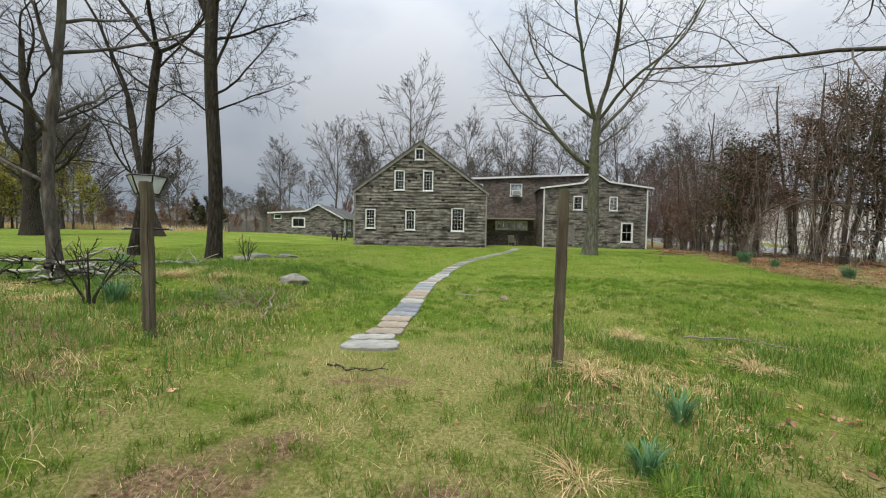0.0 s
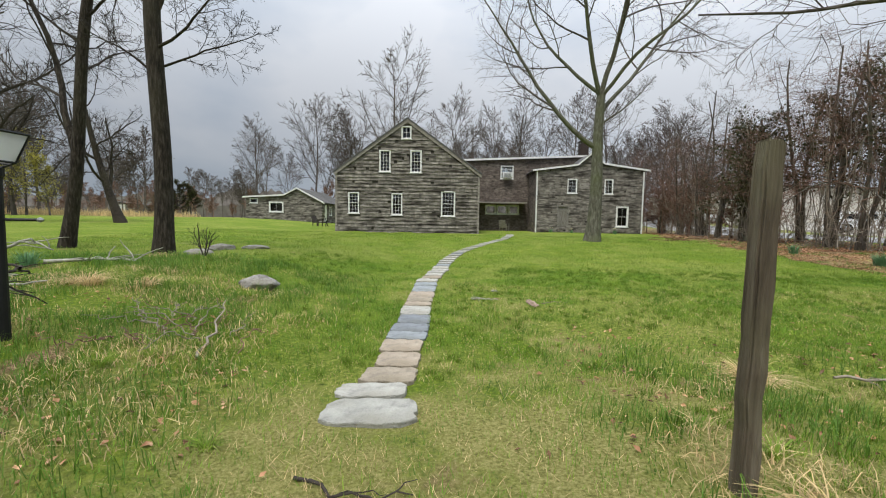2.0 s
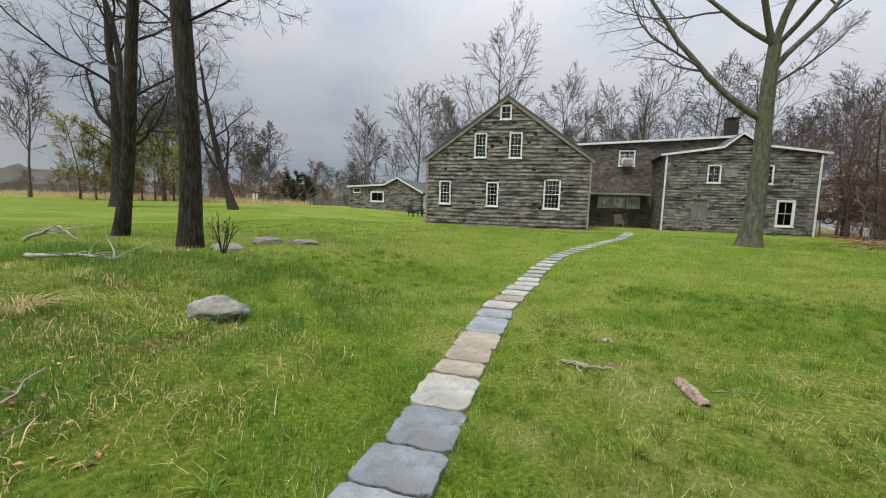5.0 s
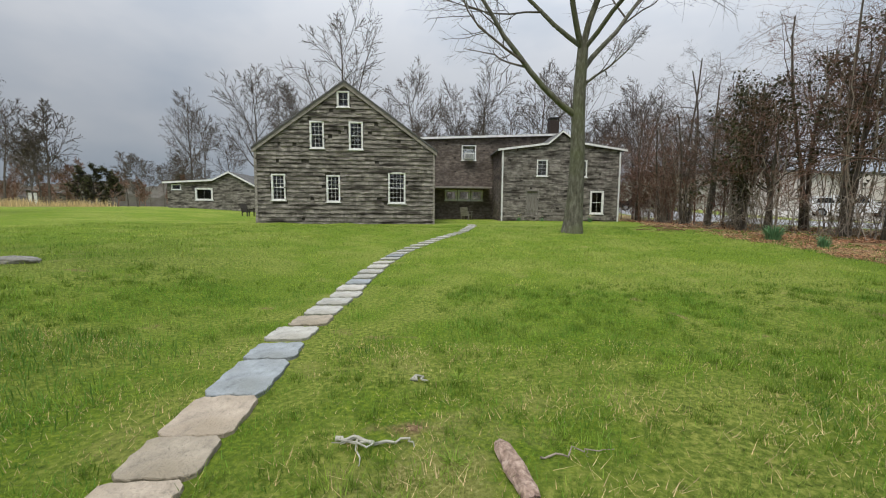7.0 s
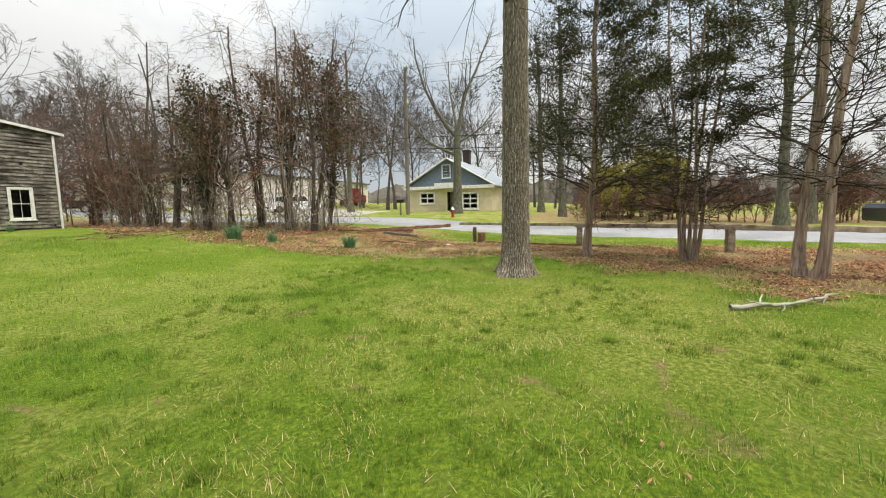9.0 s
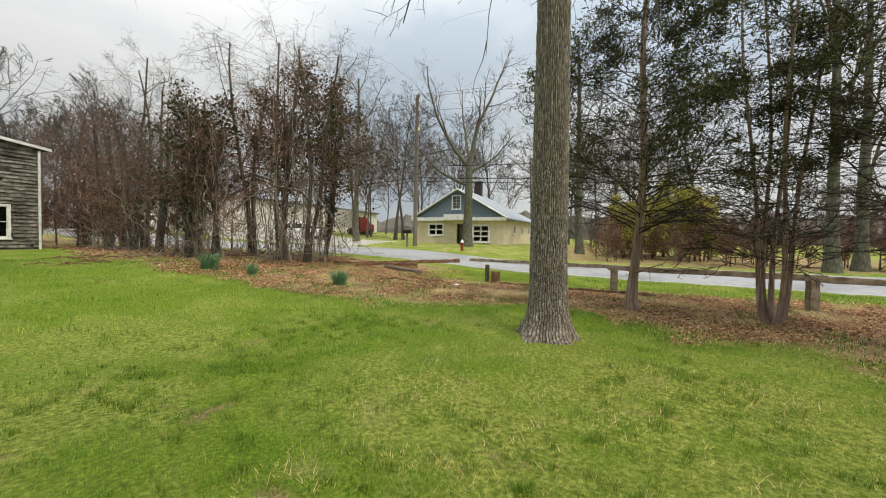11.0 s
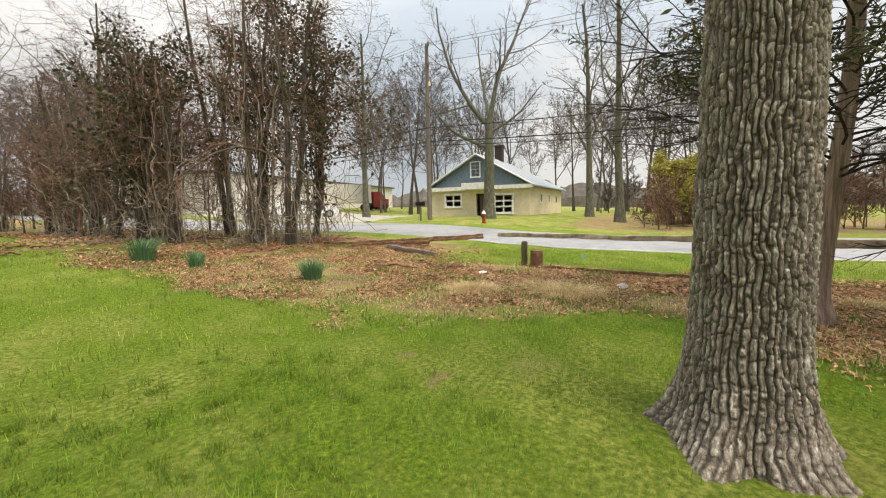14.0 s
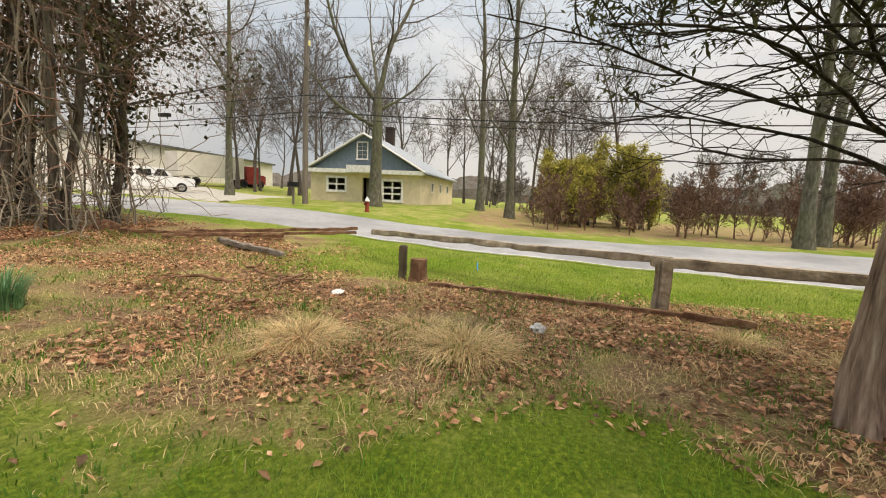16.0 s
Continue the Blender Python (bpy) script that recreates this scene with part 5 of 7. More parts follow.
for i, (x, y, h, kind) in enumerate(THICKET):
    rng = rn(60 + i)
    h *= 1.2
    la = grow(rng, h, 0.10, [(9, 0.40, 58, 0.22, 0.03, 8, 5, 0.28, 0.5), (7, 0.62, 62, 0.3, -0.01, 6, 4, 0.12, 0.5), (12, 0.62, 62, 0.32, -0.04, 5, 3, 0.1, 0.6)], (rng.normal(0, 0.05), rng.normal(0, 0.05)), 0.06, 12, 0.3, 0.3, 8, 2, 0.05)
    fol = None
    if kind == "ivy":
        g = Geo()
        t = la[1][0].reshape(-1, 3)
        t = np.concatenate([t[(t[:, 2] < h * 0.9)], np.repeat(la[0][0].reshape(-1, 3), 3, axis=0), la[2][0][::2, ::2].reshape(-1, 3)])
        t = t[t[:, 2] > 0.9]
        leaves(g, rng, t, 0.055, 13, 0.20, 0.75)
        fol = (g, "ivy")
    label = {"ivy": "ivy-clad dark thicket tree beside the road", "vine": "bare thicket tree smothered in reddish vines", "bare": "slender bare thicket tree beside the road"}[kind]
    ob = tree("thicket_tree", label, at_ground(x, y), la, "bark", "twig_red" if kind != "bare" else "twig", fol, "tree", "roadside thicket")
    if kind != "bare":
        k = 16
        n = 16
        st = np.column_stack([rng.normal(0, 0.32, n), rng.normal(0, 0.32, n), np.full(n, -0.05)])
        en = np.column_stack([rng.normal(0, 0.4, n), rng.normal(0, 0.4, n), rng.uniform(0.35, 0.8, n) * h])
        t = np.linspace(0, 1, k)[None, :, None]
        p = st[:, None] * (1 - t) + en[:, None] * t + np.cumsum(rng.normal(0, 0.05, (n, k, 3)), axis=1)
        p[:, 0] = st
        g = Geo()
        g.tubes(p, np.repeat(rng.uniform(0.008, 0.022, (n, 1)), k, axis=1), 5)
        n2 = 46
        st = np.column_stack([rng.normal(0, 0.6, n2), rng.normal(0, 0.6, n2), rng.uniform(0.0, 1.4, n2)])
        p = st[:, None] + np.cumsum(np.concatenate([np.zeros((n2, 1, 3)), rng.normal(0, 0.11, (n2, 9, 3)) + np.array([0, 0, 0.03]) + rng.normal(0, 0.10, (n2, 1, 3))], axis=1), axis=1)
        p[:, :, 2] = np.abs(p[:, :, 2])
        g.tubes(p, np.repeat(rng.uniform(0.004, 0.011, (n2, 1)), 10, axis=1), 4)
        part("vine_tangle", g, "vine", ob, "pale dry vine stems", kind="stuff")
        n3, k3 = 120, 9
        crown = la[1][0].reshape(-1, 3)
        crown = crown[crown[:, 2] > 0.42 * h]
        st = crown[rng.integers(0, len(crown), n3)]
        step = rng.normal(0, 0.13, (n3, 1, 3)) * np.array([1.3, 1.3, 0.7]) + rng.normal(0, 0.07, (n3, k3 - 1, 3)) - np.linspace(-0.03, 0.09, k3 - 1)[None, :, None] * np.array([0, 0, 1.0])
        p = np.concatenate([st[:, None], st[:, None] + np.cumsum(step, axis=1)], axis=1)
        g = Geo()
        g.tubes(p, np.repeat(rng.uniform(0.003, 0.006, (n3, 1)), k3, axis=1), 3)
        part("vine_canopy", g, "twig_red", ob, "reddish arching vine stems", kind="stuff")


# far woods
def far_woods(name, spots, seed, hmin, hmax, label, twig="twig", low=0.3, leaf=None, thick=0.012):
    g, lf = Geo(), Geo()
    rng = rn(seed)
    for x, y in spots:
        h = rng.uniform(hmin, hmax)
        la = grow(rng, h, h * 0.0125, [(12, 0.46, 40, 0.08, 0.07, 6, 4, low, 0.5), (9, 0.48, 38, 0.10, 0.05, 4, 3, 0.15, 0.5), (9, 0.5, 38, 0.12, 0.03, 3, 3, 0.15, 0.8)], wob=0.05, k0=8, top=0.15, sides=5)
        off = np.array(at_ground(x, y))
        for p, r, s in la[:2]:
            g.tubes(p + off, np.maximum(r, thick), s)
        for p, r, s in la[2:]:
            g.ribbons(p + off, np.maximum(r, thick))
        if leaf:
            leaves(lf, rng, la[3][0].reshape(-1, 3)[::2] + off, 0.06, 2, 0.12, 0.6)
    ob = g.object(name, M[twig])
    if leaf:
        o2 = lf.object("foliage", M[leaf])
        o2.parent = ob
        tagged(o2, kind="stuff")
    return tagged(ob, label, "woods", "", "stuff")


rng = rn(99)
far_woods("thicket_brush", [(rng.uniform(14.8, 18.8), rng.uniform(24, 42)) for _ in range(26)], 130, 2.0, 4.6, "brown leafless brush under the roadside thicket", "twig_red", 0.08, thick=0.006)
far_woods("yard_scrub", [(rng.uniform(50, 64), rng.uniform(-12, 16)) for _ in range(24)], 131, 2.5, 5.0, "bare grey scrub behind the hedge", "twig", 0.05, thick=0.012)
far_woods("far_wood", [(rng.uniform(-34, 42), rng.uniform(56, 80)) for _ in range(40)], 100, 9, 16, "bare grey woods behind the farmhouse", thick=0.016)
far_woods("tall_wood", [(-7.6, 50)], 110, 18, 18.5, "tall bare round-crowned tree behind the farmhouse", thick=0.016)
far_woods("tall_wood", [(-18, 53), (-13, 57), (0.2, 54), (13.4, 50), (8, 58), (20, 57)], 112, 13.5, 15.5, "tall bare trees rising behind the farmhouse", thick=0.016)
far_woods("field_wood", [(rng.uniform(-170, -30), rng.uniform(90, 140)) for _ in range(28)], 101, 6, 12, "bare woods beyond the field", thick=0.022)
far_woods("scrub", [(rng.uniform(-120, -12), rng.uniform(62, 90)) for _ in range(64)], 103, 2.5, 6.0, "brown leafless scrub round the field", "twig_red", 0.05, thick=0.016)
far_woods("roadside_scrub", [(rng.uniform(-10, 60), rng.uniform(70, 95)) for _ in range(50)], 104, 5.0, 9.0, "brown leafless scrub beyond the yard", "twig", 0.05, thick=0.016)
far_woods("street_wood", [(rng.uniform(53, 80), rng.uniform(0, 50)) for _ in range(30)], 102, 12, 19, "tall bare trees behind the yellow house", thick=0.016)
far_woods("hedge", [(rng.uniform(35, 44), rng.uniform(1.5, 8.5)) for _ in range(34)], 105, 2.2, 5.0, "hedge of bushes coming into yellow-green leaf", "twig", 0.05, "bud", 0.01)
far_woods("roadside_brush", [(rng.uniform(30.5, 36), rng.uniform(-16, 9)) for _ in range(52)], 106, 1.2, 3.8, "bare brushwood along the far side of the road", "twig_red", 0.03, None, 0.008)
far_woods("willow_scrub", [(rng.uniform(-47, -35), rng.uniform(32, 38)) for _ in range(10)], 107, 4, 7.5, "shrubs in fresh yellow-green leaf beyond the lawn", "twig", 0.05, "bud", 0.012)
far_woods("south_wood", [(rng.uniform(40, 110), rng.uniform(-70, -18)) for _ in range(20)], 108, 8, 14, "woods at the far edge of the field", thick=0.02)
far_woods("west_wood", [(rng.uniform(-75, -40), rng.uniform(5, 80)) for _ in range(22)], 109, 7, 13, "bare woods west of the lawn", thick=0.02)
armed_tree("street_tree", at_ground(33.3, 18.35), "tall bare street tree with contorted limbs", 6.5, 0.40, 0.24, [
    (4.6, -0.8, 1.9, 6.0, 0.13), (6.0, -0.1, 0.75, 8.5, 0.16), (6.4, 0.15, -0.35, 9.0, 0.17), (6.3, 0.6, 0.3, 7.5, 0.12), (5.5, 0.2, -1.6, 4.5, 0.09)], "bark_lichen", "twig", 21, 5)
for i, (x, y) in enumerate([(28.9, -1.6), (31.0, -3.4), (36.5, 10.5), (41.0, 13.0), (37.0, 31.5)]):
    big_oak(at_ground(x, y), 71 + i, 16, 0.27, 0.22, (0.02, 0.02), "bark_lichen", "twig", "tall grey bare tree across the road", 0.42, "roadside_tree", 10, 40, 5, 0.08)
far_woods("evergreens", [(-41, 60), (-40, 61.5), (-42.5, 61), (70, -40), (76, -44)], 120, 3.5, 5.0, "dark evergreen bushes at the field edge", "twig_dark", 0.02, "cedar", 0.03)


def far_ridge():
    """The wooded skyline all round, far off."""
    k = 720
    th = np.linspace(0, 2 * math.pi, k, endpoint=False)
    rng = rn(7)
    h = 14 + 4.5 * np.sin(th * 7) * np.sin(th * 3 + 1) + np.convolve(rng.normal(0, 1.6, k + 4), np.ones(5) / 3, "valid") + rng.normal(0, 0.7, k)
    v = []
    for r, up in ((260, 0.0), (262, 0.55), (268, 1.0), (300, 0.0)):
        v += [(r * math.cos(a), 20 + r * math.sin(a), -2 + (z + 2) * up) for a, z in zip(th, h)]
    f = [(a * k + j, a * k + (j + 1) % k, (a + 1) * k + (j + 1) % k, (a + 1) * k + j) for a in range(3) for j in range(k)]
    g = Geo()
    g.add(v, f)
    tagged(g.object("backdrop", M["farwood"]), "distant hazy brown woods on the skyline", "woods", "", "structure")


M["farwood"] = mat("distant_woods", [(0.3, (0.075, 0.064, 0.056)), (0.7, (0.15, 0.132, 0.118))], 0.35, 0.95, blotch=(0.06, (0.10, 0.105, 0.075), 0.5))
far_ridge()


# ---- posts, fence, lamp ----
def worn_beam(bm_seed, w, d, length, along, rough=0.02, cuts=14):
    """A rough sawn beam as a mesh: bevelled, knobbly, along z (upright) or x."""
    bm = bmesh.new()
    bmesh.ops.create_cube(bm, size=1)
    for v in bm.verts:
        v.co = Vector((v.co.x * w, v.co.y * d, v.co.z * length))
    bmesh.ops.subdivide_edges(bm, edges=[e for e in bm.edges if abs(e.verts[0].co.z - e.verts[1].co.z) > length * 0.5], cuts=cuts)
    bmesh.ops.bevel(bm, geom=[e for e in bm.edges if e.is_manifold and e.calc_face_angle(0) > 1], offset=min(w, d) * 0.13, segments=2, affect="EDGES")
    for v in bm.verts:
        q = v.co.copy()
        q.z *= 2.2
        v.co += noise.noise_vector(q * 3 + Vector((bm_seed * 7.3, 0, 0))) * rough
        v.co += noise.noise_vector(q * 14 + Vector((bm_seed * 3.1, 5, 0))) * rough * 0.35
    if along == "x":
        bm.transform(pose(0, 0, 0, 0, 90, 0))
    return bm


def mesh_part(name, bm, material, parent, label=""):
    me = bpy.data.meshes.new(name)
    bm.to_mesh(me)
    bm.free()
    me.materials.append(M[material])
    ob = new(name, me)
    ob.parent = parent
    return tagged(ob, label)


def post(name, at, w, h, material, label, group="", lean=(0, 0), turn=8, category="post"):
    ob = thing(name, at, label, category, group)
    ob.matrix_world = ob.matrix_world @ pose(0, 0, 0, lean[0], lean[1], turn)
    bm = worn_beam(at[0] + at[1], w, w, h + 0.3, "z", 0.012)
    bm.transform(pose(0, 0, (h + 0.3) / 2 - 0.3))
    mesh_part("shaft", bm, material, ob)
    return ob


def beam(name, a, b, w, d, material, label, group="", category="rail", rough=0.02, roll=0):
    """A rail or log from a to b."""
    a, b = Vector(a), Vector(b)
    ob = thing(name, (a + b) / 2, label, category, group)
    ob.matrix_world = Matrix.Translation((a + b) / 2) @ (b - a).to_track_quat("X", "Z").to_matrix().to_4x4() @ pose(0, 0, 0, roll)
    mesh_part("timber", worn_beam(a.x * 3 + b.y, d, w, (b - a).length, "x", rough, 22), material, ob)
    return ob


post("gate_post", at_ground(0.80, 2.73, 0.0), 0.080, 1.49, "wood_post", "weathered square wooden post beside the path", "gate posts", (0, 0.5), 0)
post("gate_post", at_ground(-3.0, 3.0), 0.090, 1.49, "wood_post", "thick weathered wooden post in rough grass", "gate posts", (0, -1.5), 4)
post("fence_post", at_ground(15.6, 7.35), 0.17, 0.70, "rail", "squat grey fence post carrying a rail", "fence posts")
post("fence_post", at_ground(14.75, 3.55), 0.19, 0.72, "rail", "squat grey fence post carrying a rail", "fence posts")
post("fence_post", at_ground(16.45, 11.12), 0.13, 0.56, "wood_post", "short mossy post stub without a rail", "fence posts")
beam("fence_rail", (15.66, 7.5, 0.66), (14.70, 3.3, 0.68), 0.16, 0.13, "rail", "heavy grey rail along the verge", "fence rails")
beam("fence_rail", (17.75, 12.2, 0.60), (15.6, 7.25, 0.68), 0.13, 0.10, "rail", "long cracked grey rail with a splintered end", "fence rails", rough=0.03)
beam("fence_rail", (14.75, 3.7, 0.66), (14.2, -0.6, 0.64), 0.16, 0.13, "rail", "heavy grey rail along the verge", "fence rails")
post("fence_post", at_ground(14.15, -0.6), 0.18, 0.72, "rail", "squat grey fence post carrying a rail", "fence posts")
beam("fallen_rail", at_ground(17.9, 17.1, 0.06), (20.2, 13.6, 0.42), 0.09, 0.08, "rail_red", "rotting brown rail fallen towards the road", "fallen rails", rough=0.03)
beam("fallen_rail", at_ground(17.3, 16.9, 0.06), (19.4, 13.3, 0.40), 0.08, 0.07, "rail_red", "rotting brown rail fallen towards the road", "fallen rails", rough=0.03)
beam("fallen_rail", at_ground(17.2, 17.9, 0.06), at_ground(18.8, 14.9, 0.12), 0.08, 0.07, "rail_red", "rotting brown rail fallen towards the road", "fallen rails", rough=0.03)
beam("fallen_beam", at_ground(17.35, 15.4, 0.09), at_ground(16.95, 13.7, 0.07), 0.11, 0.10, "pole", "short split beam lying on dead leaves", "fallen rails", rough=0.03)
beam("fallen_beam", at_ground(17.6, 15.7, 0.08), at_ground(17.25, 14.6, 0.07), 0.10, 0.09, "pole", "short split beam lying on dead leaves", "fallen rails", rough=0.03)
beam("ground_log", at_ground(15.85, 10.5, 0.04), at_ground(15.3, 6.8, 0.04), 0.07, 0.06, "rail_red", "thin brown pole lying in the leaves", "fallen rails", rough=0.02)
beam("ground_log", at_ground(15.35, 7.15, 0.05), at_ground(15.15, 6.45, 0.05), 0.09, 0.08, "rail_red", "short brown log beside the fence post", "fallen rails", rough=0.02)


def stump(at, r, h, material, label):
    ob = thing("tree_stump", at, label, "stump")
    g = Geo()
    k = 15
    z = np.array([-0.1, 0.0, 0.06, h * 0.5, h, h + 0.01])
    rr = r * np.array([1.4, 1.25, 1.1, 1.0, 0.96, 0.0])
    rng = rn(5)
    w = 1 + 0.10 * rng.normal(0, 1, k)
    th = np.arange(k) * 2 * math.pi / k
    v = np.array([(rr[i] * w[j] * math.cos(th[j]), rr[i] * w[j] * math.sin(th[j]), z[i] + 0.03 * w[j] * (i > 3)) for i in range(6) for j in range(k)])
    f = [(i * k + j, i * k + (j + 1) % k, (i + 1) * k + (j + 1) % k, (i + 1) * k + j) for i in range(5) for j in range(k)]
    g.add(v, f)
    part("bole", g, material, ob)


stump(at_ground(16.25, 10.78), 0.13, 0.34, "rail_red", "low rough brown stump in dead leaves")


def lamp_post(at):
    ob = thing("lamp_post", at, "black lamp post with a clear tapered lantern", "lamp post", "", 25)
    g = Geo()
    k = 12
    zs = [-0.2, 0.0, 1.18, 1.19, 1.25, 1.26]
    g.tubes([[(0, 0, z) for z in zs]], [[0.045, 0.045, 0.043, 0.055, 0.055, 0.04]], k)
    part("pole", g, "black", ob)
    g = Geo()
    g.tubes([[(-0.23, 0, 0.88), (0, 0, 0.88), (0.23, 0, 0.88)]], [[0.011] * 3], 8)
    bar = part("ladder_bar", g, "black", ob)
    for s in (-1, 1):
        g = Geo()
        g.tubes([[(s * 0.225, 0, 0.88), (s * 0.24, 0, 0.88), (s * 0.262, 0, 0.88)]], [[0.014, 0.02, 0.008]], 8)
        part("knob", g, "metal", bar)
    g = Geo()
    for i in range(6):
        a = i * math.pi / 3
        c, s = math.cos(a), math.sin(a)
        g.tubes([[(0.045 * c, 0.045 * s, 1.255), (0.12 * c, 0.12 * s, 1.29), (0.20 * c, 0.20 * s, 1.49)]], [[0.008] * 3], 6)
    ring = np.linspace(0, 2 * math.pi, 7)
    g.tubes([[(0.12 * math.cos(a), 0.12 * math.sin(a), 1.29) for a in ring]], [[0.009] * 7], 6)
    g.tubes([[(0.205 * math.cos(a), 0.205 * math.sin(a), 1.495) for a in ring]], [[0.010] * 7], 6)
    part("lantern_frame", g, "black", ob)
    for i in range(6):
        a, b = i * math.pi / 3, (i + 1) * math.pi / 3
        v = [(0.12 * math.cos(a), 0.12 * math.sin(a), 1.295), (0.12 * math.cos(b), 0.12 * math.sin(b), 1.295), (0.20 * math.cos(b), 0.20 * math.sin(b), 1.485), (0.20 * math.cos(a), 0.20 * math.sin(a), 1.485)]
        v = v + [(x * 0.985, y * 0.985, z) for x, y, z in v]
        g = Geo()
        g.add(v, [(0, 1, 2, 3), (7, 6, 5, 4), (0, 4, 5, 1), (1, 5, 6, 2), (2, 6, 7, 3), (3, 7, 4, 0)])
        part("pane", g, "frosted", ob)


def frosted():
    m = mat("cloudy_plastic", [(0.3, (0.72, 0.74, 0.74)), (0.7, (0.86, 0.87, 0.86))], 5, 0.35)
    b = m.node_tree.nodes["Principled BSDF"]
    b.inputs["Transmission Weight"].default_value = 0.75
    return m


M["frosted"] = frosted()
lamp_post(at_ground(-3.76, 3.88))


# ---- flagstone path ----
def flagstones():
    ob = tagged(new("flagstone_path"), "single file of worn flagstones across the lawn", "path", "", "structure")
    rng = rn(17)
    joints = [3.36, 3.74, 4.0, 4.34, 4.74, 5.14, 5.44, 5.79, 6.25, 6.80, 7.12, 7.48, 7.96, 8.64]
    y = joints[0]
    i = 0
    while y < 24.9:
        length = joints[i + 1] - y - 0.022 if i < len(joints) - 1 else rng.uniform(0.33, 0.46)
        wide = (0.60, 0.50, 0.42, 0.37)[i] if i < 4 else rng.uniform(0.37, 0.43)
        yc = y + length / 2
        xc = float(path_x(yc)) + (0.0, -0.06)[i == 1] + rng.normal(0, 0.012)
        slope = (float(path_x(yc + 0.1)) - float(path_x(yc - 0.1))) / 0.2
        n = 28
        th = np.arange(n) * 2 * math.pi / n
        sq = 5.0 if i < 2 else 11.0
        c, s = np.cos(th), np.sin(th)
        rad = (np.abs(c) ** sq + np.abs(s) ** sq) ** (-1 / sq)
        px, py = c * rad * wide / 2 * (1 + rng.normal(0, 0.026, n)), s * rad * length / 2 * (1 + rng.normal(0, 0.018, n))
        px = px + py * slope
        top = 0.028 if yc < 15.5 else 0.02
        v = []
        for k, z in ((1.0, -0.08), (1.0, top - 0.006), (0.985, top)):
            v += [(px[j] * k, py[j] * k, z + (0.004 * math.sin(j * 1.9) if z > 0 else 0)) for j in range(n)]
        v.append((0, 0, top + 0.003))
        f = [(a * n + j, a * n + (j + 1) % n, (a + 1) * n + (j + 1) % n, (a + 1) * n + j) for a in range(2) for j in range(n)]
        f += [(2 * n + j, 2 * n + (j + 1) % n, 3 * n, 3 * n) for j in range(n)]
        g = Geo()
        g.add(v, f)
        st = g.object("flagstone", M["slate" if i in (5, 6, 7, 12, 13, 20, 26) else "sandstone" if i in (2, 3, 4, 9, 10, 11, 15) else "stone"])
        st.parent = ob
        st.matrix_world = Matrix.Translation(at_ground(xc, yc)) @ pose(0, 0, 0, rng.normal(0, 0.8), rng.normal(0, 0.8), 0)
        y += length + (0.022 if i < len(joints) - 1 else rng.uniform(0.05, 0.13))
        i += 1


flagstones()


# ---- grass, leaves, tufts ----
def blades(rng, x, y, h, w, bend, lift=0.0, two=False):
    """Grass blades at x, y: single triangles, or bent blades of two pieces."""
    n = len(x)
    z = height(x, y) + lift
    a = rng.random(n) * 2 * math.pi
    d = np.column_stack([np.cos(a), np.sin(a)])
    s = np.column_stack([-d[:, 1], d[:, 0]]) * (w[:, None] / 2)
    b = bend * h * (0.3 + rng.random(n))
    base = np.column_stack([x, y])
    tip = base + d * b[:, None]
    if not two:
        v = np.stack([np.column_stack([base - s, z - 0.01]), np.column_stack([base + s, z - 0.01]), np.column_stack([tip, z + h])], axis=1)
        return v.reshape(-1, 3), np.arange(3 * n).reshape(-1, 3)
    mid = base + d * b[:, None] * 0.35
    tz = z + h * (1 - 0.45 * np.clip(bend * rng.random(n), 0, 1.6))
    v = np.stack([np.column_stack([base - s, z - 0.01]), np.column_stack([base + s, z - 0.01]), np.column_stack([mid + s * 0.8, z + h * 0.62]), np.column_stack([mid - s * 0.8, z + h * 0.62]), np.column_stack([tip, tz])], axis=1)
    i = np.arange(n)[:, None] * 5
    return v.reshape(-1, 3), np.concatenate([i + np.array([[0, 1, 2, 3]]), i + np.array([[3, 2, 4, 4]])])


def lawn(name, seed, n, x0, x1, y0, y1, h, w, material, label, keep, bend=0.6, two=False):
    rng = rn(seed)
    x, y = rng.uniform(x0, x1, n), rng.uniform(y0, y1, n)
    k = rng.random(n) < keep(x, y)
    x, y = x[k], y[k]
    patch = 0.15 + 0.9 * patchy(x, y, 0.45, 5) + 0.75 * patchy(x, y, 0.16, 6)
    hh = np.clip(h * (0.5 + rng.random(len(x))) * np.clip(patch, 0.3, 1.45), 0.012, None)
    g = Geo()
    g.add(*blades(rng, x, y, hh, w * (0.7 + 0.6 * rng.random(len(x))), bend, 0, two))
    return tagged(g.object(name, M[material]), label, "grass", "", "stuff")


def off_path(x, y):
    return (np.abs(x - path_x(y)) > np.where(y < 4.0, 0.30, 0.20)) | (y < 3.25) | (y > 25)


def trodden(x, y):
    return np.exp(-((x + 0.6) / 1.3) ** 2) * ss(5.0, 2.5, y)


def lawn_keep(x, y):
    return off_path(x, y) * (1 - 0.93 * litter(x, y)) * (1 - 0.62 * trodden(x, y)) * (0.35 + 0.65 * (patchy(x, y, 0.3, 8) > 0.38)) * (np.hypot(x - 9.89, y - 8.00) > 0.52)


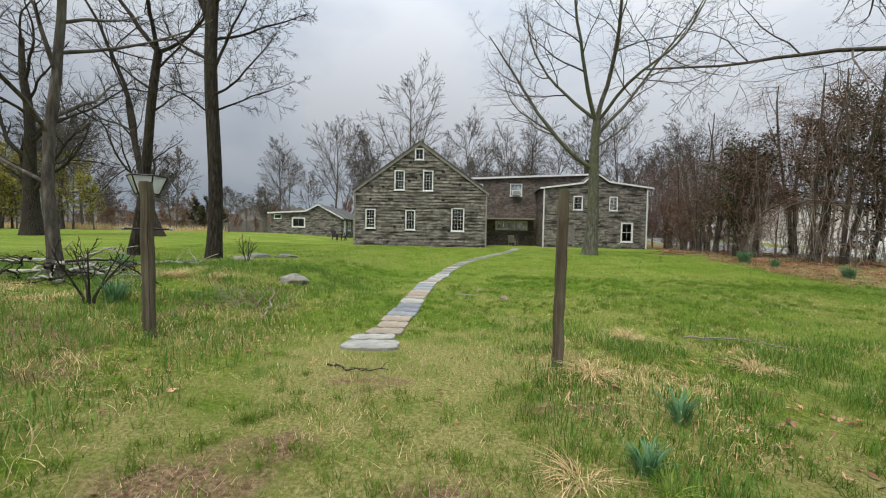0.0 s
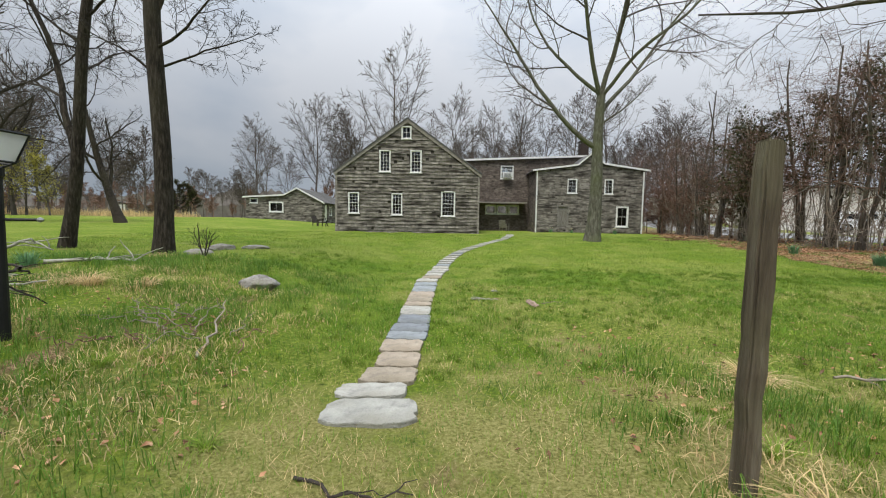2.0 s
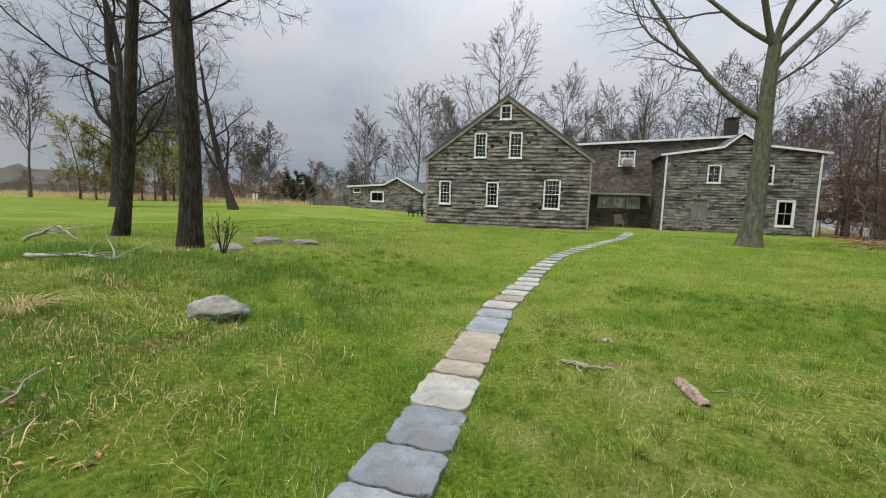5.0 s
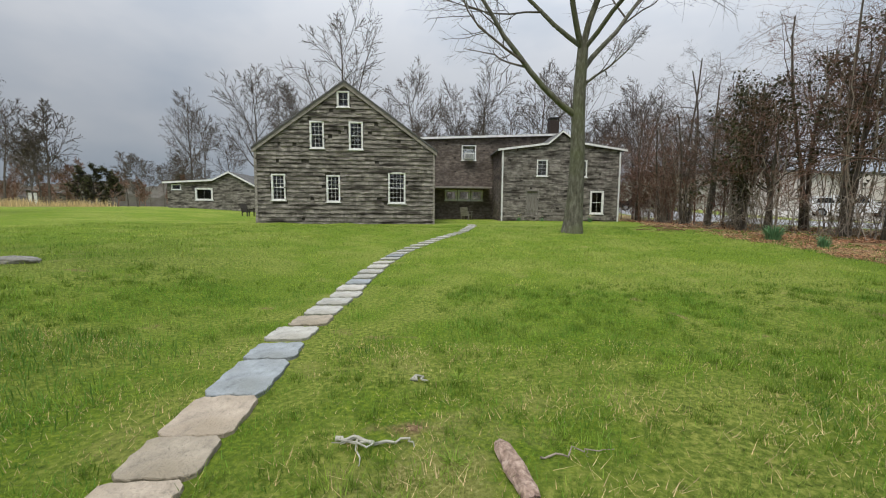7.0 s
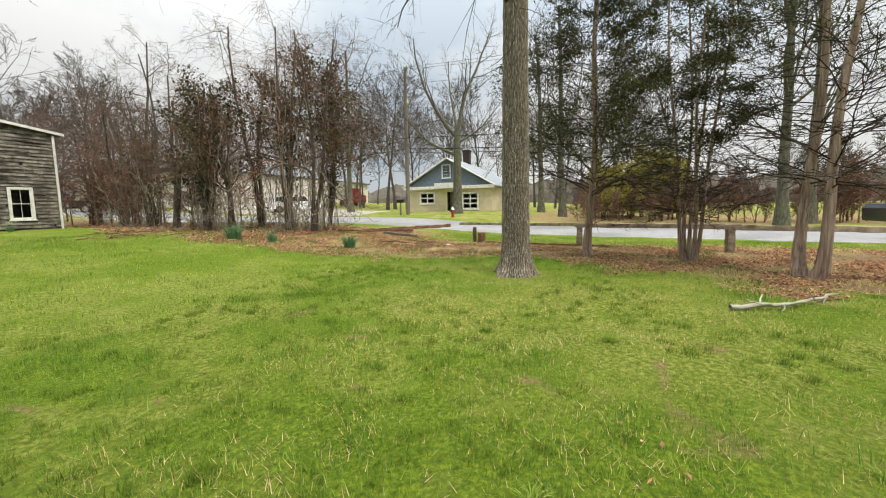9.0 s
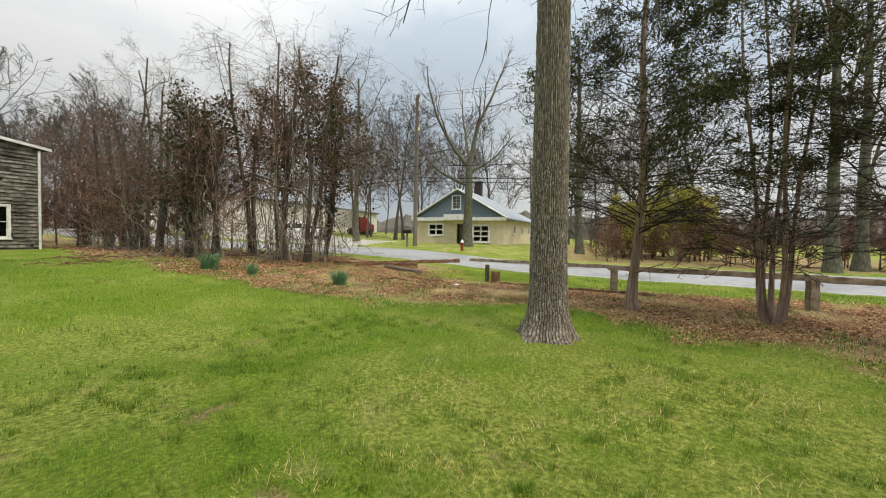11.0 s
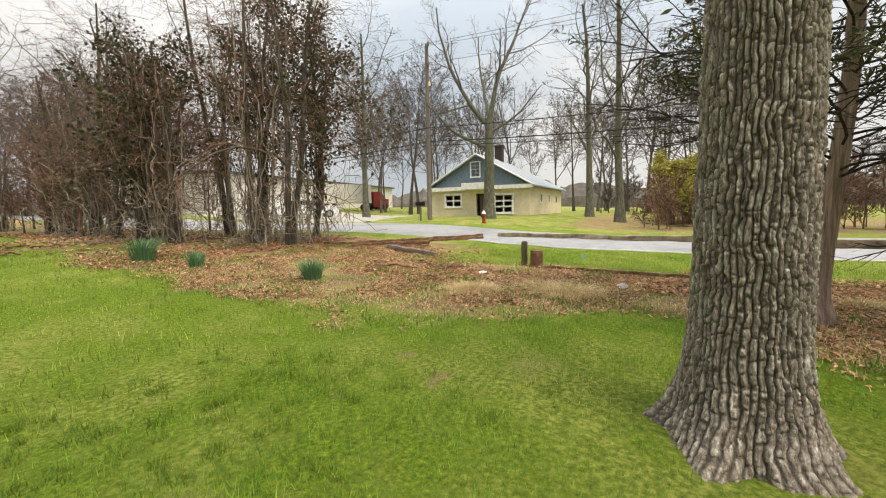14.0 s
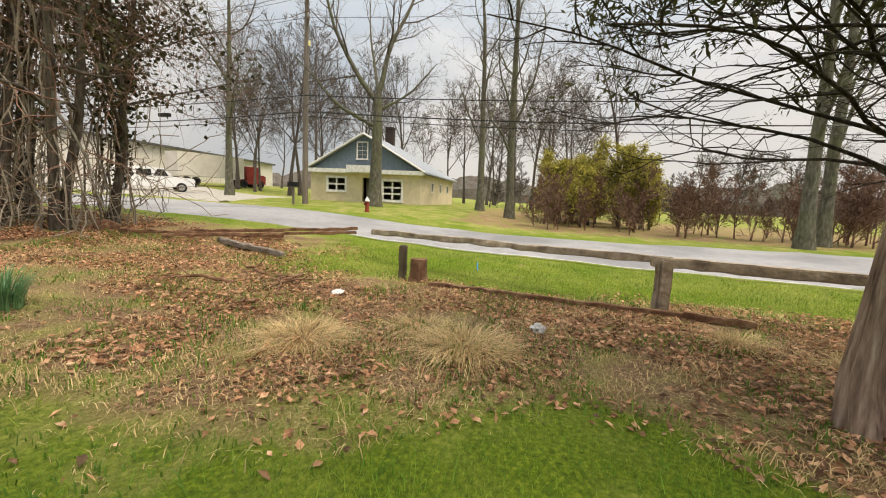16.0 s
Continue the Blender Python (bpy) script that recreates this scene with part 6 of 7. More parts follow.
lawn("lawn_grass", 201, 210000, -4, 12.5, -1.2, 11.5, 0.030, 0.006, "grass", "short thin yellow-green lawn grass", lambda x, y: lawn_keep(x, y) * (1 - 0.85 * lush(x, y)))
lawn("lush_grass", 211, 330000, -4, 12.5, -1.2, 11.5, 0.046, 0.0055, "grass_deep", "thick deep green lawn grass in patches", lambda x, y: lawn_keep(x, y) * lush(x, y), 0.8)
lawn("lawn_grass", 202, 150000, -14, 14, 5, 24, 0.05, 0.011, "grass", "short bright green lawn grass", lambda x, y: lawn_keep(x, y) * ((x < -4) | (x > 12.5) | (y > 11.5)))
lawn("field_grass", 212, 26000, -80, -31, 39, 50, 0.5, 0.05, "straw", "tall tan dry grass at the edge of the field", lambda x, y: 0.3 + 0.7 * (patchy(x, y, 3.0, 25) > 0.35), 0.3)
lawn("verge_grass", 203, 40000, 15.8, 20, -2, 14, 0.05, 0.010, "grass", "green grass verge beside the road", lambda x, y: ss(0.2, 0.6, x - 15.8) * (x < np.interp(y, *zip(*NEAR_EDGE))) * (1 - litter(x, y)))
lawn("dry_thatch", 204, 190000, -6, 9, -1.2, 9, 0.034, 0.0045, "straw", "flat dry straw among the lawn grass", lambda x, y: off_path(x, y) * np.clip(0.13 + 0.24 * trodden(x, y) + 0.3 * (patchy(x, y, 0.5, 15) > 0.55), 0, 1) * (1 - litter(x, y)), 1.8)
lawn("litter_straw", 205, 100000, 9, 17, 2, 17, 0.05, 0.005, "straw", "dry straw and stems among dead leaves", lambda x, y: litter(x, y) * (0.25 + 0.75 * (patchy(x, y, 0.45, 14) > 0.5)), 1.9, True)
lawn("litter_weeds", 206, 52000, 9, 17.5, 4, 22, 0.06, 0.010, "grass_lush", "green weeds among dead leaves", lambda x, y: litter(x, y) * (patchy(x, y, 0.55, 10) > 0.55) + 0.5 * (litter(x, y) > 0.05) * ss(12.9, 11.4, x) * (patchy(x, y, 0.4, 27) > 0.4), 0.9, True)
lawn("rough_grass", 207, 60000, -9, -1.4, -0.5, 9, 0.11, 0.006, "grass_lush", "longer rough grass west of the path", lambda x, y: ss(-1.5, -2.6, x) * (patchy(x, y, 0.6, 11) > 0.4) * 0.8 * (np.hypot(x + 3.76, y - 3.88) > 0.1), 0.8, True)
lawn("rough_grass", 208, 30000, 0.2, 5.5, -0.8, 5.5, 0.10, 0.006, "grass_lush", "longer rough grass round the gate post", lambda x, y: ss(0.2, 0.8, x) * (patchy(x, y, 0.45, 12) > 0.5) * ss(5.5, 3.5, y), 0.8, True)
lawn("rough_straw", 209, 60000, -9, 5.0, -0.8, 7, 0.07, 0.005, "straw", "tan dry grass in the rough edges", lambda x, y: np.where(x < -0.5, ss(-1.6, -3, x), ss(0.3, 1.0, x) * ss(4.6, 3.4, y)) * (patchy(x, y, 0.5, 13) > 0.48), 1.8, True)


def lawn_tufts(seed, n, per, x0, x1, y0, y1, keep):
    """Darker tufts of coarser grass, dotted over the lawn."""
    rng = rn(seed)
    cx, cy = rng.uniform(x0, x1, n), rng.uniform(y0, y1, n)
    k = rng.random(n) < keep(cx, cy)
    cx, cy = cx[k], cy[k]
    size = rng.uniform(0.02, 0.05, len(cx))
    x = np.repeat(cx, per) + rng.normal(0, 1, len(cx) * per) * np.repeat(size, per)
    y = np.repeat(cy, per) + rng.normal(0, 1, len(cx) * per) * np.repeat(size, per)
    ok = off_path(x, y)
    x, y, size = x[ok], y[ok], np.repeat(size, per)[ok]
    g = Geo()
    g.add(*blades(rng, x, y, (0.025 + 0.9 * size) * (0.6 + 0.8 * rng.random(len(x))), np.full(len(x), 0.006), 1.0))
    tagged(g.object("tuft_scatter", M["grass_dark"]), "darker coarse grass tufts dotted over the lawn", "grass", "", "stuff")


lawn_tufts(230, 3600, 34, -5, 10, -0.5, 12, lambda x, y: (1 - litter(x, y)) * ss(0.35, 0.6, patchy(x, y, 1.6, 20)))


def clump(name, at, n, spread, h, w, material, label, category, bend, seed, group="", flowers=0, mess=0.02):
    rng = rn(seed)
    ob = thing(name, at, label, category, group)
    a = rng.random(n) * 2 * math.pi
    q = rng.random(n) ** 0.6 * spread
    bx, by = np.cos(a) * q * 0.45, np.sin(a) * q * 0.45
    hh = h * (0.55 + 0.6 * rng.random(n))
    out = np.column_stack([np.cos(a), np.sin(a)]) * (bend * hh * (0.2 + rng.random(n)))[:, None] + rng.normal(0, mess, (n, 2))
    t = np.linspace(0, 1, 5)
    p = np.zeros((n, 5, 3))
    p[:, :, 0] = bx[:, None] + out[:, :1] * t ** 2
    p[:, :, 1] = by[:, None] + out[:, 1:] * t ** 2
    p[:, :, 2] = hh[:, None] * (t - 0.42 * bend * t ** 3) - 0.02
    side = np.column_stack([-np.sin(a), np.cos(a), np.zeros(n)]) * w / 2
    wd = np.array([1.0, 1.0, 0.9, 0.65, 0.1])
    v = np.stack([p - side[:, None] * wd[None, :, None], p + side[:, None] * wd[None, :, None]], axis=2).reshape(-1, 3)
    i = (np.arange(n)[:, None] * 10 + np.arange(4)[None, :] * 2).ravel()
    g = Geo()
    g.add(v, np.stack([i, i + 1, i + 3, i + 2], axis=1))
    part("leaf_tuft", g, material, ob, kind="stuff")
    for j in range(flowers):
        c = np.array([rng.normal(0, spread * 0.5), rng.normal(0, spread * 0.5), h * rng.uniform(0.85, 1.1)])
        g = Geo()
        for k in range(6):
            b = k * math.pi / 3
            u = np.array([math.cos(b), math.sin(b), 0.2])
            s = np.array([-math.sin(b), math.cos(b), 0])
            g.add([c, c + u * 0.03 + s * 0.014, c + u * 0.05, c + u * 0.03 - s * 0.014], [(0, 1, 2, 3)])
        g.tubes([[c, c + np.array([0, 0, 0.03])]], [[0.010, 0.016]], 7)
        part("flower", g, "petal", ob, "pale yellow flower")


for i, (x, y, h, n, s, f) in enumerate([(12.3, 18.6, 0.66, 320, 0.55, 0), (12.5, 17.0, 0.46, 170, 0.34, 0), (12.85, 14.1, 0.50, 260, 0.42, 0), (-4.05, 3.75, 0.34, 110, 0.26, 0), (-6.8, 6.9, 0.34, 100, 0.24, 0), (0.95, 1.32, 0.20, 70, 0.12, 0),
                                        (1.36, 1.85, 0.24, 60, 0.12, 0), (11.2, 31.2, 0.40, 90, 0.35, 7), (6.8, 32.2, 0.35, 70, 0.3, 4), (8.4, 32.3, 0.3, 60, 0.3, 3)]):
    clump("daffodil_clump", at_ground(x, y), n, s, h, 0.013, "daff", "clump of blue-green daffodil leaves" + (" with pale flowers" if f else " not yet in flower"), "plant", 0.55, 300 + i, "daffodil clumps", f)
for i, (x, y, h, n, s) in enumerate([(13.2, 11.0, 0.23, 900, 0.85), (13.45, 9.55, 0.24, 1000, 0.9), (13.9, 10.1, 0.18, 500, 0.7), (1.0, 2.5, 0.20, 170, 0.16), (1.95, 4.3, 0.24, 200, 0.25), (-4.7, 5.6, 0.26, 260, 0.35), (-4.2, 5.9, 0.22, 160, 0.25), (-5.0, 2.9, 0.30, 300, 0.35),
                                     (-4.4, 1.9, 0.28, 260, 0.35), (2.7, 3.2, 0.2, 180, 0.25), (0.62, 1.25, 0.14, 90, 0.2), (14.4, 7.0, 0.24, 260, 0.4), (14.0, 6.2, 0.22, 200, 0.35), (-6.3, 9.0, 0.2, 200, 0.4)]):
    clump("dry_grass_tuft", at_ground(x, y), n, s, h, 0.006, "straw", "drooping tuft of tan dry grass", "grass tuft", 1.5, 330 + i, "dry grass tufts", 0, 0.09)
for i in range(46):
    rng = rn(400 + i)
    x, y = (rng.uniform(0.3, 4.5), rng.uniform(-0.2, 5)) if i < 16 else ((rng.uniform(-5, -1.6), rng.uniform(0.5, 6.5)) if i < 30 else (rng.uniform(-1.4, 6.5), rng.uniform(1.5, 10)))
    if abs(x - float(path_x(y))) < 0.5 or math.hypot(x - 0.84, y - 2.85) < 0.12:
        continue
    clump("grass_tuft", at_ground(x, y), 60, 0.09, rng.uniform(0.08, 0.16), 0.006, "grass", "small tuft of fresh green grass", "grass tuft", 1.0, 450 + i, "grass tufts")


def dead_leaves(name, seed, n, x0, x1, y0, y1, keep, size, label):
    rng = rn(seed)
    x, y = rng.uniform(x0, x1, n), rng.uniform(y0, y1, n)
    k = rng.random(n) < keep(x, y)
    x, y = x[k], y[k]
    m = len(x)
    c = np.column_stack([x, y, height(x, y) + 0.008 + 0.02 * rng.random(m)])
    a = np.column_stack([rng.normal(0, 1, (m, 2)), rng.normal(0, 0.3, m)])
    a /= np.linalg.norm(a, axis=1, keepdims=True)
    b = np.cross(a, np.column_stack([rng.normal(0, 0.3, (m, 2)), np.ones(m)]))
    s = size * (0.5 + 0.9 * rng.random((m, 1)))
    up = np.array([[0, 0, 1.0]])
    curl = s * (0.1 + 0.4 * rng.random((m, 1)))
    v = np.stack([c - a * s, c - a * s * 0.1 + b * s * 0.55 + up * curl, c + a * s + up * curl * 0.5, c - a * s * 0.1 - b * s * 0.55 + up * curl * 0.8, c], axis=1)
    i = np.arange(m)[:, None] * 5
    g = Geo()
    g.add(v.reshape(-1, 3), np.concatenate([i + np.array([[0, 4, 1, 1]]), i + np.array([[4, 2, 1, 1]]), i + np.array([[0, 3, 4, 4]]), i + np.array([[4, 3, 2, 2]])]))
    tagged(g.object(name, M["leaf"]), label, "leaves", "", "stuff")


dead_leaves("leaf_litter", 500, 150000, 9, 19, -1, 20, lambda x, y: litter(x, y) * ss(0.15, 0.65, patchy(x, y, 0.8, 9)), 0.030, "brown dead oak leaves covering the ground")
dead_leaves("leaf_litter", 501, 9000, 11, 20, 18, 36, lambda x, y: litter(x, y) * 0.7, 0.06, "brown dead oak leaves under the thicket")
dead_leaves("scattered_leaf_drift", 502, 11000, -7, 5, -0.5, 7, lambda x, y: ss(7, 4, y) * np.where((x < -1.8) | (x > 0.5), 0.6 * (patchy(x, y, 0.5, 16) > 0.60), 0.02), 0.024, "scattered brown dead leaves in the grass")


def rock(name, at, size, seed, label, material="rock"):
    ob = thing(name, at, label, "rock")
    bm = bmesh.new()
    bmesh.ops.create_icosphere(bm, subdivisions=4, radius=1)
    for v in bm.verts:
        q = v.co.copy()
        q += noise.noise_vector(q * 1.2 + Vector((seed, 0, 0))) * 0.28 + noise.noise_vector(q * 4 + Vector((seed, 3, 0))) * 0.08 + noise.noise_vector(q * 12) * 0.03
        v.co = Vector((q.x * size[0], q.y * size[1], q.z * size[2]))
    for f in bm.faces:
        f.smooth = True
    mesh_part("stone", bm, material, ob)


rock("field_stone", at_ground(-3.28, 6.85, 0.06), (0.28, 0.22, 0.12), 2, "low speckled grey stone in the grass")
rock("boulder", at_ground(-6.1, 9.9, 0.02), (0.30, 0.22, 0.10), 5, "low grey boulder by the oak")
rock("boulder", at_ground(-6.4, 11.3, 0.03), (0.34, 0.22, 0.12), 7, "low grey boulder by the oak")
rock("boulder", at_ground(-5.6, 11.5, 0.02), (0.32, 0.2, 0.08), 9, "low grey boulder by the oak")
rock("orange_stone", at_ground(17.42, 18.5, 0.06), (0.28, 0.22, 0.16), 11, "rusty brown stone at the foot of the thicket", "rail_red")


def branch(name, pts, r, material, label, seed, twigs=6):
    """A fallen branch along rough points, with side twigs."""
    rng = rn(seed)
    pts = np.array([at_ground(x, y, z) for x, y, z in pts])
    k = 12
    t = np.linspace(0, 1, k)
    s = np.linspace(0, 1, len(pts))
    p = np.stack([np.interp(t, s, pts[:, i]) for i in range(3)], axis=1)
    p[1:-1] += rng.normal(0, 0.02, (k - 2, 3)) * np.array([1, 1, 0.4])
    o = p.mean(axis=0)
    ob = thing(name, tuple(o), label, "branch", "fallen branches")
    g = Geo()
    g.tubes([p - o], [np.linspace(r, r * 0.35, k)], 8)
    part("stem", g, material, ob, smooth=True)
    if twigs:
        g = Geo()
        st = p[rng.integers(2, k, twigs)] - o
        d = rng.normal(0, 1, (twigs, 1, 3)) * np.array([1, 1, 0.25])
        d[..., 2] = np.abs(d[..., 2])
        d /= np.linalg.norm(d, axis=2, keepdims=True)
        q = st[:, None] + d * np.linspace(0, 1, 5)[None, :, None] * np.minimum(0.5, r * rng.uniform(5, 16, (twigs, 1, 1))) + np.cumsum(rng.normal(0, 0.012, (twigs, 5, 3)), axis=1)
        q[:, 0] = st
        g.tubes(q, np.repeat(np.linspace(r * 0.4, r * 0.15, 5)[None], twigs, axis=0), 5)
        part("side_twig", g, material, ob, kind="stuff")


branch("fallen_branch", [(-9.3, 6.8, 0.08), (-8.3, 6.8, 0.12), (-7.2, 6.7, 0.06)], 0.055, "deadwood", "pale dead log in the rough grass", 1)
branch("fallen_branch", [(-6.9, 4.5, 0.10), (-6.2, 5.0, 0.12), (-5.2, 5.1, 0.06)], 0.045, "deadwood", "pale dead log in the rough grass", 2)
branch("fallen_branch", [(-7.2, 7.55, 0.05), (-6.5, 7.7, 0.10), (-5.85, 7.75, 0.05)], 0.035, "deadwood", "lichened grey branch lying in grass", 3, 10)
branch("fallen_branch", [(-9.4, 8.7, 0.05), (-9.0, 9.0, 0.35), (-8.5, 9.0, 0.12)], 0.035, "deadwood", "forked dead branch propped in grass", 4, 8)
branch("fallen_branch", [(-2.52, 4.2, 0.02), (-2.7, 4.8, 0.10), (-2.9, 5.3, 0.20)], 0.014, "vine", "long bent stick over a heap of twigs", 5, 4)
branch("stick", [(-1.2, 2.85, 0.015), (-0.95, 2.72, 0.02), (-0.62, 2.74, 0.015)], 0.010, "twig_dark", "thin dark stick across the worn grass", 6, 3)
branch("stick", [(-0.18, 7.40, 0.02), (0.0, 7.36, 0.03), (0.22, 7.38, 0.02)], 0.016, "deadwood", "short lichened stick on the lawn", 7, 5)
branch("stick", [(0.24, 8.22, 0.02), (0.28, 8.19, 0.02), (0.33, 8.15, 0.02)], 0.014, "deadwood", "short pale stick on the lawn", 8, 0)
branch("stick", [(0.88, 7.20, 0.015), (1.08, 7.21, 0.02), (1.28, 7.24, 0.015)], 0.006, "vine", "thin straw-coloured stick on the lawn", 9, 1)
branch("fallen_branch", [(8.0, 4.9, 0.04), (8.4, 4.2, 0.08), (9.3, 3.4, 0.05)], 0.035, "deadwood", "long bleached branch at the lawn's edge", 10, 8)
branch("fallen_branch", [(2.6, 4.3, 0.05), (3.1, 4.1, 0.08), (3.6, 3.8, 0.05)], 0.012, "vine", "dry bent stems in rough grass", 11, 6)
for i in range(16):
    rng = rn(700 + i)
    x, y = rng.uniform(-5.4, -4.6) - 0.9 * (i % 2), rng.uniform(3.9, 5.2)
    a = rng.uniform(0, 3.1)
    L = rng.uniform(0.5, 1.1)
    branch("brushwood", [(x, y, 0.06 + 0.02 * i), (x + L / 2 * math.cos(a), y + L / 2 * math.sin(a), 0.10 + 0.02 * i), (x + L * math.cos(a), y + L * math.sin(a), 0.05)], rng.uniform(0.012, 0.03), "twig_dark" if i % 3 else "deadwood", "dead branch in a brushwood heap", 720 + i, 5)
for i in range(22):
    rng = rn(760 + i)
    x, y, a, L = rng.normal(-2.85, 0.25), rng.normal(4.6, 0.25), rng.uniform(0, 6.2), rng.uniform(0.25, 0.6)
    branch("twig_heap", [(x, y, 0.03), (x + L / 2 * math.cos(a), y + L / 2 * math.sin(a), rng.uniform(0.08, 0.2)), (x + L * math.cos(a), y + L * math.sin(a), rng.uniform(0.05, 0.25))], 0.006, "vine" if i % 2 else "twig_red", "dry twig in a low heap", 780 + i, 3)
for i, (x, y, n) in enumerate([(11.6, 23.8, 9), (10.8, 21.8, 6), (16.0, 22.5, 8), (15.0, 12.5, 7)]):
    for j in range(n):
        rng = rn(820 + 20 * i + j)
        a, L = rng.uniform(0, 6.2), rng.uniform(0.4, 1.3)
        px, py = x + rng.normal(0, 0.6), y + rng.normal(0, 0.35)
        branch("roadside_stick", [(px, py, 0.03), (px + L / 2 * math.cos(a), py + L / 2 * math.sin(a), 0.08), (px + L * math.cos(a), py + L * math.sin(a), 0.04)], rng.uniform(0.01, 0.035), "rail_red", "brown dead stick on leaf litter", 840 + 20 * i + j, 3)


def bare_shrub(at, seed, n, h, label):
    ob = thing("bare_shrub", at, label, "shrub")
    la = grow(rn(seed), h, 0.014, [(5, 0.5, 35, 0.1, 0.08, 5, 4, 0.3, 0.5), (4, 0.5, 35, 0.1, 0.05, 4, 3, 0.3, 0.6)], (0, 0), 0.06, 9, 0.35, 0.1, 6, n, 0.45)
    for j in range(n):
        g = Geo()
        g.tubes(la[0][0][j:j + 1], la[0][1][j:j + 1], 6)
        part("stem", g, "twig_dark", ob)
    g = Geo()
    for q in la[1:]:
        g.tubes(*q)
    part("twig_spray", g, "twig_dark", ob, kind="stuff")


bare_shrub(at_ground(-4.12, 3.5), 51, 5, 0.75, "dark bare shrub of a few stems")
bare_shrub(at_ground(-5.6, 9.3), 52, 5, 0.6, "dark bare shrub beside the oak")
bare_shrub(at_ground(3.2, 1.2), 53, 4, 0.7, "dark bare whippy stems in rough grass")


def bark_slab():
    ob = thing("bark_slab", at_ground(0.73, 7.12, 0.0), "loose slab of pinkish bark on the lawn", "bark", "", 8)
    g = Geo()
    k, n = 10, 9
    rng = rn(8)
    ys = np.linspace(-0.22, 0.22, n)
    v, f = [], []
    for lay in (0.0, -0.012):
        for i, yy in enumerate(ys):
            wd = 0.055 * (1 - 0.35 * abs(yy / 0.22) ** 3) * (1 + 0.1 * math.sin(i * 2.1))
            for j in range(k):
                a = math.pi * j / (k - 1)
                v.append((-wd * math.cos(a), yy, 0.012 + (wd * 0.75 + lay) * math.sin(a) + 0.004 * rng.normal()))
    for lay in range(2):
        for i in range(n - 1):
            for j in range(k - 1):
                q = lay * n * k + i * k + j
                f.append((q, q + 1, q + k + 1, q + k))
    g.add(v, f)
    part("shell", g, "bark_red", ob)


bark_slab()


def litter_item(name, at, material, label, size, seed):
    ob = thing(name, at, label, "litter")
    bm = bmesh.new()
    bmesh.ops.create_icosphere(bm, subdivisions=3, radius=1)
    for v in bm.verts:
        q = v.co + noise.noise_vector(v.co * 2.5 + Vector((seed, 0, 0))) * 0.5
        v.co = Vector((q.x * size[0], q.y * size[1], max(q.z, -0.2) * size[2]))
    mesh_part("film", bm, material, ob)


litter_item("plastic_scrap", at_ground(14.95, 11.55, 0.02), "white", "crumpled pale plastic scrap on dead leaves", (0.13, 0.07, 0.035), 1)
litter_item("plastic_scrap", at_ground(14.2, 8.9, 0.02), "frosted", "crumpled clear plastic scrap on dead leaves", (0.12, 0.07, 0.05), 2)
post("blue_marker", at_ground(17.6, 10.0), 0.02, 0.16, "blue", "small bright blue marker in the verge", "", (0, 25), category="marker")


# ---- street things ----
def utility_pole():
    x, y = 31.8, 22.1
    z = float(height(x, y))
    ob = thing("utility_pole", (x, y, z), "tall grey utility pole with two cross-arms", "utility pole")
    g = Geo()
    g.tubes([[(0, 0, -0.3), (0, 0, 4), (0.05, 0, 8), (0.08, 0, 11.5)]], [[0.17, 0.155, 0.135, 0.115]], 12)
    part("pole", g, "pole", ob, smooth=True)
    for zz, half in ((11.2, 0.9), (10.0, 0.9)):
        g = Geo()
        g.box(-0.05, 0.07, -half, half, zz, zz + 0.12, pose(0.12, 0, 0, 0, 0, -55))
        arm = part("crossarm", g, "pole", ob)
        for q in (-0.85, -0.45, 0.45, 0.85):
            g = Geo()
            m = pose(0.12, 0, 0, 0, 0, -55)
            p0, p1, p2 = (m @ Vector((0, q * half, zz + h)) for h in (0.12, 0.2, 0.3))
            g.tubes([[p0, p1, p2]], [[0.02, 0.05, 0.03]], 8)
            part("insulator", g, "metal", arm)
    g = Geo()
    g.tubes([[(0.0, -0.2, 8.8), (0.0, -0.2, 9.0), (0, -0.2, 9.1)]], [[0.07, 0.07, 0.02]], 10)
    part("yellow_guard", g, "petal", ob)
    return ob


utility_pole()


def wire(name, a, b, sag, r, label):
    t = np.linspace(0, 1, 24)
    p = np.array(a)[None] * (1 - t[:, None]) + np.array(b)[None] * t[:, None]
    p[:, 2] -= sag * 4 * t * (1 - t)
    g = Geo()
    g.tubes([p], [[r] * 24], 6)
    ob = g.object(name, M["black"])
    tagged(ob, label, "wire", "overhead wires")


for dz, sag, r in ((6.05, 0.7, 0.026), (5.2, 0.8, 0.030), (4.95, 0.9, 0.02), (10.2, 0.9, 0.010), (11.5, 0.8, 0.010), (11.4, 1.0, 0.010)):
    off = 0.5 * math.sin(dz * 9)
    wire("overhead_wire", (31.8 + off * 0.3, 22.1, 0.7 + dz), (28.6 + off, -26.0, 0.4 + dz + 0.2), sag, r, "black overhead wire along the road")
    wire("overhead_wire", (31.8 + off * 0.3, 22.1, 0.7 + dz), (37.5 + off, 68.0, 1.7 + dz), sag, r, "black overhead wire along the road")
wj = thing("cable_box", (33.2, 33.2, 5.95), "black splice box hung on the overhead wire", "cable box")
g = Geo()
g.box(-0.10, 0.10, -0.42, 0.42, -0.13, 0.10)
part("case", g, "black", wj)


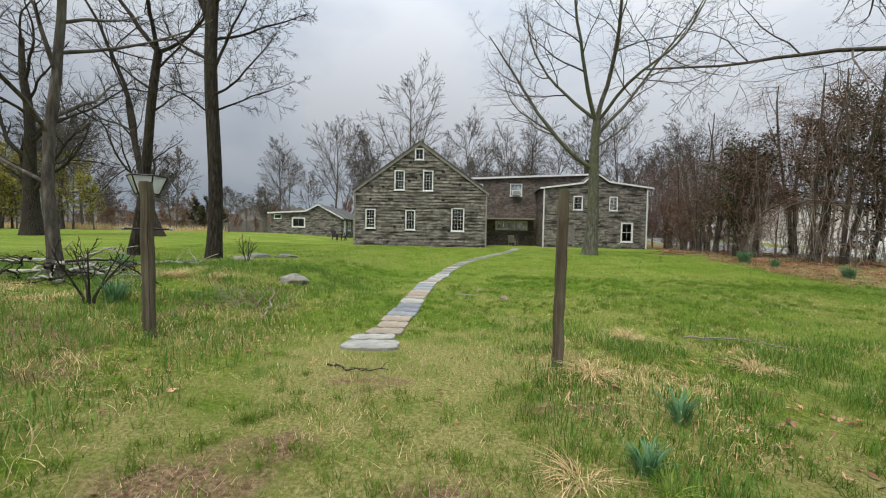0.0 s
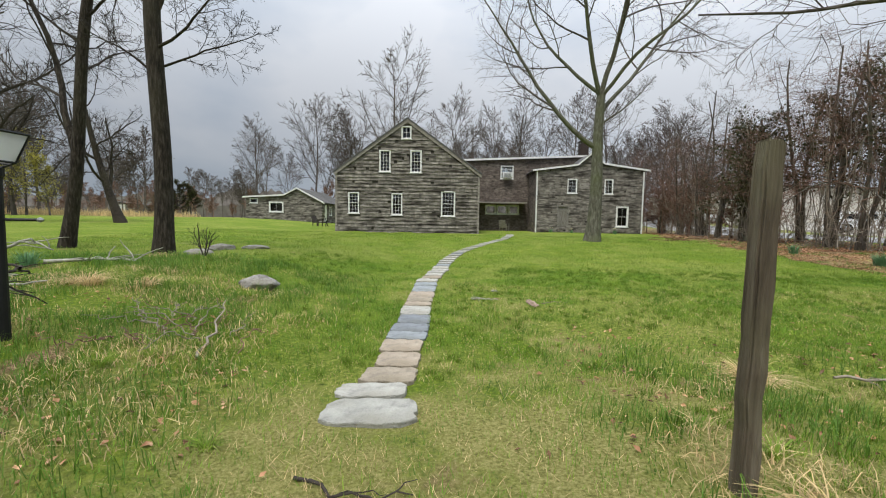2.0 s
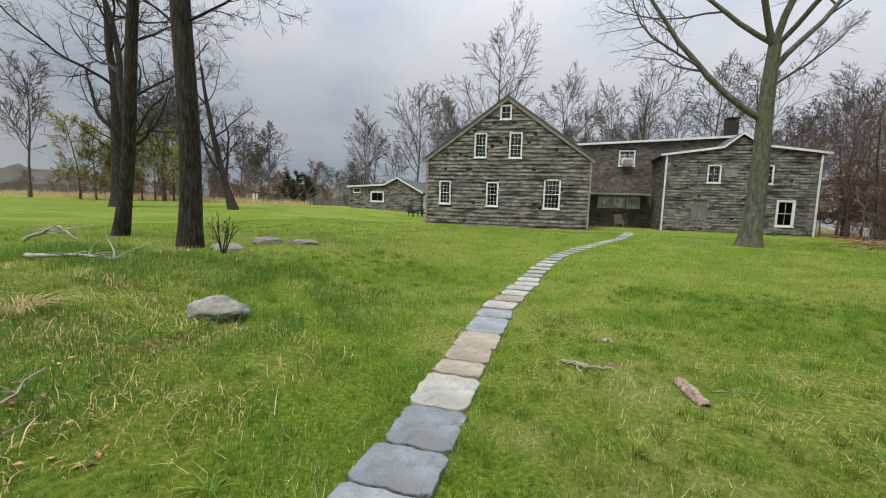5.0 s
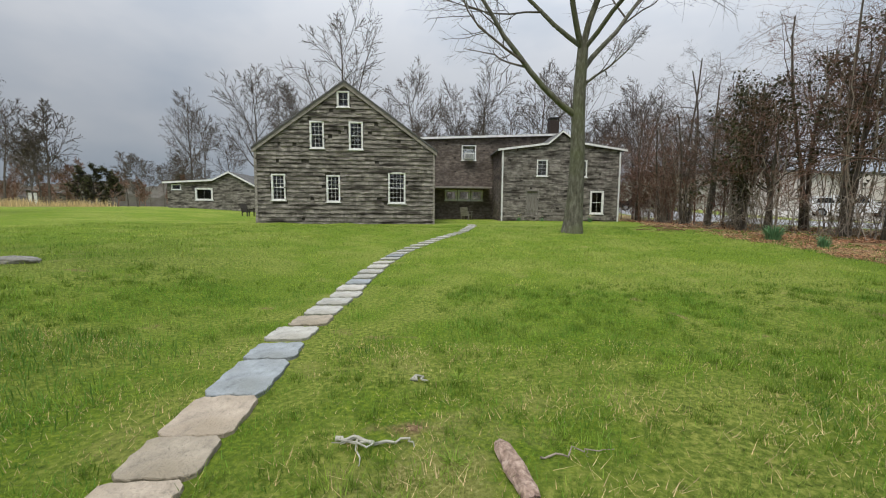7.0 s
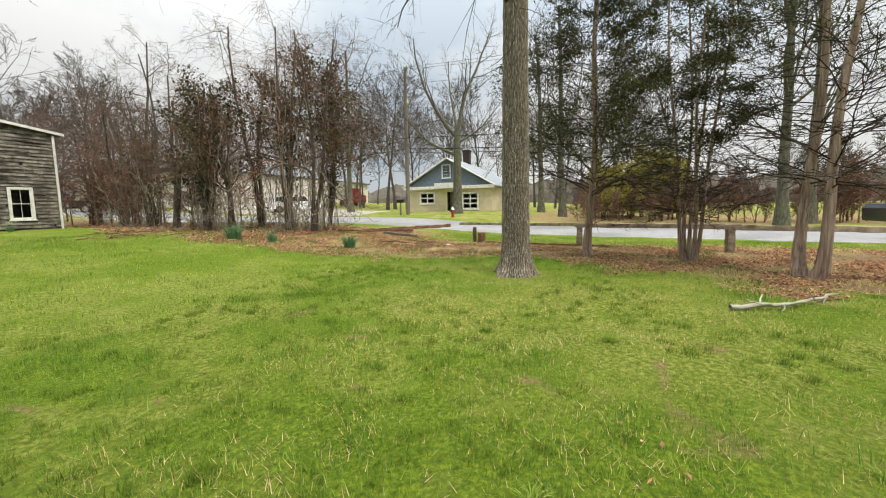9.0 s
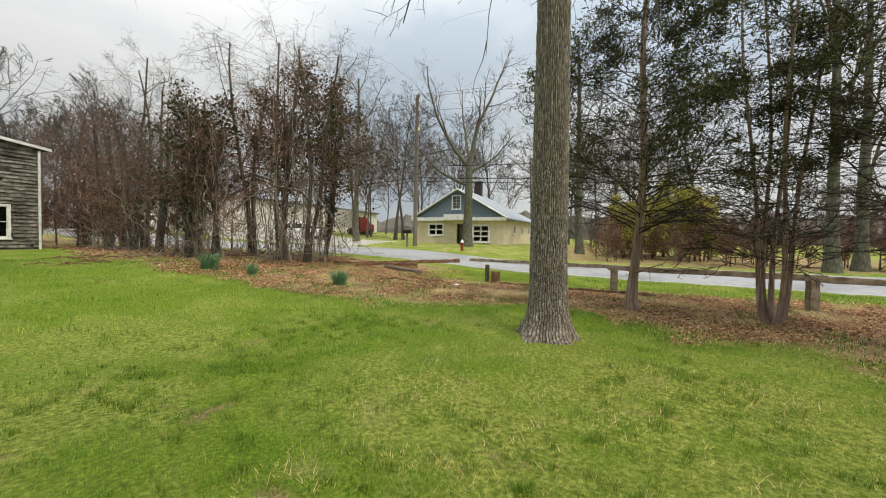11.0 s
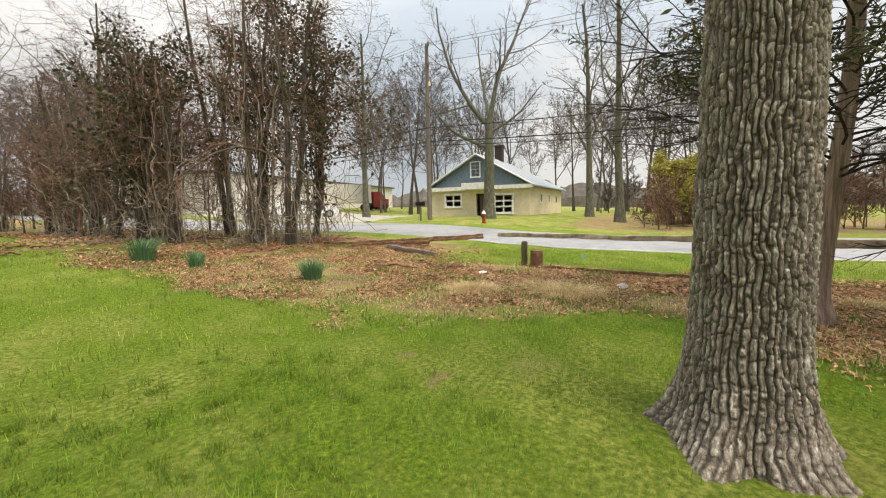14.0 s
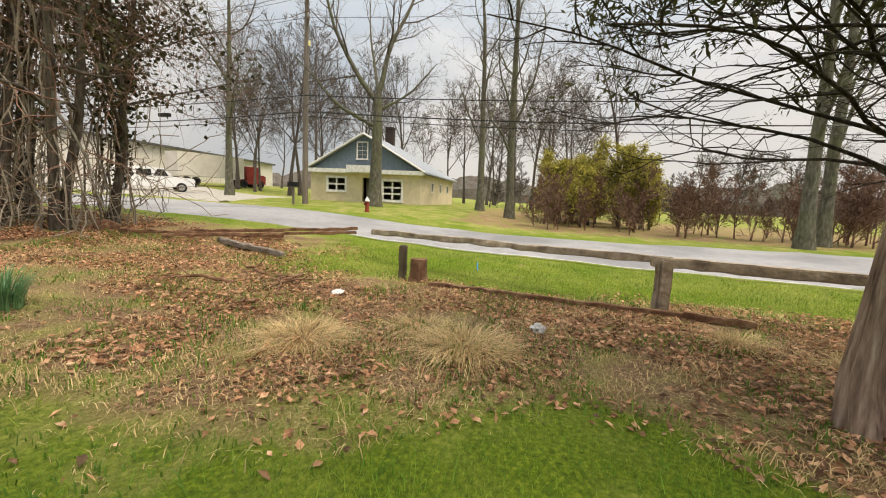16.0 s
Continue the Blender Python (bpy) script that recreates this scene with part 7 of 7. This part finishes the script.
def hydrant(at):
    ob = thing("fire_hydrant", at, "dark red and white fire hydrant on the verge", "fire hydrant")
    g = Geo()
    g.tubes([[(0, 0, z) for z in (-0.1, 0.0, 0.05, 0.06, 0.5, 0.52)]], [[0.14, 0.14, 0.14, 0.1, 0.1, 0.13]], 12)
    part("barrel", g, "red", ob)
    g = Geo()
    g.tubes([[(0, 0, z) for z in (0.52, 0.56, 0.64, 0.7, 0.75)]], [[0.13, 0.125, 0.09, 0.03, 0.025]], 12)
    part("bonnet", g, "white", ob, "white bonnet")
    for a in (0, math.pi / 2, math.pi):
        g = Geo()
        c, s = math.cos(a), math.sin(a)
        g.tubes([[(0.09 * c, 0.09 * s, 0.4), (0.17 * c, 0.17 * s, 0.4)]], [[0.06, 0.06]], 10)
        part("outlet", g, "red", ob)


hydrant(at_ground(29.35, 17.2))
mb = thing("mailbox", at_ground(30.9, 22.3), "dark mailbox on a post by the road", "mailbox")
g = Geo()
g.box(-0.05, 0.05, -0.05, 0.05, -0.2, 1.0)
part("post", g, "pole", mb)
g = Geo()
g.box(-0.12, 0.12, -0.3, 0.3, 1.0, 1.25)
part("box", g, "black", mb)


def vehicle(name, at, turn, length, width, profile, cabin, paint, label, wheel_r=0.38, group=""):
    """A road vehicle: side profile pushed across the width, glasshouse, wheels, lamps, bumpers."""
    ob = thing(name, at, label, "vehicle", group, turn)
    w = width / 2
    g = Geo()
    g.prism(profile, -w, w)
    for v in g.v:
        v[:, 1] *= 1 - 0.10 * np.clip((v[:, 2] - 0.75) / 0.9, 0, 1)
    part("body", g, paint, ob)
    for side in (-1, 1):
        for a, b, z0, z1, s in cabin:
            g = Geo()
            y = side * (w * 0.925 + 0.006)
            g.add([(a, y * 1.03, z0), (b, y * 1.03, z0), (b - s, y * 0.975, z1), (a + s, y * 0.975, z1)], [(0, 1, 2, 3)] if side < 0 else [(3, 2, 1, 0)])
            part("side_window", g, "carglass", ob)
        for x in (-length / 2 + 0.95, length / 2 - 0.95):
            g = Geo()
            y0, y1 = side * (w - 0.20), side * (w + 0.02)
            g.tubes([[(x, y0, wheel_r), (x, y0 * 0.999, wheel_r), (x, y1 * 0.98, wheel_r), (x, y1, wheel_r), (x, y1, wheel_r)]], [[0.05, wheel_r, wheel_r, wheel_r * 0.9, wheel_r * 0.55]], 18)
            tyre = part("wheel", g, "tyre", ob)
            g = Geo()
            g.tubes([[(x, y1 * 0.99, wheel_r), (x, y1 * 1.004, wheel_r), (x, y1 * 1.006, wheel_r)]], [[wheel_r * 0.62, wheel_r * 0.6, 0.02]], 14)
            part("rim", g, "metal", tyre)
        for x, m in ((length / 2 - 0.02, "metal"), (-length / 2 - 0.01, "red")):
            g = Geo()
            g.box(x - 0.02, x + 0.035, side * w * 0.62 - 0.16, side * w * 0.62 + 0.16, 0.80, 1.0)
            part("lamp", g, m, ob)
    for x in (length / 2, -length / 2 - 0.08):
        g = Geo()
        g.box(x, x + 0.08, -w * 0.97, w * 0.97, 0.45, 0.65)
        part("bumper", g, "tyre", ob)
    return ob


M["carglass"] = mat("dark_car_glass", [(0.3, (0.012, 0.014, 0.016)), (0.7, (0.02, 0.022, 0.025))], 1, 0.06, spec=0.6)
PICKUP = [(-2.85, 0.42), (2.80, 0.42), (2.85, 0.95), (2.70, 1.12), (1.40, 1.22), (0.75, 1.82), (-0.2, 1.90), (-1.9, 1.86), (-2.35, 1.82), (-2.8, 1.20), (-2.85, 1.0)]
SUVWIN = [(0.05, 1.05, 1.22, 1.72, 0.28), (-1.0, -0.03, 1.22, 1.74, 0.05), (-2.3, -1.1, 1.22, 1.72, 0.18)]
TRUCK = [(-2.85, 0.42), (2.80, 0.42), (2.85, 0.95), (2.70, 1.12), (1.40, 1.22), (0.85, 1.80), (-0.2, 1.86), (-0.75, 1.80), (-0.85, 1.15), (-2.85, 1.12)]
vehicle("white_suv", at_ground(36.8, 38.4), -38, 5.7, 2.0, PICKUP, SUVWIN, "carwhite", "white sport utility vehicle parked in the yard")
vehicle("dark_pickup", at_ground(25.5, 50.5), -25, 5.7, 2.0, TRUCK, [(0.1, 1.0, 1.2, 1.7, 0.25), (-0.7, 0.05, 1.2, 1.7, 0.05)], "cardark", "dark pickup parked beyond the thicket")
vehicle("grey_pickup", at_ground(30.5, 55.0), 10, 5.7, 2.0, TRUCK, [(0.1, 1.0, 1.2, 1.7, 0.25), (-0.7, 0.05, 1.2, 1.7, 0.05)], "carwhite", "pale pickup parked beyond the thicket")
vehicle("black_car", at_ground(24.6, -6.2), 92, 4.8, 1.9, PICKUP, SUVWIN, "cardark", "black car driving on the road")


def lorry():
    ob = thing("red_lorry", at_ground(62.0, 49.0), "old red lorry with a pale box trailer", "lorry", "", -15)
    g = Geo()
    g.prism([(-1.2, 0.5), (1.9, 0.5), (1.9, 1.7), (0.9, 1.85), (0.6, 2.9), (-1.2, 2.9)], -1.15, 1.15)
    part("cab", g, "carred", ob)
    g = Geo()
    g.box(1.6, 10.5, -1.25, 1.25, 1.1, 3.9, pose(0, 0, 0))
    g.v = [v - np.array([12.2, 0, 0]) for v in g.v]
    part("trailer", g, "warehouse", ob, "pale box trailer")
    for x in (-9.5, -8.3, -1.6, 1.1):
        for s in (-1, 1):
            g = Geo()
            g.tubes([[(x, s * 0.9, 0.5), (x, s * 0.9, 0.5), (x, s * 1.2, 0.5), (x, s * 1.21, 0.5)]], [[0.05, 0.5, 0.5, 0.25]], 16)
            part("wheel", g, "tyre", ob)


lorry()

# chairs by the annex
def garden_chair(at, turn, material, label):
    ob = thing("garden_chair", at, label, "chair", "garden chairs", turn)
    g = Geo()
    for i in range(6):
        g.box(-0.28 + i * 0.095, -0.28 + i * 0.095 + 0.085, 0.22, 0.25, 0.36, 1.0, pose(0, 0, 0, -18))
    part("backrest", g, material, ob)
    g = Geo()
    for i in range(5):
        g.box(-0.28, 0.28, -0.25 + i * 0.1, -0.25 + i * 0.1 + 0.09, 0.35 - i * 0.012, 0.375 - i * 0.012)
    part("seat", g, material, ob)
    for sx in (-0.29, 0.29):
        for sy, h in ((-0.24, 0.58), (0.28, 0.55)):
            g = Geo()
            g.box(sx - 0.03, sx + 0.03, sy - 0.03, sy + 0.03, -0.03, h)
            part("leg", g, material, ob)
        g = Geo()
        g.box(sx - 0.06, sx + 0.06, -0.32, 0.32, 0.57, 0.595)
        part("armrest", g, material, ob)


garden_chair(at_ground(-12.2, 36.0), 60, "sheathing", "dark wooden garden chair on the lawn")
garden_chair(at_ground(3.6, 34.6), 150, "oldtrim", "pale garden chair under the porch beam")
gt = thing("garden_table", at_ground(-10.9, 36.2), "dark wooden garden table on the lawn", "table")
g = Geo()
for i in range(6):
    g.box(-0.75, 0.75, -0.45 + i * 0.15, -0.45 + i * 0.15 + 0.14, 0.70, 0.74)
part("tabletop", g, "sheathing", gt)
for sx in (-0.6, 0.6):
    for s in (-1, 1):
        g = Geo()
        g.tubes([[(sx, -0.4 * s, -0.02), (sx, 0.0, 0.36), (sx, 0.38 * s, 0.71)]], [[0.04] * 3], 4)
        part("leg", g, "sheathing", gt)
